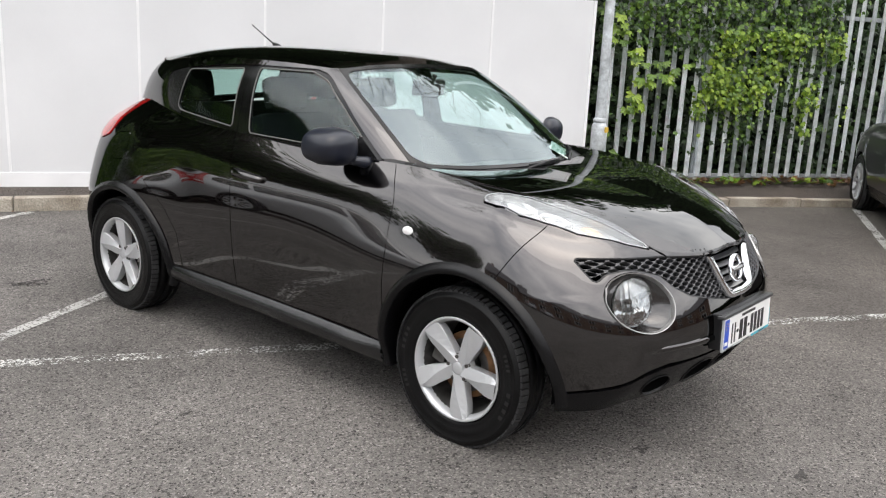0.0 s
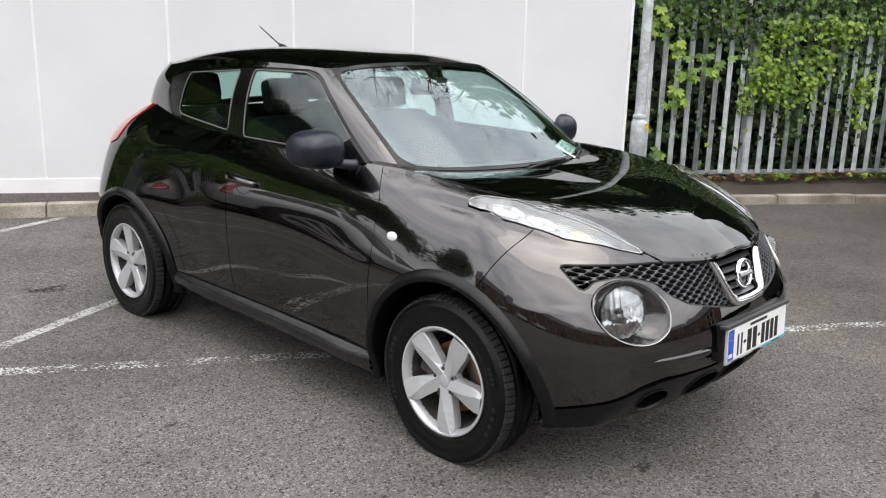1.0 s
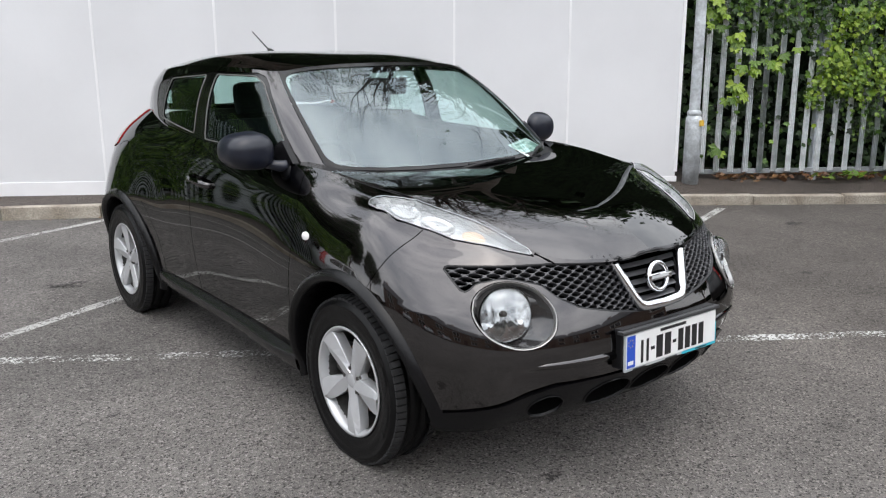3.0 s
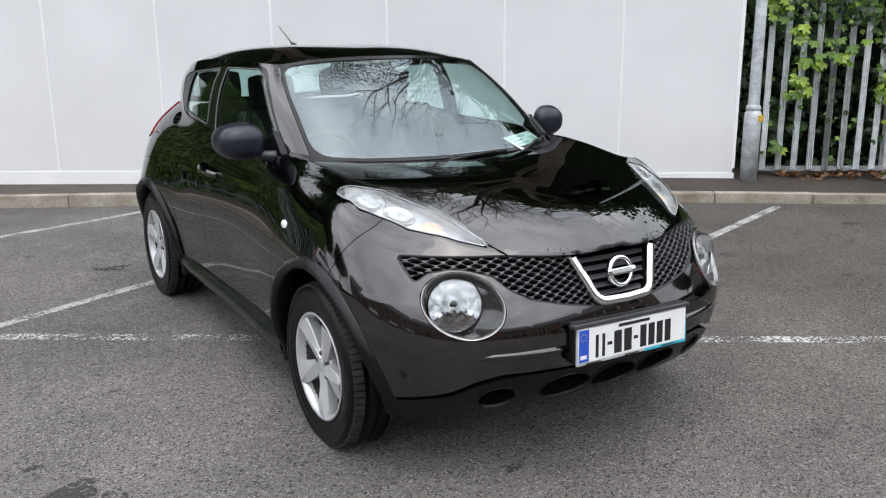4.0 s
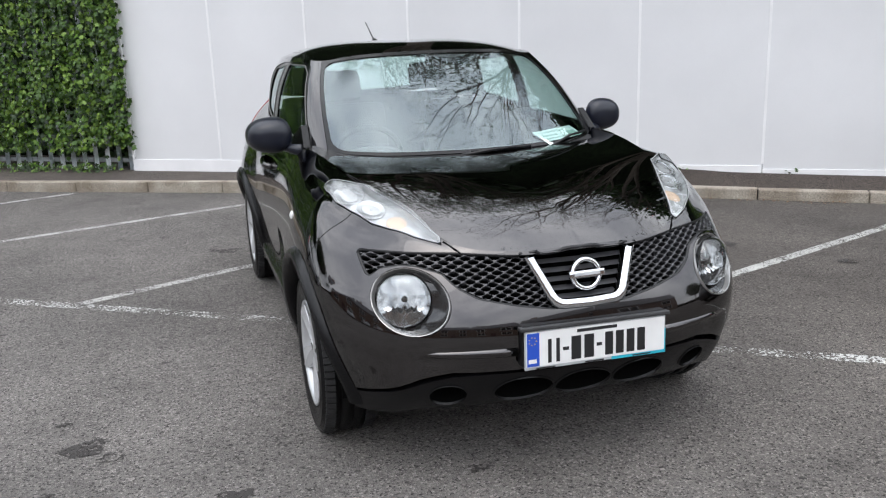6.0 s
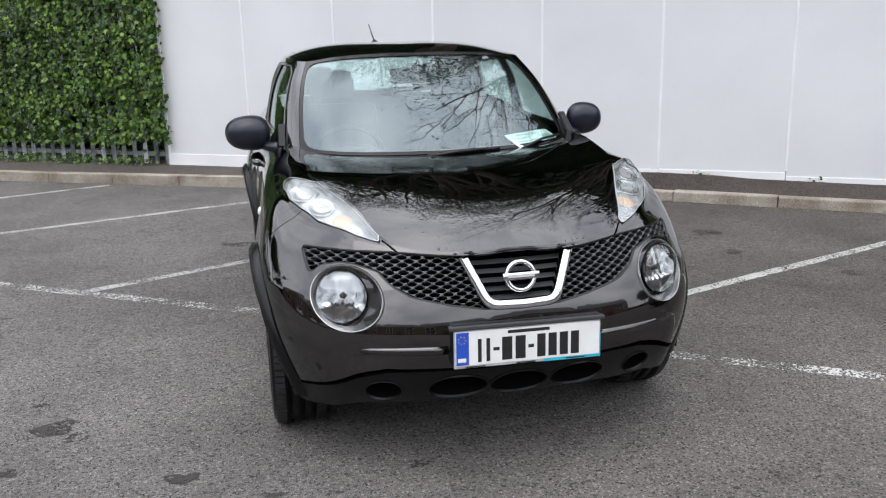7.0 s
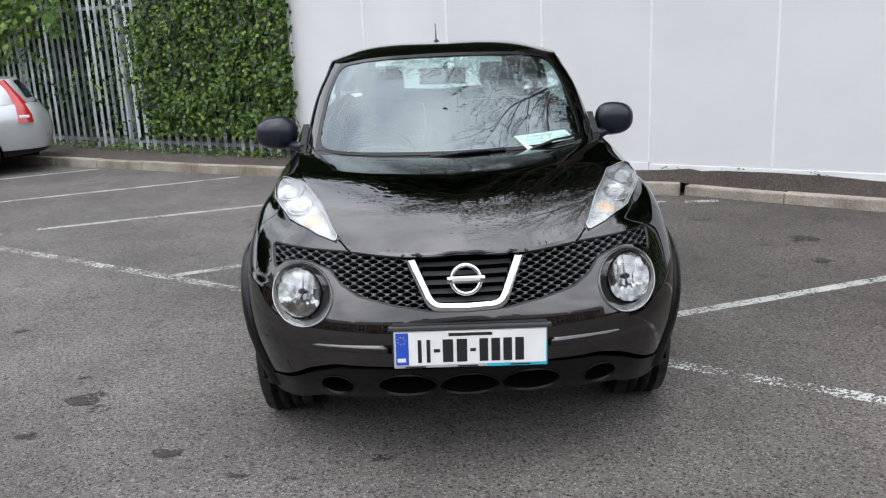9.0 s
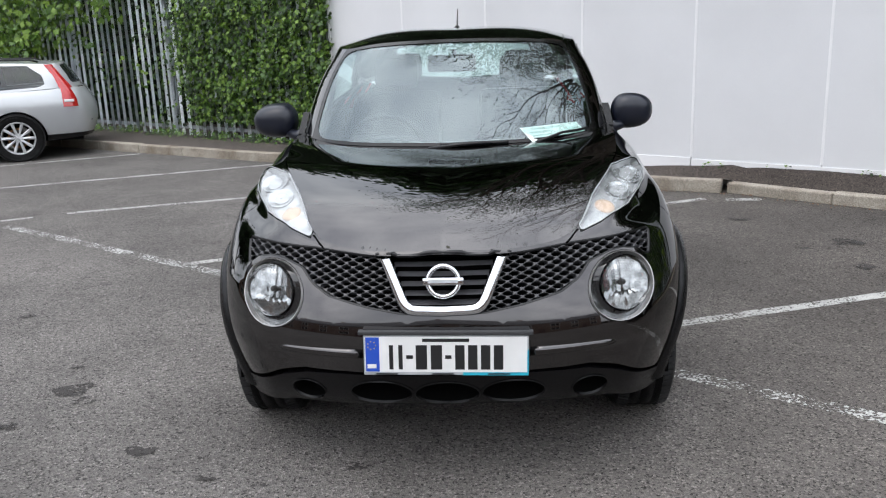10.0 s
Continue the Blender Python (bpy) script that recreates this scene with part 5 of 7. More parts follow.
for k in range(7):
    a = 2 * math.pi * k / 7
    bm = bmesh.new()
    spin(bm, [(0.0001, .0072), (0.0022, .0072), (0.0022, .0066)], 6, PF @ Matrix.Translation((-.237 + .013 * math.cos(a), .035 + .013 * math.sin(a), 0)))
    part("band_star", bm, M_YELLOW, plate, "small yellow mark")
flat("band_mark", -.252, -.223, -.042, -.028, .0066, .0072, M_WHITE, label="white mark")
# the characters are unreadable bars
for x, w in ((-.175, .013), (-.145, .013), (-.116, .022), (-.078, .036), (-.030, .036), (.008, .020), (.045, .030), (.086, .030), (.127, .030), (.168, .030)):
    short = w in (.022, .020)
    flat("character", x - w / 2, x + w / 2, -.010 if short else -.046, .002 if short else .036, .0056, .0064, M_BLACK_INK, 0.0, "black bar character")
flat("top_mark", -.075, .075, .047, .058, .0056, .0062, M_BLACK_INK, label="small dark mark")
for x in (-.19, -.01, .17):
    flat("rim_mark", x - .035, x + .035, -.0635, -.0585, .0058, .0062, M_BLACK_INK, label="small dark mark")

# ducts and fog openings in the lip
for cx, cz, a, b in DUCTS:
    for s in ((1,) if cx == 0 else (1, -1)):
        bm = bmesh.new()
        ring = ellipse(cx, cz, a, b, 28)
        rows = []
        for f, out in ((1.07, 0.002), (1.0, 0.005), (0.97, -0.003)):
            rows.append([bm.verts.new(front_point(s * (cx + (x - cx) * f), cz + (z - cz) * f, out)) for x, z in ring])
        for p, q in zip(rows, rows[1:]):
            for k in range(28):
                bm.faces.new((p[k], p[(k + 1) % 28], q[(k + 1) % 28], q[k]))
        bmesh.ops.recalc_face_normals(bm, faces=bm.faces)
        duct = part("air_duct" if cx < .4 else "fog_lamp_opening", bm, M_PLASTIC, car, "black oval opening in the lip", smooth=True, angle=60)
        # near-black inside: the opening's depth of shade is put into its colour
        bm = bmesh.new()
        rim, pts = [[bm.verts.new(front_point(s * (cx + (x - cx) * f), cz + (z - cz) * f, out)) for x, z in ring] for f, out in ((.972, -0.003), (.94, -0.08))]
        for k in range(28):
            bm.faces.new((rim[k], rim[(k + 1) % 28], pts[(k + 1) % 28], pts[k]))
        bm.faces.new(pts)
        part("backing", bm, M_INNER, duct, "near-black backing, painted for the duct's shade")
        if cx < .4:
            for z in (cz + 0.012, cz + 0.030) if cx else ():
                bm = bmesh.new()
                tube(bm, [front_point(s * (cx - 0.055), z, -0.035), front_point(s * (cx + 0.06), z, -0.035)], 0.0035, 6)
                part("duct_bar", bm, M_SATIN, duct, "thin dark bar")
# tow-eye cover and washer caps in the bumper
for x0, x1, z in ((.33, .40, .545),):
    bm = bmesh.new()
    pts = [front_point(x, zz, 0.0015) for x, zz in ((x0, z - .025), (x1, z - .025), (x1, z + .022), (x0, z + .022))]
    bm.faces.new([bm.verts.new(p) for p in pts])
    got = bmesh.ops.inset_region(bm, faces=bm.faces[:], thickness=0.002, depth=0.0)
    for f in got["faces"]:
        f.material_index = 0
    bmesh.ops.delete(bm, geom=[f for f in bm.faces if f not in got["faces"]], context="FACES")
    part("tow_cover_edge", bm, M_INNER, car, "thin edge of a tow-eye cover")


# wheels: five broad spokes, tyre with tread blocks, disc and caliper
def spoke_points():
    """Half of one spoke: distance from the hub, half width, height over the wheel's face."""
    return [(.024, .024, -.010), (.055, .0285, -.007), (.085, .0325, -.004), (.120, .0375, .000), (.150, .0425, .003), (.180, .0425, .006), (.205, .038, .008)]


def build_wheel(x, y, parent, phase=0, spokes=5, slim=1.0):
    s = 1 if x > 0 else -1
    wheel = new("wheel")
    wheel.parent = parent
    wheel.matrix_local = Matrix.Translation((x, y, HUB_Z)) @ Matrix.Rotation(radians(90 * s), 4, "Y") @ Matrix.Rotation(radians(phase) * -s, 4, "Z")
    R = 0.330
    bm = bmesh.new()
    spin(bm, [(.20, -.20), (.225, -.212), (.27, -.218), (.305, -.210), (.326, -.19), (R, -.170), (R, -.158), (R - .008, -.157), (R - .008, -.148), (R, -.147), (R, -.108), (R - .008, -.107), (R - .008, -.098),
              (R, -.097), (R, -.058), (R - .008, -.057), (R - .008, -.048), (R, -.047), (R, -.020), (.327, -.006), (.318, .008), (.306, .014), (.304, .017), (.296, .018), (.294, .016), (.27, .020), (.250, .018), (.236, .012), (.232, .013), (.225, .008), (.216, .002), (.205, -.012)], 72)
    tyre = part("tyre", bm, M_RUBBER, wheel, smooth=True, angle=28)
    bm = bmesh.new()
    for row, (z0, z1) in enumerate(((-.19, -.150), (-.030, .006))):
        for k in range(76):
            a = 2 * math.pi * (k + 0.5 * row) / 76
            r0 = Matrix.Rotation(a, 4, "Z")
            w = 0.0100
            hi = R + 0.0065
            if row:
                q = [(hi, -w, z0), (hi, w, z0), (.3275, w, z1), (.3275, -w, z1)]
            else:
                q = [(.3275, -w, z0), (.3275, w, z0), (hi, w, z1), (hi, -w, z1)]
            top = [bm.verts.new(r0 @ Vector(p)) for p in q]
            low = [bm.verts.new(r0 @ Vector((p[0] - 0.010, p[1] * 1.12, p[2]))) for p in q]
            bm.faces.new(top)
            for i in range(4):
                bm.faces.new((low[i], low[(i + 1) % 4], top[(i + 1) % 4], top[i]))
    bmesh.ops.recalc_face_normals(bm, faces=bm.faces)
    tagged(part("tread", bm, M_TREAD, tyre, "blocky tread"), kind="stuff")
    bm = bmesh.new()
    for a0, a1, r in ((20, 44, .277), (60, 78, .277), (196, 226, .277), (240, 256, .277)):
        pts = [[bm.verts.new((rr * math.cos(t), rr * math.sin(t), .0207)) for rr in (r - .009, r + .009)] for t in np.radians(np.linspace(a0, a1, 9))]
        for k, (p, q) in enumerate(zip(pts, pts[1:])):
            if k % 2 == 0:
                bm.faces.new((p[0], p[1], q[1], q[0]))
    tagged(part("sidewall_marks", bm, M_TYRE_MARK, tyre, "faint raised marks"), kind="stuff")
    bm = bmesh.new()
    spin(bm, [(.213, .003), (.219, .009), (.217, .013), (.209, .012), (.203, .004), (.197, -.012), (.195, -.024)], 72)
    rim = part("rim", bm, M_ALLOY, wheel, smooth=True, angle=50)
    bm = bmesh.new()
    spin(bm, [(.196, -.020), (.190, -.05), (.186, -.12), (.19, -.19)], 48)
    part("barrel", bm, M_BARREL, rim, "inside of the rim, coloured dark for its shade", smooth=True)
    for k in range(spokes):
        bm = bmesh.new()
        rot = Matrix.Rotation(2 * math.pi * k / spokes, 4, "Z")
        rows = []
        for r, w, h in spoke_points():
            w *= slim * 1.08
            rows.append([bm.verts.new(rot @ Vector(p)) for p in ((r, -w * .90, h - .045), (r, -w, h - .004), (r, -w * .96, h - .001), (r, w * (-.75 + 1.45 * (r - .03) / .173), h + .0085), (r, w * .96, h - .001), (r, w, h - .004), (r, w * .90, h - .045))])
        for a, b in zip(rows, rows[1:]):
            for i in range(6):
                bm.faces.new((a[i], b[i], b[i + 1], a[i + 1]))
        part("spoke", bm, M_ALLOY, wheel)
    bm = bmesh.new()
    spin(bm, [(.066, -.045), (.066, -.020), (.058, -.010), (.036, -.007), (.030, -.006), (.030, -.012), (.0005, -.012)], 30)
    part("hub", bm, M_ALLOY, wheel, smooth=True, angle=40)
    bm = bmesh.new()
    spin(bm, [(.028, -.014), (.028, -.006), (.025, -.004), (.012, -.0035), (.0005, -.003)], 24)
    part("centre_cap", bm, M_ALLOY, wheel, "round centre cap", smooth=True, angle=40)
    for k in range(5):
        a = 2 * math.pi * (k + 0.5) / 5
        bm = bmesh.new()
        spin(bm, [(.014, -.03), (.014, -.012), (.0105, -.009), (.009, -.014), (.008, -.014), (.008, -.004), (.0005, -.003)], 12, Matrix.Translation((.050 * math.cos(a), .050 * math.sin(a), 0)))
        part("wheel_nut", bm, M_DISC, wheel, "recessed wheel nut", smooth=True)
    bm = bmesh.new()
    spin(bm, [(.07, -.075), (.085, -.07), (.135, -.07), (.137, -.078), (.07, -.09)], 40)
    part("brake_disc", bm, M_DISC, wheel, "worn brake disc", smooth=True)
    bm = bmesh.new()
    spin(bm, [(.112, -.0685), (.138, -.0685), (.139, -.09)], 40)
    part("disc_edge", bm, M_RUST, wheel, "rusty disc edge", smooth=True)
    bm = bmesh.new()
    box(bm, .095, .165, -.06, .06, -.10, -.045, .010)
    bmesh.ops.transform(bm, matrix=Matrix.Rotation(radians(28 if s < 0 else 150), 4, "Z"), verts=bm.verts)
    part("caliper", bm, M_DISC, wheel, "dark brake caliper")
    return wheel


# alloy darkened in colour to stand for the shade inside the rim
M_BARREL = material("shade_dark_alloy", (0.075, 0.073, 0.070), 0.55, 0.5, var=0.3, scale=25)
M_TREAD = material("worn_tread_rubber", (0.026, 0.026, 0.027), 0.6, spec=0.3, var=0.3, scale=20, grain=0.15, grain_scale=200)
M_TYRE_MARK = material("tyre_marks", (0.008, 0.008, 0.008), 0.6, var=0.3, scale=60)
for sx in (-1, 1):
    for wy in (FRONT_Y, REAR_Y):
        build_wheel(sx * 0.838, wy, car, 44 if wy < 1 else 0)


# door mirrors
def build_mirror(s):
    mirror = new("door_mirror")
    mirror.parent = car
    mirror["label"] = "black door mirror"
    c = Vector((0.866 if s < 0 else 0.830, 0.690 if s < 0 else 0.672, 1.138))
    bm = bmesh.new()
    n, m = 28, 14
    rows = []
    for i in range(m + 1):
        t = math.pi / 2 * i / m
        rows.append([])
        for k in range(n):
            a = 2 * math.pi * k / n
            ca, sa = math.cos(a), math.sin(a)
            rr = (abs(ca) ** 2.5 + abs(sa) ** 2.5) ** (-1 / 2.5)
            w = math.sin(t) ** 0.75
            px = (0.101 if s < 0 else 0.094) * rr * ca * w
            pz = 0.079 * rr * sa * w * (1.0 - 0.10 * px / 0.1)
            py = (-0.085 if s < 0 else -0.066) * math.cos(t) ** 0.9 + 0.022
            rows[-1].append(bm.verts.new((s * (c.x + px), c.y + py + 0.18 * (px + 0.1) * 0.5, c.z + pz)))
    swell = [bm.verts.new((v.co.x + (v.co.x - s * c.x) * 0.035, (v.co.y + c.y + (0.118 if s < 0 else 0.030)) / 2, c.z + (v.co.z - c.z) * 1.035)) for v in rows[-1]]
    rows.append(swell)
    back = [bm.verts.new((s * c.x + (v.co.x - s * c.x) * 0.93, c.y + (0.118 if s < 0 else 0.030) + 0.09 * (abs(v.co.x) - c.x + 0.1), c.z + (v.co.z - c.z) * 0.93)) for v in rows[-2]]
    rows.append(back)
    for a, b in zip(rows, rows[1:]):
        for k in range(n):
            bm.faces.new((a[k], a[(k + 1) % n], b[(k + 1) % n], b[k]))
    bm.faces.new(back)
    bmesh.ops.remove_doubles(bm, verts=bm.verts, dist=0.0005)
    bmesh.ops.recalc_face_normals(bm, faces=bm.faces)
    part("housing", bm, M_MIRROR, mirror, smooth=True, angle=50)
    bm = bmesh.new()
    tube(bm, [(s * .715, .640, 1.075), (s * .745, .648, 1.072), (s * .775, .668, 1.078), (s * .80, .69, 1.085)], [.030, .027, .022, .022], 12)
    part("stalk", bm, M_MIRROR, mirror, smooth=True)
    bm = bmesh.new()
    tri = [(.585, 1.088), (.70, 1.178), (.78, 1.115), (.78, 1.082)]
    outer = [bm.verts.new((s * (0.766 - (z - 1.09) * 0.45 - max(0, 0.72 - y) * 0.27), y, z)) for y, z in tri]
    innr = [bm.verts.new((s * (0.736 - (z - 1.09) * 0.45 - max(0, 0.72 - y) * 0.27), y, z)) for y, z in tri]
    bm.faces.new(outer)
    for k in range(4):
        bm.faces.new((outer[k], outer[(k + 1) % 4], innr[(k + 1) % 4], innr[k]))
    bmesh.ops.recalc_face_normals(bm, faces=bm.faces)
    part("base_plate", bm, M_PLASTIC, mirror, "black triangular base plate")
    bm = bmesh.new()
    pts = [bm.verts.new((s * (c.x + (abs(v[0]) - c.x) * 0.88), v[1] + 0.002, c.z + (v[2] - c.z) * 0.86)) for v in [tuple(b) for b in back_points(c, s)]]
    bm.faces.new(pts)
    part("mirror_glass", bm, M_CHROME, mirror, "mirror glass")


def back_points(c, s):
    out = []
    for k in range(28):
        a = 2 * math.pi * k / 28
        ca, sa = math.cos(a), math.sin(a)
        rr = (abs(ca) ** 2.5 + abs(sa) ** 2.5) ** (-1 / 2.5)
        px, pz = (0.101 if s < 0 else 0.094) * rr * ca, 0.077 * rr * sa * (1.0 - 0.10 * rr * ca)
        out.append((s * (c.x + px), c.y + (0.118 if s < 0 else 0.030) + 0.09 * (px + 0.1), c.z + pz))
    return out


M_MIRROR = material("mirror_plastic", (0.0085, 0.0105, 0.0190), 0.30, spec=0.5, var=0.12, scale=14, bump=0.05, bump_scale=500)
build_mirror(1)
build_mirror(-1)

# door handles with their dishes, side repeaters
for s in (1, -1):
    xs, _ = FLANK(np.array([1.27, 1.33, 1.40, 1.47]), np.array([.921, .926, .930, .932]))
    bm = bmesh.new()
    tube(bm, [(s * (xs[0] - .002), 1.262, .918), (s * (xs[0] + .022), 1.285, .922), (s * (xs[1] + .030), 1.33, .926), (s * (xs[2] + .031), 1.40, .930), (s * (xs[3] + .026), 1.455, .933), (s * (xs[3] + .002), 1.490, .934)], [.012, .013, .0145, .0145, .016, .016], 10)
    for v in bm.verts:
        v.co.z = .927 + (v.co.z - .927) * 1.25
    part("door_handle", bm, M_PAINT, car, "body-coloured door handle", smooth=True)
    # the dish is painted near-black, for the shade behind the handle
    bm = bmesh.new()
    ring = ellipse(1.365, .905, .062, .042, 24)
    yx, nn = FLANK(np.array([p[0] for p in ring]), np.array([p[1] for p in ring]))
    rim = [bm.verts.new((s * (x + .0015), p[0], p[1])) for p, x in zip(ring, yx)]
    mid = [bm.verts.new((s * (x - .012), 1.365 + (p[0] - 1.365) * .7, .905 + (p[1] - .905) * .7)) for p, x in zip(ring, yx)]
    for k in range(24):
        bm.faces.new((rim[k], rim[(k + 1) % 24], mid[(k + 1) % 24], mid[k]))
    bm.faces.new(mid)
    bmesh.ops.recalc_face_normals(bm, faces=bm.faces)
    part("handle_dish", bm, M_INNER, car, "dish behind the handle, painted near-black for its shade", smooth=True)
    bm = bmesh.new()
    spin(bm, [(.0005, .008), (.010, .007), (.0165, .003), (.019, -.006)], 20)
    at = Vector((FLANK(np.array([.294]), np.array([.842]))[0][0], .294, .842))
    bmesh.ops.transform(bm, matrix=Matrix.Diagonal((s, 1, 1, 1)) @ Matrix.Translation(at) @ Matrix.Rotation(radians(78), 4, "Y") @ Matrix.Diagonal((1, 1.65, 1, 1)), verts=bm.verts)
    part("side_repeater", bm, M_WHITE, car, "small pale oval side repeater", smooth=True)
    # hidden rear handle in the corner panel
    bm = bmesh.new()
    box(bm, -.006, .006, 2.150, 2.178, 1.225, 1.325, .004)
    bmesh.ops.transform(bm, matrix=Matrix.Translation((s * .668, 0, 0)), verts=bm.verts)
    part("rear_handle", bm, M_SATIN, car, "upright hidden handle")

# aerial
bm = bmesh.new()
tube(bm, [(-.02, 2.120, 1.520), (-.02, 2.135, 1.538), (-.02, 2.165, 1.552)], [.030, .019, .008], 12)
bm2 = part("aerial", bm, M_SATIN, car, "black roof aerial", smooth=True)
bm = bmesh.new()
tube(bm, [(-.02, 2.155, 1.546), (-.02, 2.365, 1.655)], [.0042, .0030], 8)
part("rod", bm, M_SATIN, bm2, smooth=True)


def on_screen(u, v, out=0.0):
    """A place on the glasshouse's skin."""
    d = GLASSHOUSE[0]
    k = np.argmin((d[:, U] - u) ** 2 + (d[:, V] - v) ** 2)
    return Vector(d[k, :3]) + Vector(d[k, 3:6]) * out


# wipers
for pts in ([(.42, .012), (.49, .022), (.56, .036), (.63, .052)], [(-.04, .004), (.06, .007), (.16, .010), (.25, .013)]):
    wiper = new("wiper")
    wiper.parent = car
    line_pts = []
    for u, v in pts:
        p = on_screen(abs(u), v, 0.007)
        p.x = math.copysign(p.x, u)
        line_pts.append(p)
    bm = bmesh.new()
    tube(bm, line_pts, .006, 8)
    part("blade", bm, M_SATIN, wiper, "black wiper blade", smooth=True)
    bm = bmesh.new()
    root = line_pts[0] + Vector((-0.05, -0.025, -0.012))
    tube(bm, [root, line_pts[1] + Vector((0, -0.012, 0.002)), line_pts[2] + Vector((0, -0.006, 0.003))], [.008, .006, .004], 8)
    part("arm", bm, M_SATIN, wiper, smooth=True)

# the interior
M_PAPER = material("pale_paper", (0.72, 0.80, 0.76), 0.7, var=0.08, scale=40)
M_PAPER_INK = material("printed_paper", (0.35, 0.48, 0.42), 0.7, var=0.3, scale=90)
DASH = bars_between([(x, .30 + .12 * (x / .62) ** 2, .985 + .05 * (x / .62) ** 2) for x in np.linspace(0, .62, 9)], [(x, .86, .955) for x in np.linspace(0, .66, 9)], 10)
both("dashboard", DASH, M_DASH, car, "dark grey dashboard", 0.0)
bm = bmesh.new()
box(bm, -.66, .66, .84, .96, .62, .955, .03)
part("dashboard_front", bm, M_DASH, car, "dark grey dashboard front", smooth=True)
bm = bmesh.new()
hood = [(-.36 + .19 * math.cos(t), .86 - .10 * abs(math.sin(t)), .95 + .085 * math.sin(t)) for t in np.radians(np.linspace(0, 180, 13))]
lo = [bm.verts.new(p) for p in hood]
hi = [bm.verts.new((p[0] * .95, p[1] + .13, p[2])) for p in hood]
for k in range(12):
    bm.faces.new((lo[k], lo[k + 1], hi[k + 1], hi[k]))
part("instrument_hood", bm, M_DASH, car, "curved hood over the dials", smooth=True)
steering = new("steering_wheel")
steering.parent = car
SW = Matrix.Translation((-.36, 1.0, .955)) @ Matrix.Rotation(radians(-68), 4, "X")
bm = bmesh.new()
spin(bm, [(.185 + .015 * math.cos(t), .015 * math.sin(t)) for t in [2 * math.pi * k / 10 for k in range(10)]], 40, SW, close=True)
part("rim", bm, M_SATIN, steering, smooth=True)
bm = bmesh.new()
box(bm, -.07, .07, -.06, .05, -.03, .02, .02, SW)
box(bm, -.18, .18, -.018, .012, -.012, .004, .005, SW)
part("hub", bm, M_SATIN, steering, smooth=True)


def build_seat(x, y, width, name="car_seat"):
    seat = new(name)
    seat.parent = car
    seat["label"] = "dark fabric car seat"
    bm = bmesh.new()
    box(bm, x - width / 2, x + width / 2, y - .48, y + .05, .48, .64, .05)
    part("cushion", bm, M_FABRIC, seat, smooth=True)
    bm = bmesh.new()
    box(bm, x - width / 2, x + width / 2, -.07, .07, 0, .62, .055, None)
    bmesh.ops.transform(bm, matrix=Matrix.Translation((0, y + .02, .60)) @ Matrix.Rotation(radians(-16), 4, "X"), verts=bm.verts)
    part("backrest", bm, M_FABRIC, seat, smooth=True)
    for hx in ((x,) if width < .6 else (x - .40, x + .40)):
        bm = bmesh.new()
        box(bm, hx - .13, hx + .13, -.045, .05, .02, .20, .05)
        bmesh.ops.transform(bm, matrix=Matrix.Translation((0, y + .205, 1.19)) @ Matrix.Rotation(radians(-12), 4, "X"), verts=bm.verts)
        rest = part("head_rest", bm, M_FABRIC, seat, smooth=True)


build_seat(-.36, 1.42, .50)
build_seat(.36, 1.42, .50)
build_seat(0, 2.20, 1.20, "rear_bench")
bm = bmesh.new()
box(bm, -.135, .105, -.018, .012, -.042, .042, .018)
bmesh.ops.transform(bm, matrix=Matrix.Translation((0, .93, 1.375)) @ Matrix.Rotation(radians(8), 4, "X"), verts=bm.verts)
rear_view = part("rear_view_mirror", bm, M_SATIN, car, "black rear-view mirror", smooth=True)
bm = bmesh.new()
tube(bm, [(0, .92, 1.40), (0, .90, 1.44)], .012, 8)
part("stem", bm, M_SATIN, rear_view)
# paper card behind the screen, with faint print
across = Vector((.263, .154, .004)).normalized()
rise = Vector((-.014, .108, .052))
rise = (rise - across * rise.dot(across)).normalized()
card_mid = Vector((.448, .392, 1.086))
normal = across.cross(rise).normalized()
frame_m = Matrix(((across.x, rise.x, normal.x, card_mid.x), (across.y, rise.y, normal.y, card_mid.y), (across.z, rise.z, normal.z, card_mid.z), (0, 0, 0, 1)))
bm = bmesh.new()
box(bm, -.150, .150, -.056, .056, -.001, .001, 0, frame_m)
card = part("paper_card", bm, M_PAPER, car, "pale paper card behind the windscreen")
for y0, y1, x0, x1 in ((.030, .042, -.09, .06), (.004, .016, -.125, -.01), (-.020, -.010, -.125, .03), (-.040, -.030, -.125, .0), (-.030, .020, .07, .135)):
    bm = bmesh.new()
    box(bm, x0, x1, y0, y1, .001, .0018, 0, frame_m)
    part("print", bm, M_PAPER_INK, card, "unreadable print")


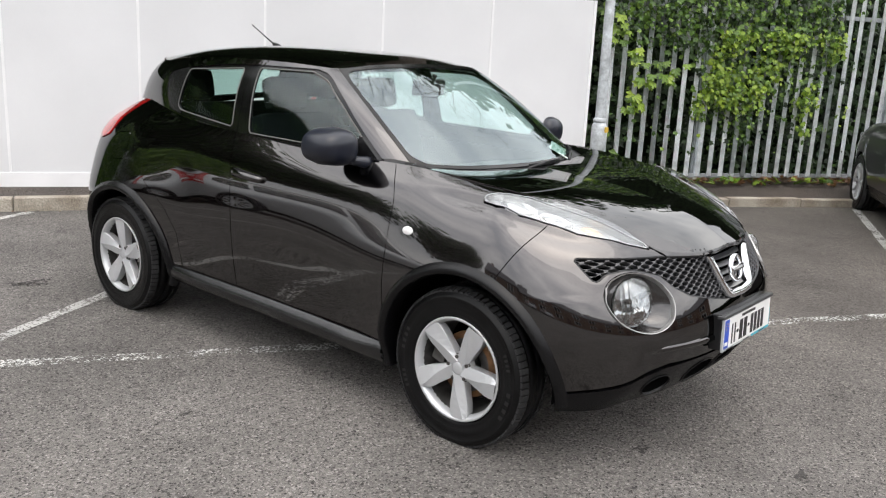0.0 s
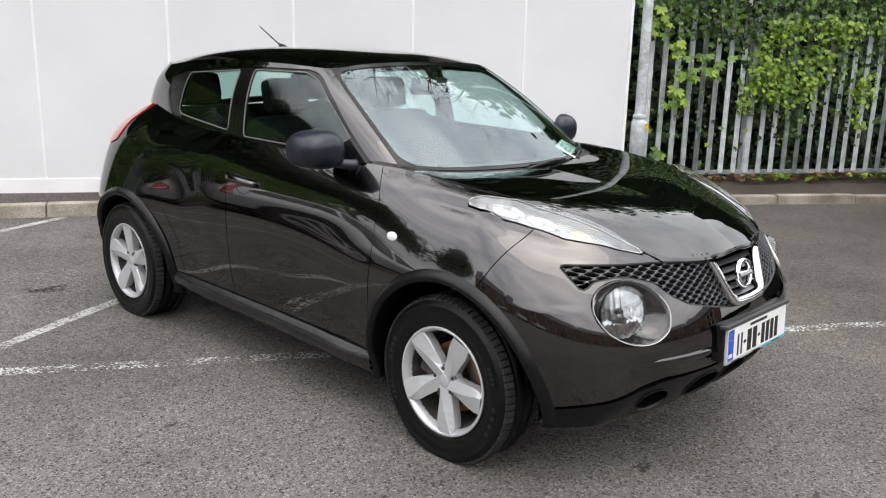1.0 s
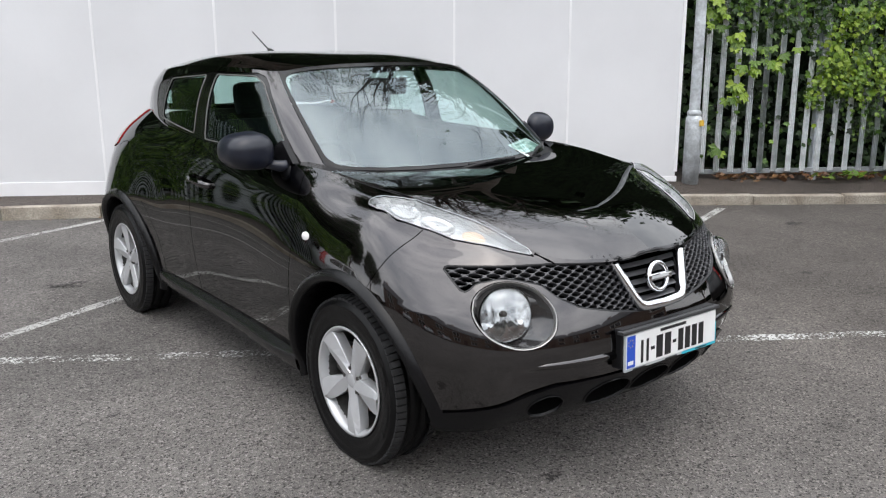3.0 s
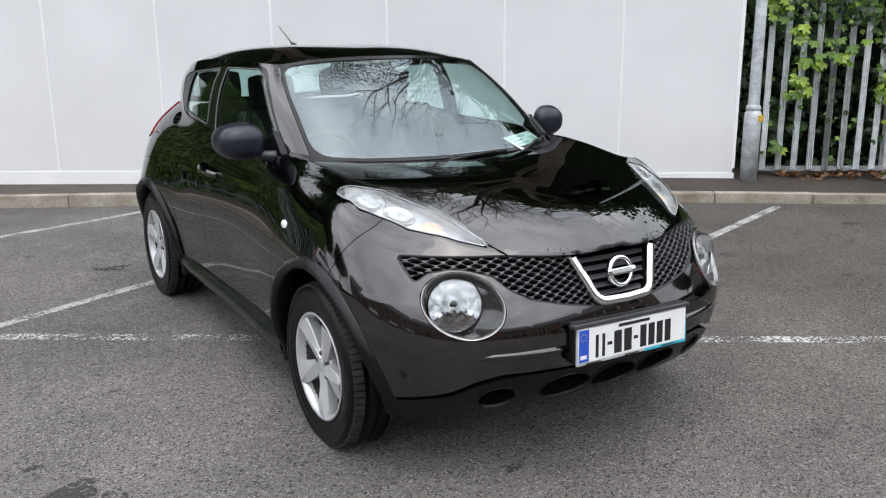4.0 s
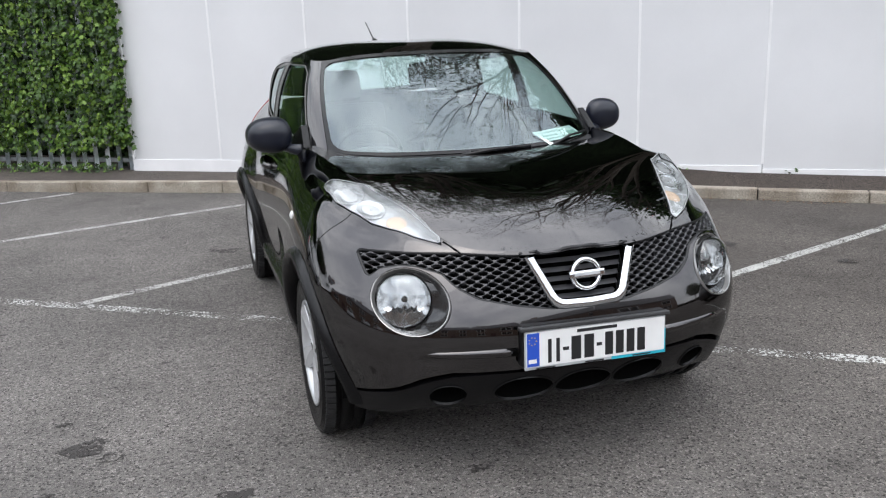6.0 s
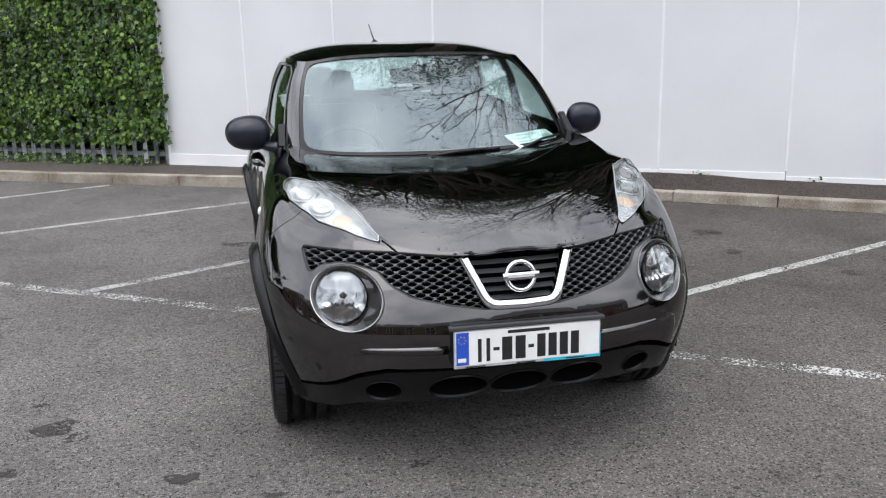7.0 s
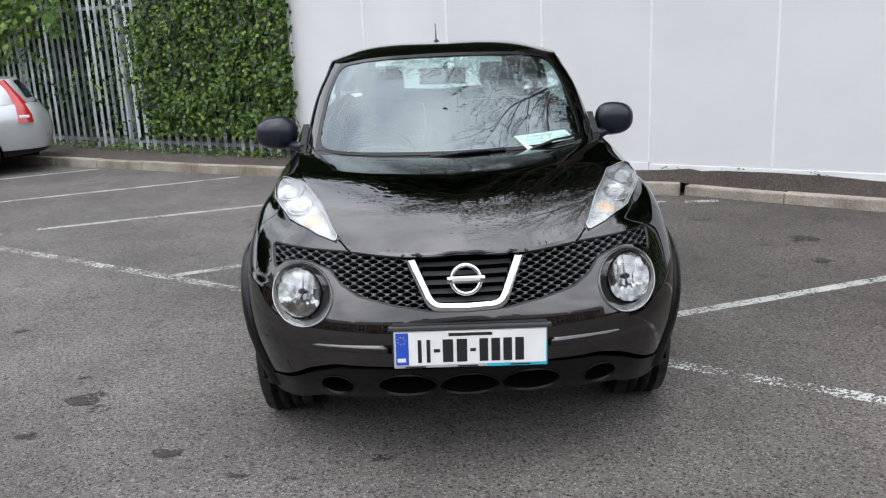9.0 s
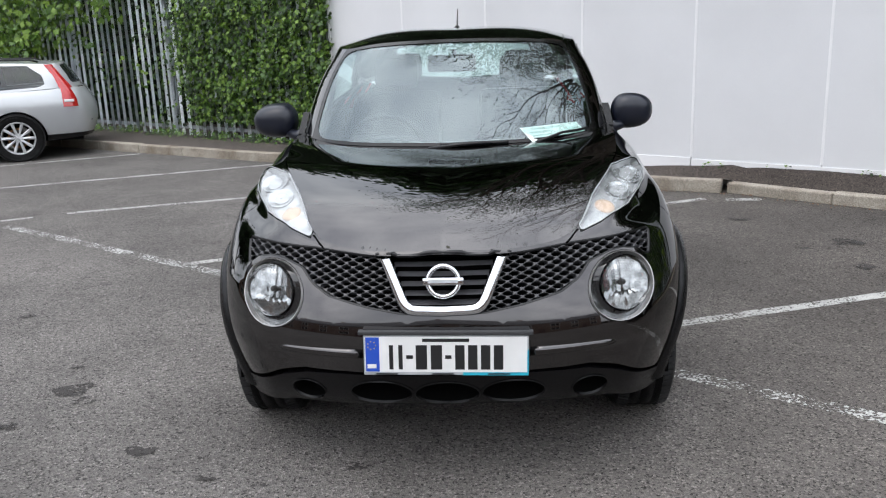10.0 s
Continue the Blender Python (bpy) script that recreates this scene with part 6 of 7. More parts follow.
# ---- greenery ----
def leaves(name, places, mat, label, category, lobes=5, kind="stuff"):
    """Many small leaves in one mesh. Each place: point, way it faces, size, turn."""
    shape = {5: [(0, 0, 0), (-.38, .12, .05), (-.52, .55, -.03), (-.2, .62, .03), (0, 1.0, -.06), (.2, .62, .03), (.52, .55, -.03), (.38, .12, .05)],
             4: [(0, 0, 0), (-.36, .45, .05), (0, 1.0, -.05), (.36, .45, .05)],
             7: [(0, 0, 0), (-.42, -.05, .04), (-.60, .38, -.04), (-.30, .40, .03), (-.32, .78, -.03), (0, .62, .03), (0, 1.05, -.08), (.02, .62, .03), (.32, .78, -.03), (.30, .40, .03), (.60, .38, -.04), (.42, -.05, .04)]}[lobes]
    base = np.array(shape, float)
    n = len(base)
    verts, faces = [], []
    for i, (p, way, size, turn) in enumerate(places):
        z = np.array(way, float)
        z /= np.linalg.norm(z) + 1e-9
        up = np.array([0, 0, 1.0]) if abs(z[2]) < 0.95 else np.array([1.0, 0, 0])
        x = np.cross(up, z)
        x /= np.linalg.norm(x)
        y = np.cross(z, x)
        c, s = math.cos(turn), math.sin(turn)
        x, y = c * x + s * y, c * y - s * x
        q = base * size
        verts.append(np.asarray(p) + q[:, :1] * x + q[:, 1:2] * y + q[:, 2:] * z)
        k = i * n
        faces += [(k, k + j + 1, k + j) for j in range(1, n - 1)]
    v = np.concatenate(verts)
    me = bpy.data.meshes.new(name)
    me.from_pydata(v.tolist(), [], faces)
    me.materials.append(mat)
    return tagged(new(name, me), label, category, kind=kind)


def spread(rng, count, a0, a1, z0, z1, b0, b1, size, density=None, face=-1.0, droop=0.35, relief=0.0):
    """Places for leaves over a stretch of the fence, facing the car park."""
    out = []
    tries = 0
    while len(out) < count and tries < count * 12:
        tries += 1
        a, z = rng.uniform(a0, a1), rng.uniform(z0, z1)
        if density and rng.random() > density(a, z):
            continue
        p = spot(a, rng.uniform(b0, b1) + relief * noise.noise(Vector((a * 4.2, z * 4.2, 1.7))), z)
        way = BACK * face + Vector((rng.gauss(0, .45), rng.gauss(0, .45), rng.gauss(droop, .4)))
        out.append((p, way, size * rng.uniform(0.6, 1.35), math.pi + rng.gauss(0, 0.9)))
    return out


def lumps(seed, scale=1.2, low=0.0):
    def f(a, z):
        return max(0.0, min(1.0, 0.5 + 1.5 * (noise.noise(Vector((a * scale + seed, z * scale, seed))) - low)))
    return f


rng = random.Random(11)
FB, FL = FENCE_BACK, FENCE_BACK_LEFT
L = WALL_LEN


# dense ivy beside the wall's first corner
def ivy_left(a, z):
    edge_a = -2.92 + 0.25 * noise.noise(Vector((z * 2.0, 3.1, 0))) + 0.12 * math.sin(z * 3)
    bottom = 0.40 + 0.10 * noise.noise(Vector((a * 2.2, 7.7, 0)))
    return 1.0 if a > edge_a and z > bottom else 0.03 * (a > -3.6)


leaves("ivy", spread(rng, 13500, -3.6, 0.06, 0.2, 3.3, FL - 0.24, FL + 0.07, 0.057, ivy_left, relief=0.16), M_IVY, "dense dark green ivy covering a fence", "ivy")
leaves("ivy_shoots", spread(rng, 1700, -3.4, 0.06, 0.35, 3.2, FL - 0.26, FL - 0.15, 0.048, lambda a, z: ivy_left(a, z) * lumps(2.2, 1.6, 0.18)(a, z)), M_IVY_YOUNG, "bright young ivy shoots on the hedge", "ivy")
# thin growth through the open stretch of fence
leaves("ivy_sparse", spread(rng, 1500, -8.5, -2.9, 0.15, 2.6, FL - 0.08, FL + 0.25, 0.062, lumps(5.0, 1.3, 0.12)), M_IVY, "sparse ivy through the fence", "ivy")
leaves("overhanging_leaves", spread(rng, 4200, -10.5, -4.3, 0.9, 3.2, FL - 0.65, FL + 0.1, 0.105, lambda a, z: max(0, min(1, (z - 1.12 - 0.42 * (a + 6.3)) * 1.6 + 0.9 * noise.noise(Vector((a * 1.9, z * 1.9, 4)))))), M_IVY_YOUNG, "bright green leaves hanging over the fence", "leaves", 7)
# growth on the other stretch of fence


def ivy_right(a, z):
    d = a - L
    n = noise.noise(Vector((d * 1.6, z * 1.6, 2)))
    if d > 3.35 + 0.5 * n:
        return 0.02 + (0.12 if z > 2.25 else 0)
    if d < 1.5 + 0.3 * n:
        return 0.9 if z > 1.85 + 0.6 * n else 0.05
    return 1.0 if z > 0.95 + 0.75 * n else 0.03


leaves("ivy_on_fence", spread(rng, 3000, L + 0.25, L + 5.2, 0.3, 3.0, FB - 0.16, FB + 0.10, 0.057, lambda a, z: ivy_right(a, z) * (0.35 + lumps(9.1, 1.5)(a, z))), M_IVY, "ivy growing over a palisade fence", "ivy")
leaves("ivy_on_fence_shoots", spread(rng, 1250, L + 1.4, L + 3.7, 0.75, 2.6, FB - 0.24, FB - 0.08, 0.060, lambda a, z: ivy_right(a, z) * lumps(3.3, 2.1, 0.10)(a, z) * (z < 2.0)), M_IVY_LIGHT, "bright young ivy leaves on the fence", "ivy")
leaves("ivy_top", spread(rng, 2300, L + 0.15, L + 3.5, 1.65, 2.9, FB - 0.15, FB + 0.02, 0.064, lambda a, z: max(0.0, min(1.0, (z - 1.72) * 3 + 1.2 * noise.noise(Vector((a * 1.8, z * 1.8, 6)))))), M_IVY, "dark ivy hanging over the top of the fence", "ivy")
maple = []
for ca, cz, n in ((0.62, 1.62, 10), (0.78, 1.36, 9), (0.66, 1.10, 11), (0.98, 1.50, 8), (0.52, 0.55, 3), (1.16, 1.42, 6), (0.35, 1.9, 8)):
    for _ in range(n):
        p = spot(L + ca + rng.gauss(0, .07), FB - 0.10 - rng.uniform(0, .10), cz + rng.gauss(0, .07))
        maple.append((p, -BACK + Vector((rng.gauss(0, .35), rng.gauss(0, .35), 0.5)), rng.uniform(.09, .15), math.pi + rng.gauss(0, .5)))
leaves("maple_leaves", maple, M_IVY_LIGHT, "large bright maple leaves pushing through the fence", "leaves", 7)
# growth behind both fences, its leaves coloured darker for the shade there
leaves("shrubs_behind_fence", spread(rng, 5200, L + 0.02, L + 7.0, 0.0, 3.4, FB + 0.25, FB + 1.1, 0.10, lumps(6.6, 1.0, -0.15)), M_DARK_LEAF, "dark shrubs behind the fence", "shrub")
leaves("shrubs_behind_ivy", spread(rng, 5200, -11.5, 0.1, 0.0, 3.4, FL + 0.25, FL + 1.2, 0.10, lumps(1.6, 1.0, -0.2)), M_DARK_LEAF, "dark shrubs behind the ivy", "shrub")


# a near-black bumpy sheet added behind, so that no daylight shows through
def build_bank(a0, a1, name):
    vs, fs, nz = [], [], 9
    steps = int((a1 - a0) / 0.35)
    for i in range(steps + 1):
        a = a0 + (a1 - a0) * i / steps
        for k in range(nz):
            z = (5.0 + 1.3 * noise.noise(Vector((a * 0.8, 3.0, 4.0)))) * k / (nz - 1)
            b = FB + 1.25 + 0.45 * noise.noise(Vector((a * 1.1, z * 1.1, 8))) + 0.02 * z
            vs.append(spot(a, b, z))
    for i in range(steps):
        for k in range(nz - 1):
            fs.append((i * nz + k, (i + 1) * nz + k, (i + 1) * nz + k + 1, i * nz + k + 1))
    tagged(mesh_object(name, vs, fs, M_BANK, smooth=True), "near-black backing sheet standing for the shade in dense undergrowth", "undergrowth", kind="stuff")


# nearly black: the deep shade of undergrowth is put into the colour
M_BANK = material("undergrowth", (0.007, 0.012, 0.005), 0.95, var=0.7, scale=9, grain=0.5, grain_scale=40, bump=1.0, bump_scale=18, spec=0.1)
build_bank(L - 0.6, L + 9, "dark_backing_bank")
# unseen behind the wall, added to darken what the bonnet reflects
build_bank(0.0, L, "dark_backing_bank")
build_bank(-15, 0.5, "dark_backing_bank")

# weeds and fallen leaves along the foot
leaves("weeds", spread(rng, 1900, -9.5, -0.2, 0.10, 0.22, FL - 0.30, FL - 0.02, 0.045, lambda a, z: lumps(4.1, 1.8, -0.05)(a, z), droop=1.2), M_IVY, "low weeds along the fence's foot", "weed", 4)
weed_wall = []
for a in (4.9, 5.05, 5.6, 6.3, 6.36, 3.6, 7.4):
    for _ in range(5):
        weed_wall.append((spot(a + rng.gauss(0, .05), -0.035 - rng.uniform(0, .03), 0.108 + hump(a) + rng.uniform(0, .03)), Vector((rng.gauss(0, .6), rng.gauss(0, .6), 1)), rng.uniform(.025, .05), rng.uniform(0, 6)))
leaves("wall_weeds", weed_wall, M_IVY, "tiny weeds at the wall's foot", "weed", 4)
dry = []
for _ in range(520):
    a = L + rng.uniform(0.5, 5.5)
    dry.append((spot(a, FB - abs(rng.gauss(0, .13)) + 0.06, 0.145 + rng.uniform(0, .05)), Vector((rng.gauss(0, .5), rng.gauss(0, .5), 1)), rng.uniform(.035, .09), rng.uniform(0, 6.3)))
leaves("fallen_leaves", dry, M_DRY, "dry brown fallen leaves along the fence", "leaves", 5)
litter = []
for _ in range(420):
    a = rng.choice((rng.uniform(4.6, 7.8), rng.uniform(-6.5, 9.0)))
    p = spot(a, -kerb_front(a) - abs(rng.gauss(0, .05)) - 0.012, 0.006)
    litter.append((p, Vector((rng.gauss(0, .4), rng.gauss(0, .4), 1)), rng.uniform(.008, .026), rng.uniform(0, 6.3)))
leaves("kerb_litter", litter, M_DRY, "small brown litter along the kerb's foot", "litter", 4)
fresh = []
for _ in range(40):
    a = L + rng.uniform(1.6, 3.8)
    fresh.append((spot(a, FB - 0.18 - abs(rng.gauss(0, .05)), 0.16 + rng.uniform(0, .05)), Vector((rng.gauss(0, .4), rng.gauss(0, .4), .8)), rng.uniform(.06, .12), rng.uniform(0, 6.3)))
leaves("ground_leaves", fresh, M_IVY_LIGHT, "bright leaves on the pavement's edge", "leaves", 7)


# trees: seen in the car's paint and glass
def limb(bm, rng, p, d, length, r, depth, tips, spread_angle=0.6, up=0.12):
    n = 5
    pts, rad = [p.copy()], [r]
    for k in range(n):
        d = (d + Vector((rng.gauss(0, .13), rng.gauss(0, .13), rng.gauss(up * .5, .10)))).normalized()
        p = p + d * length / n
        pts.append(p.copy())
        rad.append(r * (1 - 0.55 * (k + 1) / n))
    tube(bm, pts, rad, 7 if r > .03 else 4, caps=False)
    if depth == 0:
        tips.append(pts[-1])
        tips.append(pts[-3])
        return
    for k in range(rng.choice((2, 3, 3))):
        i = rng.randint(2, n)
        side = d.orthogonal().normalized()
        side.rotate(Matrix.Rotation(rng.uniform(0, 6.3), 3, d))
        limb(bm, rng, pts[i], (d + side * rng.uniform(spread_angle * .6, spread_angle * 1.5)).normalized(), length * rng.uniform(.55, .8), rad[i] * .72, depth - 1, tips, spread_angle, up)
    limb(bm, rng, pts[-1], d, length * .72, rad[-1], depth - 1, tips, spread_angle, up)


def build_tree(name, label, at, height, seed, depth, leaf, n_leaves, mat, clump=0.9, lean=(0, 0), trunk_share=0.35, thick=1.0):
    rng = random.Random(seed)
    tree = thing(name, label, "tree", Matrix.Translation(at))
    bm = bmesh.new()
    tips = []
    d = Vector((lean[0], lean[1], 1)).normalized()
    base = [Vector((0, 0, -0.1)), Vector((0, 0, height * .05)), d * height * trunk_share]
    tube(bm, base, [height * .028, height * .021, height * .016], 10, caps=False)
    for _ in range(5):
        way = (d + Vector((rng.gauss(0, .6), rng.gauss(0, .6), rng.uniform(0, .5)))).normalized()
        limb(bm, rng, base[2].lerp(base[1], rng.uniform(0, .35)), way, height * .24, height * .011 * thick, depth, tips)
    part("trunk", bm, M_BARK, tree, smooth=True)
    if n_leaves:
        places = []
        for _ in range(n_leaves):
            t = rng.choice(tips)
            p = t + Vector((rng.gauss(0, clump), rng.gauss(0, clump), rng.gauss(0, clump * .8)))
            places.append((p, Vector((rng.gauss(0, 1), rng.gauss(0, 1), rng.gauss(.5, 1))), leaf * rng.uniform(.6, 1.4), rng.uniform(0, 6.3)))
        ob = leaves("crown", places, mat, "", "", 4, "")
        ob.parent = tree
    return tree


oak = build_tree("broadleaf_tree", "leafy broadleaf tree standing behind the wall", spot(-1.2, 6.4), 11.6, 3, 3, .36, 30000, M_DARK_LEAF, .7)
for a, b, turn in ((3.6, 6.8, 2.1), (8.6, 7.0, 4.0), (-6.5, 6.6, 5.2), (13.5, 6.6, 0.7), (-12.0, 6.8, 3.3), (-17.5, 6.2, 1.1)):
    copy_thing(oak, Matrix.Translation(spot(a, b)) @ Matrix.Rotation(turn, 4, "Z") @ Matrix.Scale(0.78 if a < -15 else 1.06 if a < -5 else 0.97 if a < 8 else 0.95 if a < 12 else 0.74, 4))
build_tree("bare_tree", "tree with bare spreading twigs behind the wall", spot(6.6, 1.9), 10.0, 21, 5, .055, 900, M_IVY, .18, (-.27, -.40), .42, 0.85)
build_tree("leafy_tree", "slender tree with thin leafy branches behind the wall", spot(3.0, 2.3), 10.4, 5, 4, .055, 15000, M_DARK_LEAF, .22, (-.08, -.28), .40, 0.9)
# trees farther off round the car park
for x, y, turn in ((24, -12, 0.9), (26, -2, 2.6), (-14.5, 17.5, 1.9), (-19.5, 14.0, 4.4)):
    copy_thing(oak, Matrix.Translation((x, y, 0)) @ Matrix.Rotation(turn, 4, "Z") @ Matrix.Scale(0.7, 4))


def build_reflection_hedge():
    """A long uneven dark ring behind the camera, added unseen to shape the reflections."""
    vs, fs, nz, steps = [], [], 7, 150
    for i in range(steps + 1):
        t = radians(118 + 305 * i / steps)
        for k in range(nz):
            top = 1.5 + 0.7 * noise.noise(Vector((i * 0.13, 2.0, 5.0))) + 0.4 * noise.noise(Vector((i * 0.6, 1.0, 3.0)))
            z = top * k / (nz - 1)
            r = 29 + 0.9 * noise.noise(Vector((i * 0.5, z, 8.0))) + 0.12 * z
            vs.append((r * math.cos(t), r * math.sin(t), z))
    for i in range(steps):
        for k in range(nz - 1):
            fs.append((i * nz + k, (i + 1) * nz + k, (i + 1) * nz + k + 1, i * nz + k + 1))
    tagged(mesh_object("hedge", vs, fs, M_BANK, smooth=True), "added dark hedge-like ring, out of view, for reflections", "hedge", kind="stuff")


build_reflection_hedge()


# the row of houses across the car park, out of view; darkens the paint's reflections
M_BRICK = material("weathered_brick", (0.16, 0.105, 0.08), 0.9, var=0.25, scale=3, grain=0.25, grain_scale=14)
M_SLATE = material("roof_slate", (0.060, 0.062, 0.068), 0.7, var=0.2, scale=2, grain=0.25, grain_scale=9)
M_FRAME = material("white_window_frame", (0.62, 0.62, 0.60), 0.5, var=0.05, scale=4)
M_DARK_PANE = material("house_window_glass", (0.012, 0.014, 0.016), 0.05, spec=0.6)
M_DOOR = material("painted_house_door", (0.05, 0.012, 0.012), 0.35, var=0.1, scale=5)


def build_house(at, turn):
    """Two storeys, a gable roof, four windows and a door, front towards local -y."""
    house = thing("house", "two-storey brick terrace house with a slate roof", "house", Matrix.Translation(at) @ Matrix.Rotation(turn, 4, "Z"), group="houses across the car park", kind="")
    bm = bmesh.new()
    box(bm, -4.4, 4.4, 0.0, 7.0, 0.0, 5.1)
    part("wall", bm, M_BRICK, house)
    bm = bmesh.new()
    ends = [[bm.verts.new((x, y, z)) for y, z in ((-0.35, 4.95), (-0.35, 5.10), (3.5, 7.6), (7.35, 5.10), (7.35, 4.95))] for x in (-4.5, 4.5)]
    for k in range(5):
        bm.faces.new((ends[0][k], ends[0][(k + 1) % 5], ends[1][(k + 1) % 5], ends[1][k]))
    for e in ends:
        bm.faces.new(e)
    bmesh.ops.recalc_face_normals(bm, faces=bm.faces)
    roof = part("roof", bm, M_SLATE, house, "slate roof")
    bm = bmesh.new()
    box(bm, 2.7, 3.4, 3.2, 3.8, 6.6, 8.0, 0.02)
    part("chimney", bm, M_BRICK, roof, "brick chimney")
    for x, z in ((-2.3, 1.0), (-2.3, 3.2), (2.3, 1.0), (2.3, 3.2)):
        bm = bmesh.new()
        box(bm, x - 0.85, x + 0.85, -0.06, 0.02, z, z + 1.35)
        window = part("window", bm, M_FRAME, house, "white-framed window")
        for dx in (-0.40, 0.40):
            bm = bmesh.new()
            box(bm, x + dx - 0.34, x + dx + 0.34, -0.075, -0.055, z + 0.08, z + 1.27)
            part("pane", bm, M_DARK_PANE, window)
    bm = bmesh.new()
    box(bm, -0.48, 0.48, -0.05, 0.02, 0.0, 2.1, 0.01)
    part("door", bm, M_DOOR, house, "dark red front door")
    return house


house_one = None
for k in range(8):
    turn = radians(-50 - 20.6 * k)
    at = Vector((24.0 * math.cos(turn), 24.0 * math.sin(turn), 0.0))
    if house_one is None:
        house_one = build_house(at, turn - radians(90))
    else:
        copy_thing(house_one, Matrix.Translation(at) @ Matrix.Rotation(turn - radians(90), 4, "Z"))


# ---- other parked cars ----
def estate_car(name, label, m, paint, wheel_spokes, slim, tall=0.90):
    """A parked estate car, nose towards -y, front axle at y = 0."""
    other = thing(name, label, "car", m, "other parked cars")
    W = 2.64
    low = [
        line(0, (0, -.80, .24), (.45, -.76, .24), (.72, -.55, .24), (.80, -.30, .24), (.82, .4, .22), (.82, 1.3, .22), (.82, 2.2, .22), (.82, W, .24), (.80, 3.2, .26), (.70, 3.48, .28), (0, 3.58, .29)),
        line(0, (0, -.88, .50), (.45, -.84, .50), (.76, -.60, .50), (.86, -.30, .50), (.875, .4, .50), (.875, 1.3, .50), (.875, 2.2, .50), (.88, W, .52), (.85, 3.2, .54), (.74, 3.56, .56), (0, 3.66, .58)),
        line(0, (0, -.86, .64), (.45, -.82, .65), (.76, -.58, .67), (.86, -.28, .70), (.875, .4, .72), (.88, 1.3, .74), (.88, 2.2, .76), (.88, W, .77), (.85, 3.2, .78), (.74, 3.54, .78), (0, 3.64, .78)),
        line(0, (0, -.78, .72), (.40, -.72, .74), (.68, -.48, .79), (.78, -.20, .84), (.80, .45, .90), (.81, 1.3, .93), (.815, 2.2, .95), (.81, W, .97), (.78, 3.2, .99), (.68, 3.46, 1.0), (0, 3.54, 1.0)),
    ]
    sunk = lambda z: z if z < .5 else .5 + (z - .5) * tall
    low = [[(x, y, sunk(z)) for x, y, z in l] for l in low]
    tu = np.concatenate([[0], np.cumsum(np.linalg.norm(np.diff(np.array(low[1]), axis=0), axis=1))])
    us = np.linspace(0, tu[-1], 120)
    skin = loft(low, us, np.linspace(0, .62, 24), tu, [0, .26, .42, .62])
    for y in (0.0, W):
        skin = clip(skin, lambda d, y=y: np.where(d[:, X] > .45, np.hypot(d[:, Y] - y, d[:, Z] - .31) - .365, 1.0))
    skirt_z = lambda d: d[:, Z] - .335
    seam = lambda d: np.min([np.abs(d[:, Y] - y0) - .003 for y0 in (.42, 1.42, 2.45)], axis=0) + np.where(d[:, X] > .5, 0, 1)
    both("body", clip(clip(skin, lambda d: skirt_z(d) - .002), seam), paint, other)
    both("lower_trim", clip(skin, lambda d: -skirt_z(d) - .002), M_PLASTIC, other, "dark lower trim")
    foot = [(0, .42, .93), (.45, .50, .93), (.70, .62, .93), (.79, .95, .93), (.80, 1.4, .945), (.805, 2.2, .96), (.795, 2.8, .985), (.76, 3.2, 1.0), (.62, 3.42, 1.01), (0, 3.50, 1.01)]
    top = [(0, 1.12, 1.41), (.36, 1.15, 1.40), (.50, 1.20, 1.385), (.565, 1.32, 1.39), (.58, 1.6, 1.405), (.585, 2.2, 1.40), (.58, 2.75, 1.385), (.56, 3.12, 1.36), (.46, 3.25, 1.37), (0, 3.31, 1.39)]
    foot, top = [[(x, y, sunk(z)) for x, y, z in l] for l in (foot, top)]
    gu = np.concatenate([[0], np.cumsum(np.linalg.norm(np.diff(np.array(foot), axis=0), axis=1))])
    house = loft([foot, bulged(foot, top, .5, .02), top], np.linspace(0, gu[-1], 90), np.linspace(0, 1, 14), gu, [0, .5, 1])
    screen_f = lambda d: np.min([gu[2] - .02 - d[:, U], d[:, V] - .04, .95 - d[:, V]], axis=0)
    dl = poly([(y, sunk(z)) for y, z in ((.95, .975), (1.42, 1.36), (2.25, 1.365), (2.86, 1.345), (3.03, 1.20), (3.06, 1.07), (2.98, 1.03), (2.2, .995), (1.5, .98))], Y, Z)
    cols = lambda d: np.minimum(np.abs(d[:, Y] - 1.72) - .03, np.abs(d[:, Y] - 2.42) - .028)
    flank_u = lambda d: (d[:, U] > gu[2] + .03) & (d[:, U] < gu[8] - .05)
    pane = lambda d: np.where(flank_u(d), np.minimum(dl(d), cols(d)), -1.0)
    rear = lambda d: np.min([d[:, U] - gu[8] + .02, d[:, V] - .16, .92 - d[:, V]], axis=0)
    allg = lambda d: np.max([screen_f(d), pane(d), rear(d)], axis=0)
    both("upper_body", clip(house, lambda d: -allg(d)), paint, other)
    for nm, f in (("windscreen", screen_f), ("side_panes", pane), ("rear_window", rear)):
        s2 = clip(shift(house, -.006), f)
        if nm == "side_panes":
            for k, (lo_y, hi_y) in enumerate(((.5, 1.72), (1.72, 2.42), (2.42, 3.3))):
                pair("side_pane", clip(s2, lambda d, a=lo_y, b=hi_y: np.minimum(d[:, Y] - a, b - d[:, Y])), M_DARK_GLASS, other, flange=0)
        else:
            both(nm, s2, M_DARK_GLASS, other, flange=0)
    lid = patch([tuple(p) for p in low[3][:4]], [(0, .44, sunk(.93)), (.45, .52, sunk(.93)), (.70, .58, sunk(.93)), low[3][4]], [low[3][0], (0, -.3, sunk(.86)), (0, .44, sunk(.93))], [low[3][3], (.80, .1, sunk(.875)), low[3][4]], 14, 14)
    both("bonnet", lid, paint, other)
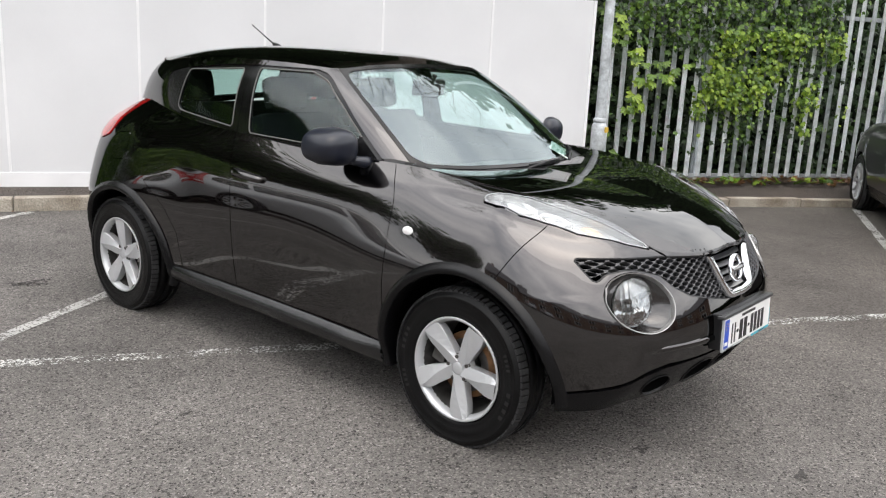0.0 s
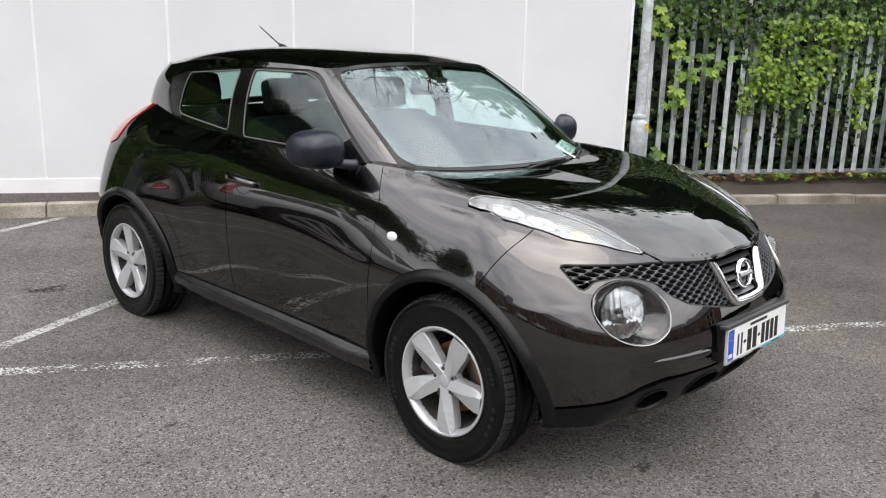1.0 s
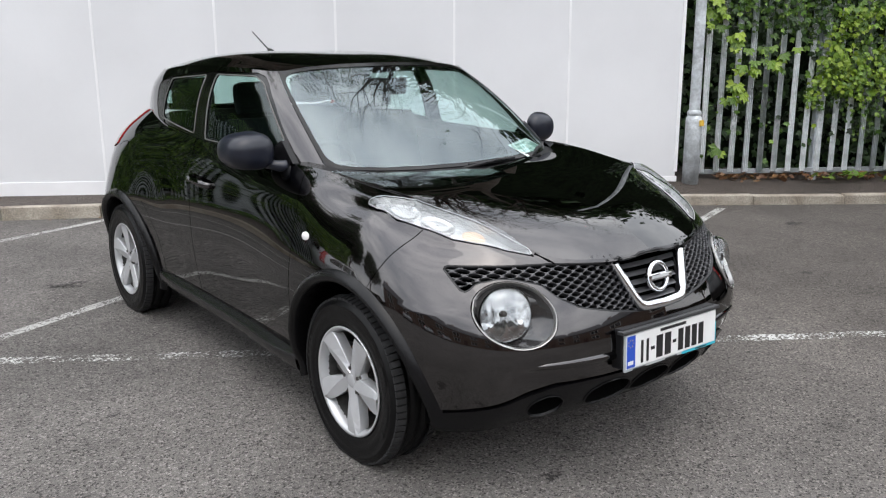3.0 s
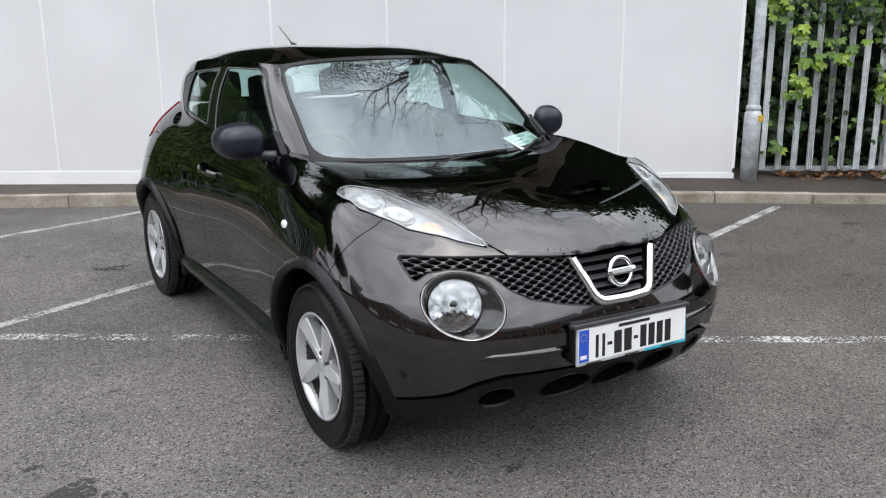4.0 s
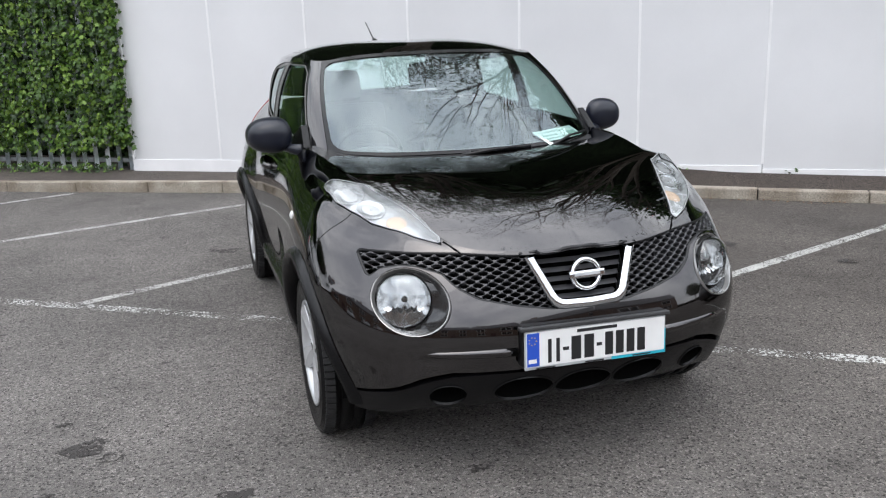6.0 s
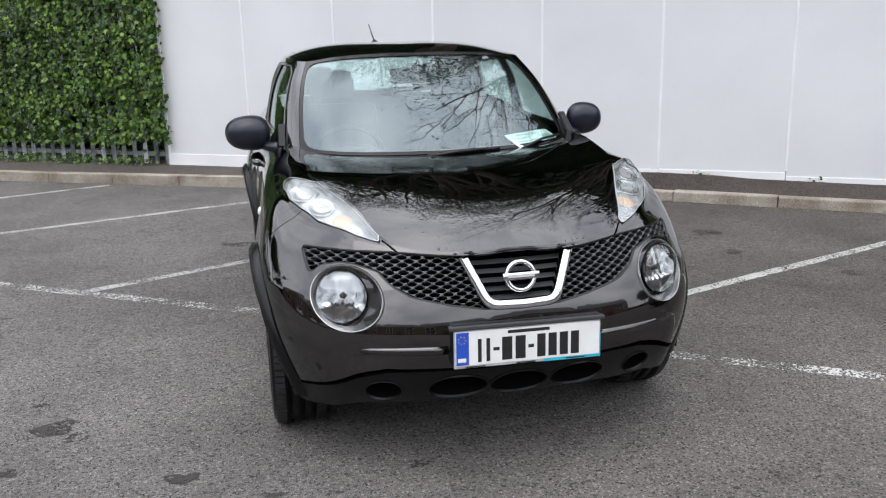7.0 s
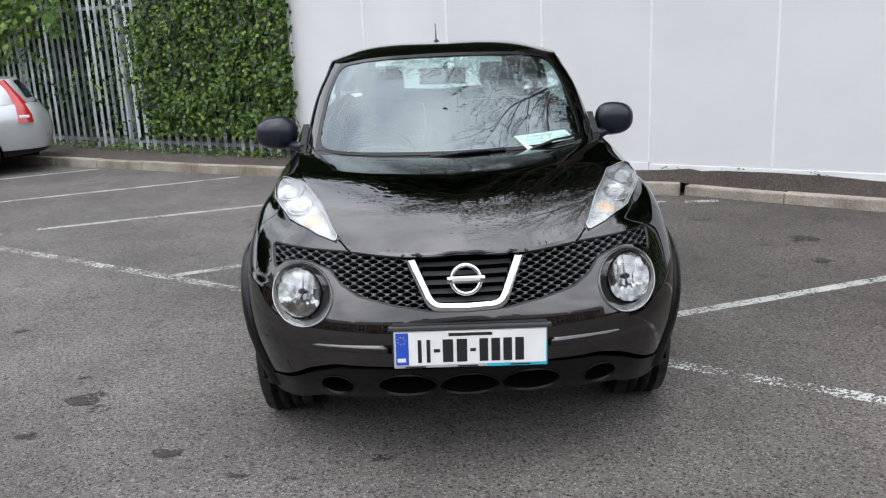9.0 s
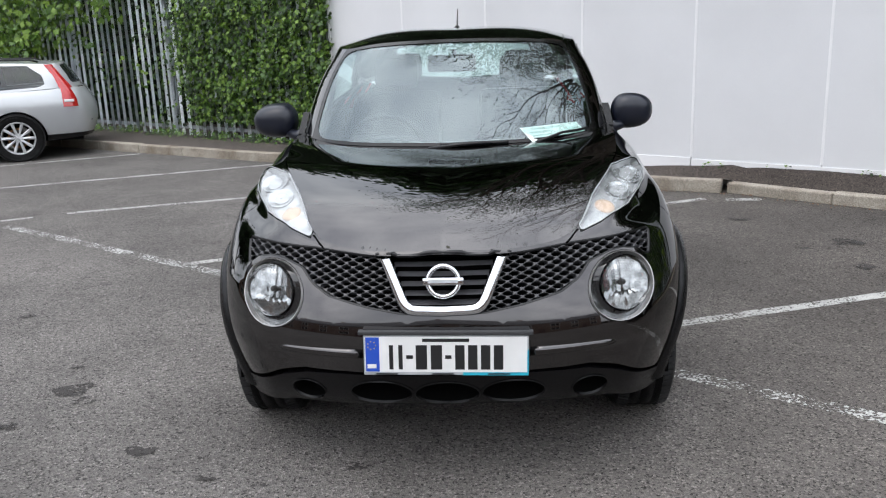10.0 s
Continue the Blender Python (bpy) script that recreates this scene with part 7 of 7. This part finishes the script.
    top_line = read_line(gu, top, 3, 8, 14)
    both("roof", patch(read_line(gu, top, 0, 3, 8), [top[9], (.25, 3.29, sunk(1.385)), top[8]], [top[0], (0, 1.6, sunk(1.45)), (0, 2.4, sunk(1.45)), top[9]], top_line, 14, 20), paint, other)
    # belt filler between body and glass
    both("shoulder", bars_between([low[3][k] for k in (4, 5, 6, 7, 8, 9, 10)], [(x, y, sunk(z)) for x, y, z in ((.72, .66, .93), (.80, 1.4, .945), (.805, 2.2, .96), (.797, 2.7, .98), (.76, 3.2, 1.0), (.62, 3.42, 1.01), (0, 3.50, 1.01))], 3), paint, other, flange=0)
    # roof rails and upright tail lamps
    for s in (1, -1):
        bm = bmesh.new()
        tube(bm, [(s * .545, 1.45, sunk(1.417)), (s * .55, 1.55, sunk(1.447)), (s * .55, 2.2, sunk(1.449)), (s * .545, 2.9, sunk(1.431)), (s * .54, 3.0, sunk(1.394))], .013, 8)
        part("roof_rail", bm, M_SATIN, other, "dark roof rail", smooth=True)
        bm = bmesh.new()
        pts = [(x, y, sunk(z)) for x, y, z in ((.576, 3.12, 1.355), (.632, 3.20, 1.233), (.70, 3.28, 1.089), (.772, 3.345, .956), (.822, 3.385, .833), (.835, 3.395, .722))]
        wid = [.05, .06, .075, .10, .13, .14]
        rows = []
        for (x, y, z), w in zip(pts, wid):
            rows.append([bm.verts.new((s * (x + .018), y - w, z)), bm.verts.new((s * (x + .03), y - w * .4, z)), bm.verts.new((s * (x + .008), y + .035, z)), bm.verts.new((s * (x - .10), y + .075, z))])
        for a, b in zip(rows, rows[1:]):
            for i in range(3):
                q = (a[i], a[i + 1], b[i + 1], b[i])
                bm.faces.new(q if s > 0 else q[::-1])
        lamp = part("tail_lamp", bm, M_RED, other, "tall red tail lamp", smooth=True, angle=60)
        bm = bmesh.new()
        box(bm, .835, .862, 3.27, 3.40, sunk(.794), sunk(.833), .006)
        bmesh.ops.transform(bm, matrix=Matrix.Diagonal((s, 1, 1, 1)), verts=bm.verts)
        part("reversing_lamp", bm, M_WHITE, lamp, "white reversing lamp")
        bm = bmesh.new()
        box(bm, .80, .90, .80, .90, sunk(1.0), sunk(1.11), .03)
        bmesh.ops.transform(bm, matrix=Matrix.Diagonal((s, 1, 1, 1)), verts=bm.verts)
        part("door_mirror", bm, paint, other, smooth=True)
        bm = bmesh.new()
        box(bm, .50, .76, -.74, -.50, sunk(.633), sunk(.767), .04)
        bmesh.ops.transform(bm, matrix=Matrix.Diagonal((s, 1, 1, 1)), verts=bm.verts)
        part("headlamp", bm, M_LAMP_WHITE, other, "clear headlamp", smooth=True)
        for y in (0.0, W):
            bm = bmesh.new()
            ring = [[bm.verts.new((s * x, y + .372 * math.cos(t), .31 + .372 * math.sin(t))) for t in np.radians(np.linspace(-4, 184, 26))] for x in (.5, .86)]
            for i in range(25):
                bm.faces.new((ring[0][i], ring[0][i + 1], ring[1][i + 1], ring[1][i]))
            bm.faces.new(ring[0])
            part("wheel_arch_liner", bm, M_INNER, other, "dark wheel arch liner")
            build_wheel(s * .862, y, other, 20, wheel_spokes, slim)
    bm = bmesh.new()
    box(bm, -.70, .70, -.7, 3.45, .24, .32)
    part("underbody", bm, M_INNER, other, "dark underbody")
    bm = bmesh.new()
    for z in (.50, .60):
        tube(bm, [(-.70, 3.585, z), (-.4, 3.655, z), (.4, 3.655, z), (.70, 3.585, z)], .012, 8)
    part("bumper_strip", bm, M_PLASTIC, other, "dark bumper strip", smooth=True)
    return other


M_SILVER = material("silver_paint", (0.50, 0.515, 0.53), 0.34, 0.45, coat=1.0, var=0.04, scale=3, grain=0.05, grain_scale=900)
M_BLACK_PAINT = material("black_paint", (0.006, 0.006, 0.007), 0.3, 0.0, coat=1.0, var=0.1, scale=3)
M_DARK_GLASS = glass("dark_car_glass", (0.30, 0.36, 0.36), 0.06)
def parked(contact, degrees, local, scale):
    """A pose by the place where one wheel stands."""
    return Matrix.Translation((*contact, 0)) @ Matrix.Rotation(radians(degrees), 4, "Z") @ Matrix.Scale(scale, 4) @ Matrix.Translation((-local[0], -local[1], 0))


silver = estate_car("silver_estate_car", "silver estate car with tall red tail lamps parked by the kerb", parked((-6.17, 7.74), -65.0, (.86, 2.64), 1.0), M_SILVER, 10, .42)
estate_car("black_car", "glossy black car parked by the kerb", parked((7.34, .43), 116, (.86, 0), 1.0), M_BLACK_PAINT, 10, .42, 1.35)
# more cars across the car park, which show in the paint
for x, y, turn in ((-17.5, -1.0, 80), (-18.0, -4.2, 84), (-16.0, 2.4, 76)):
    copy_thing(silver, parked((x, y), turn + 180, (0, 1.3), 0.92))
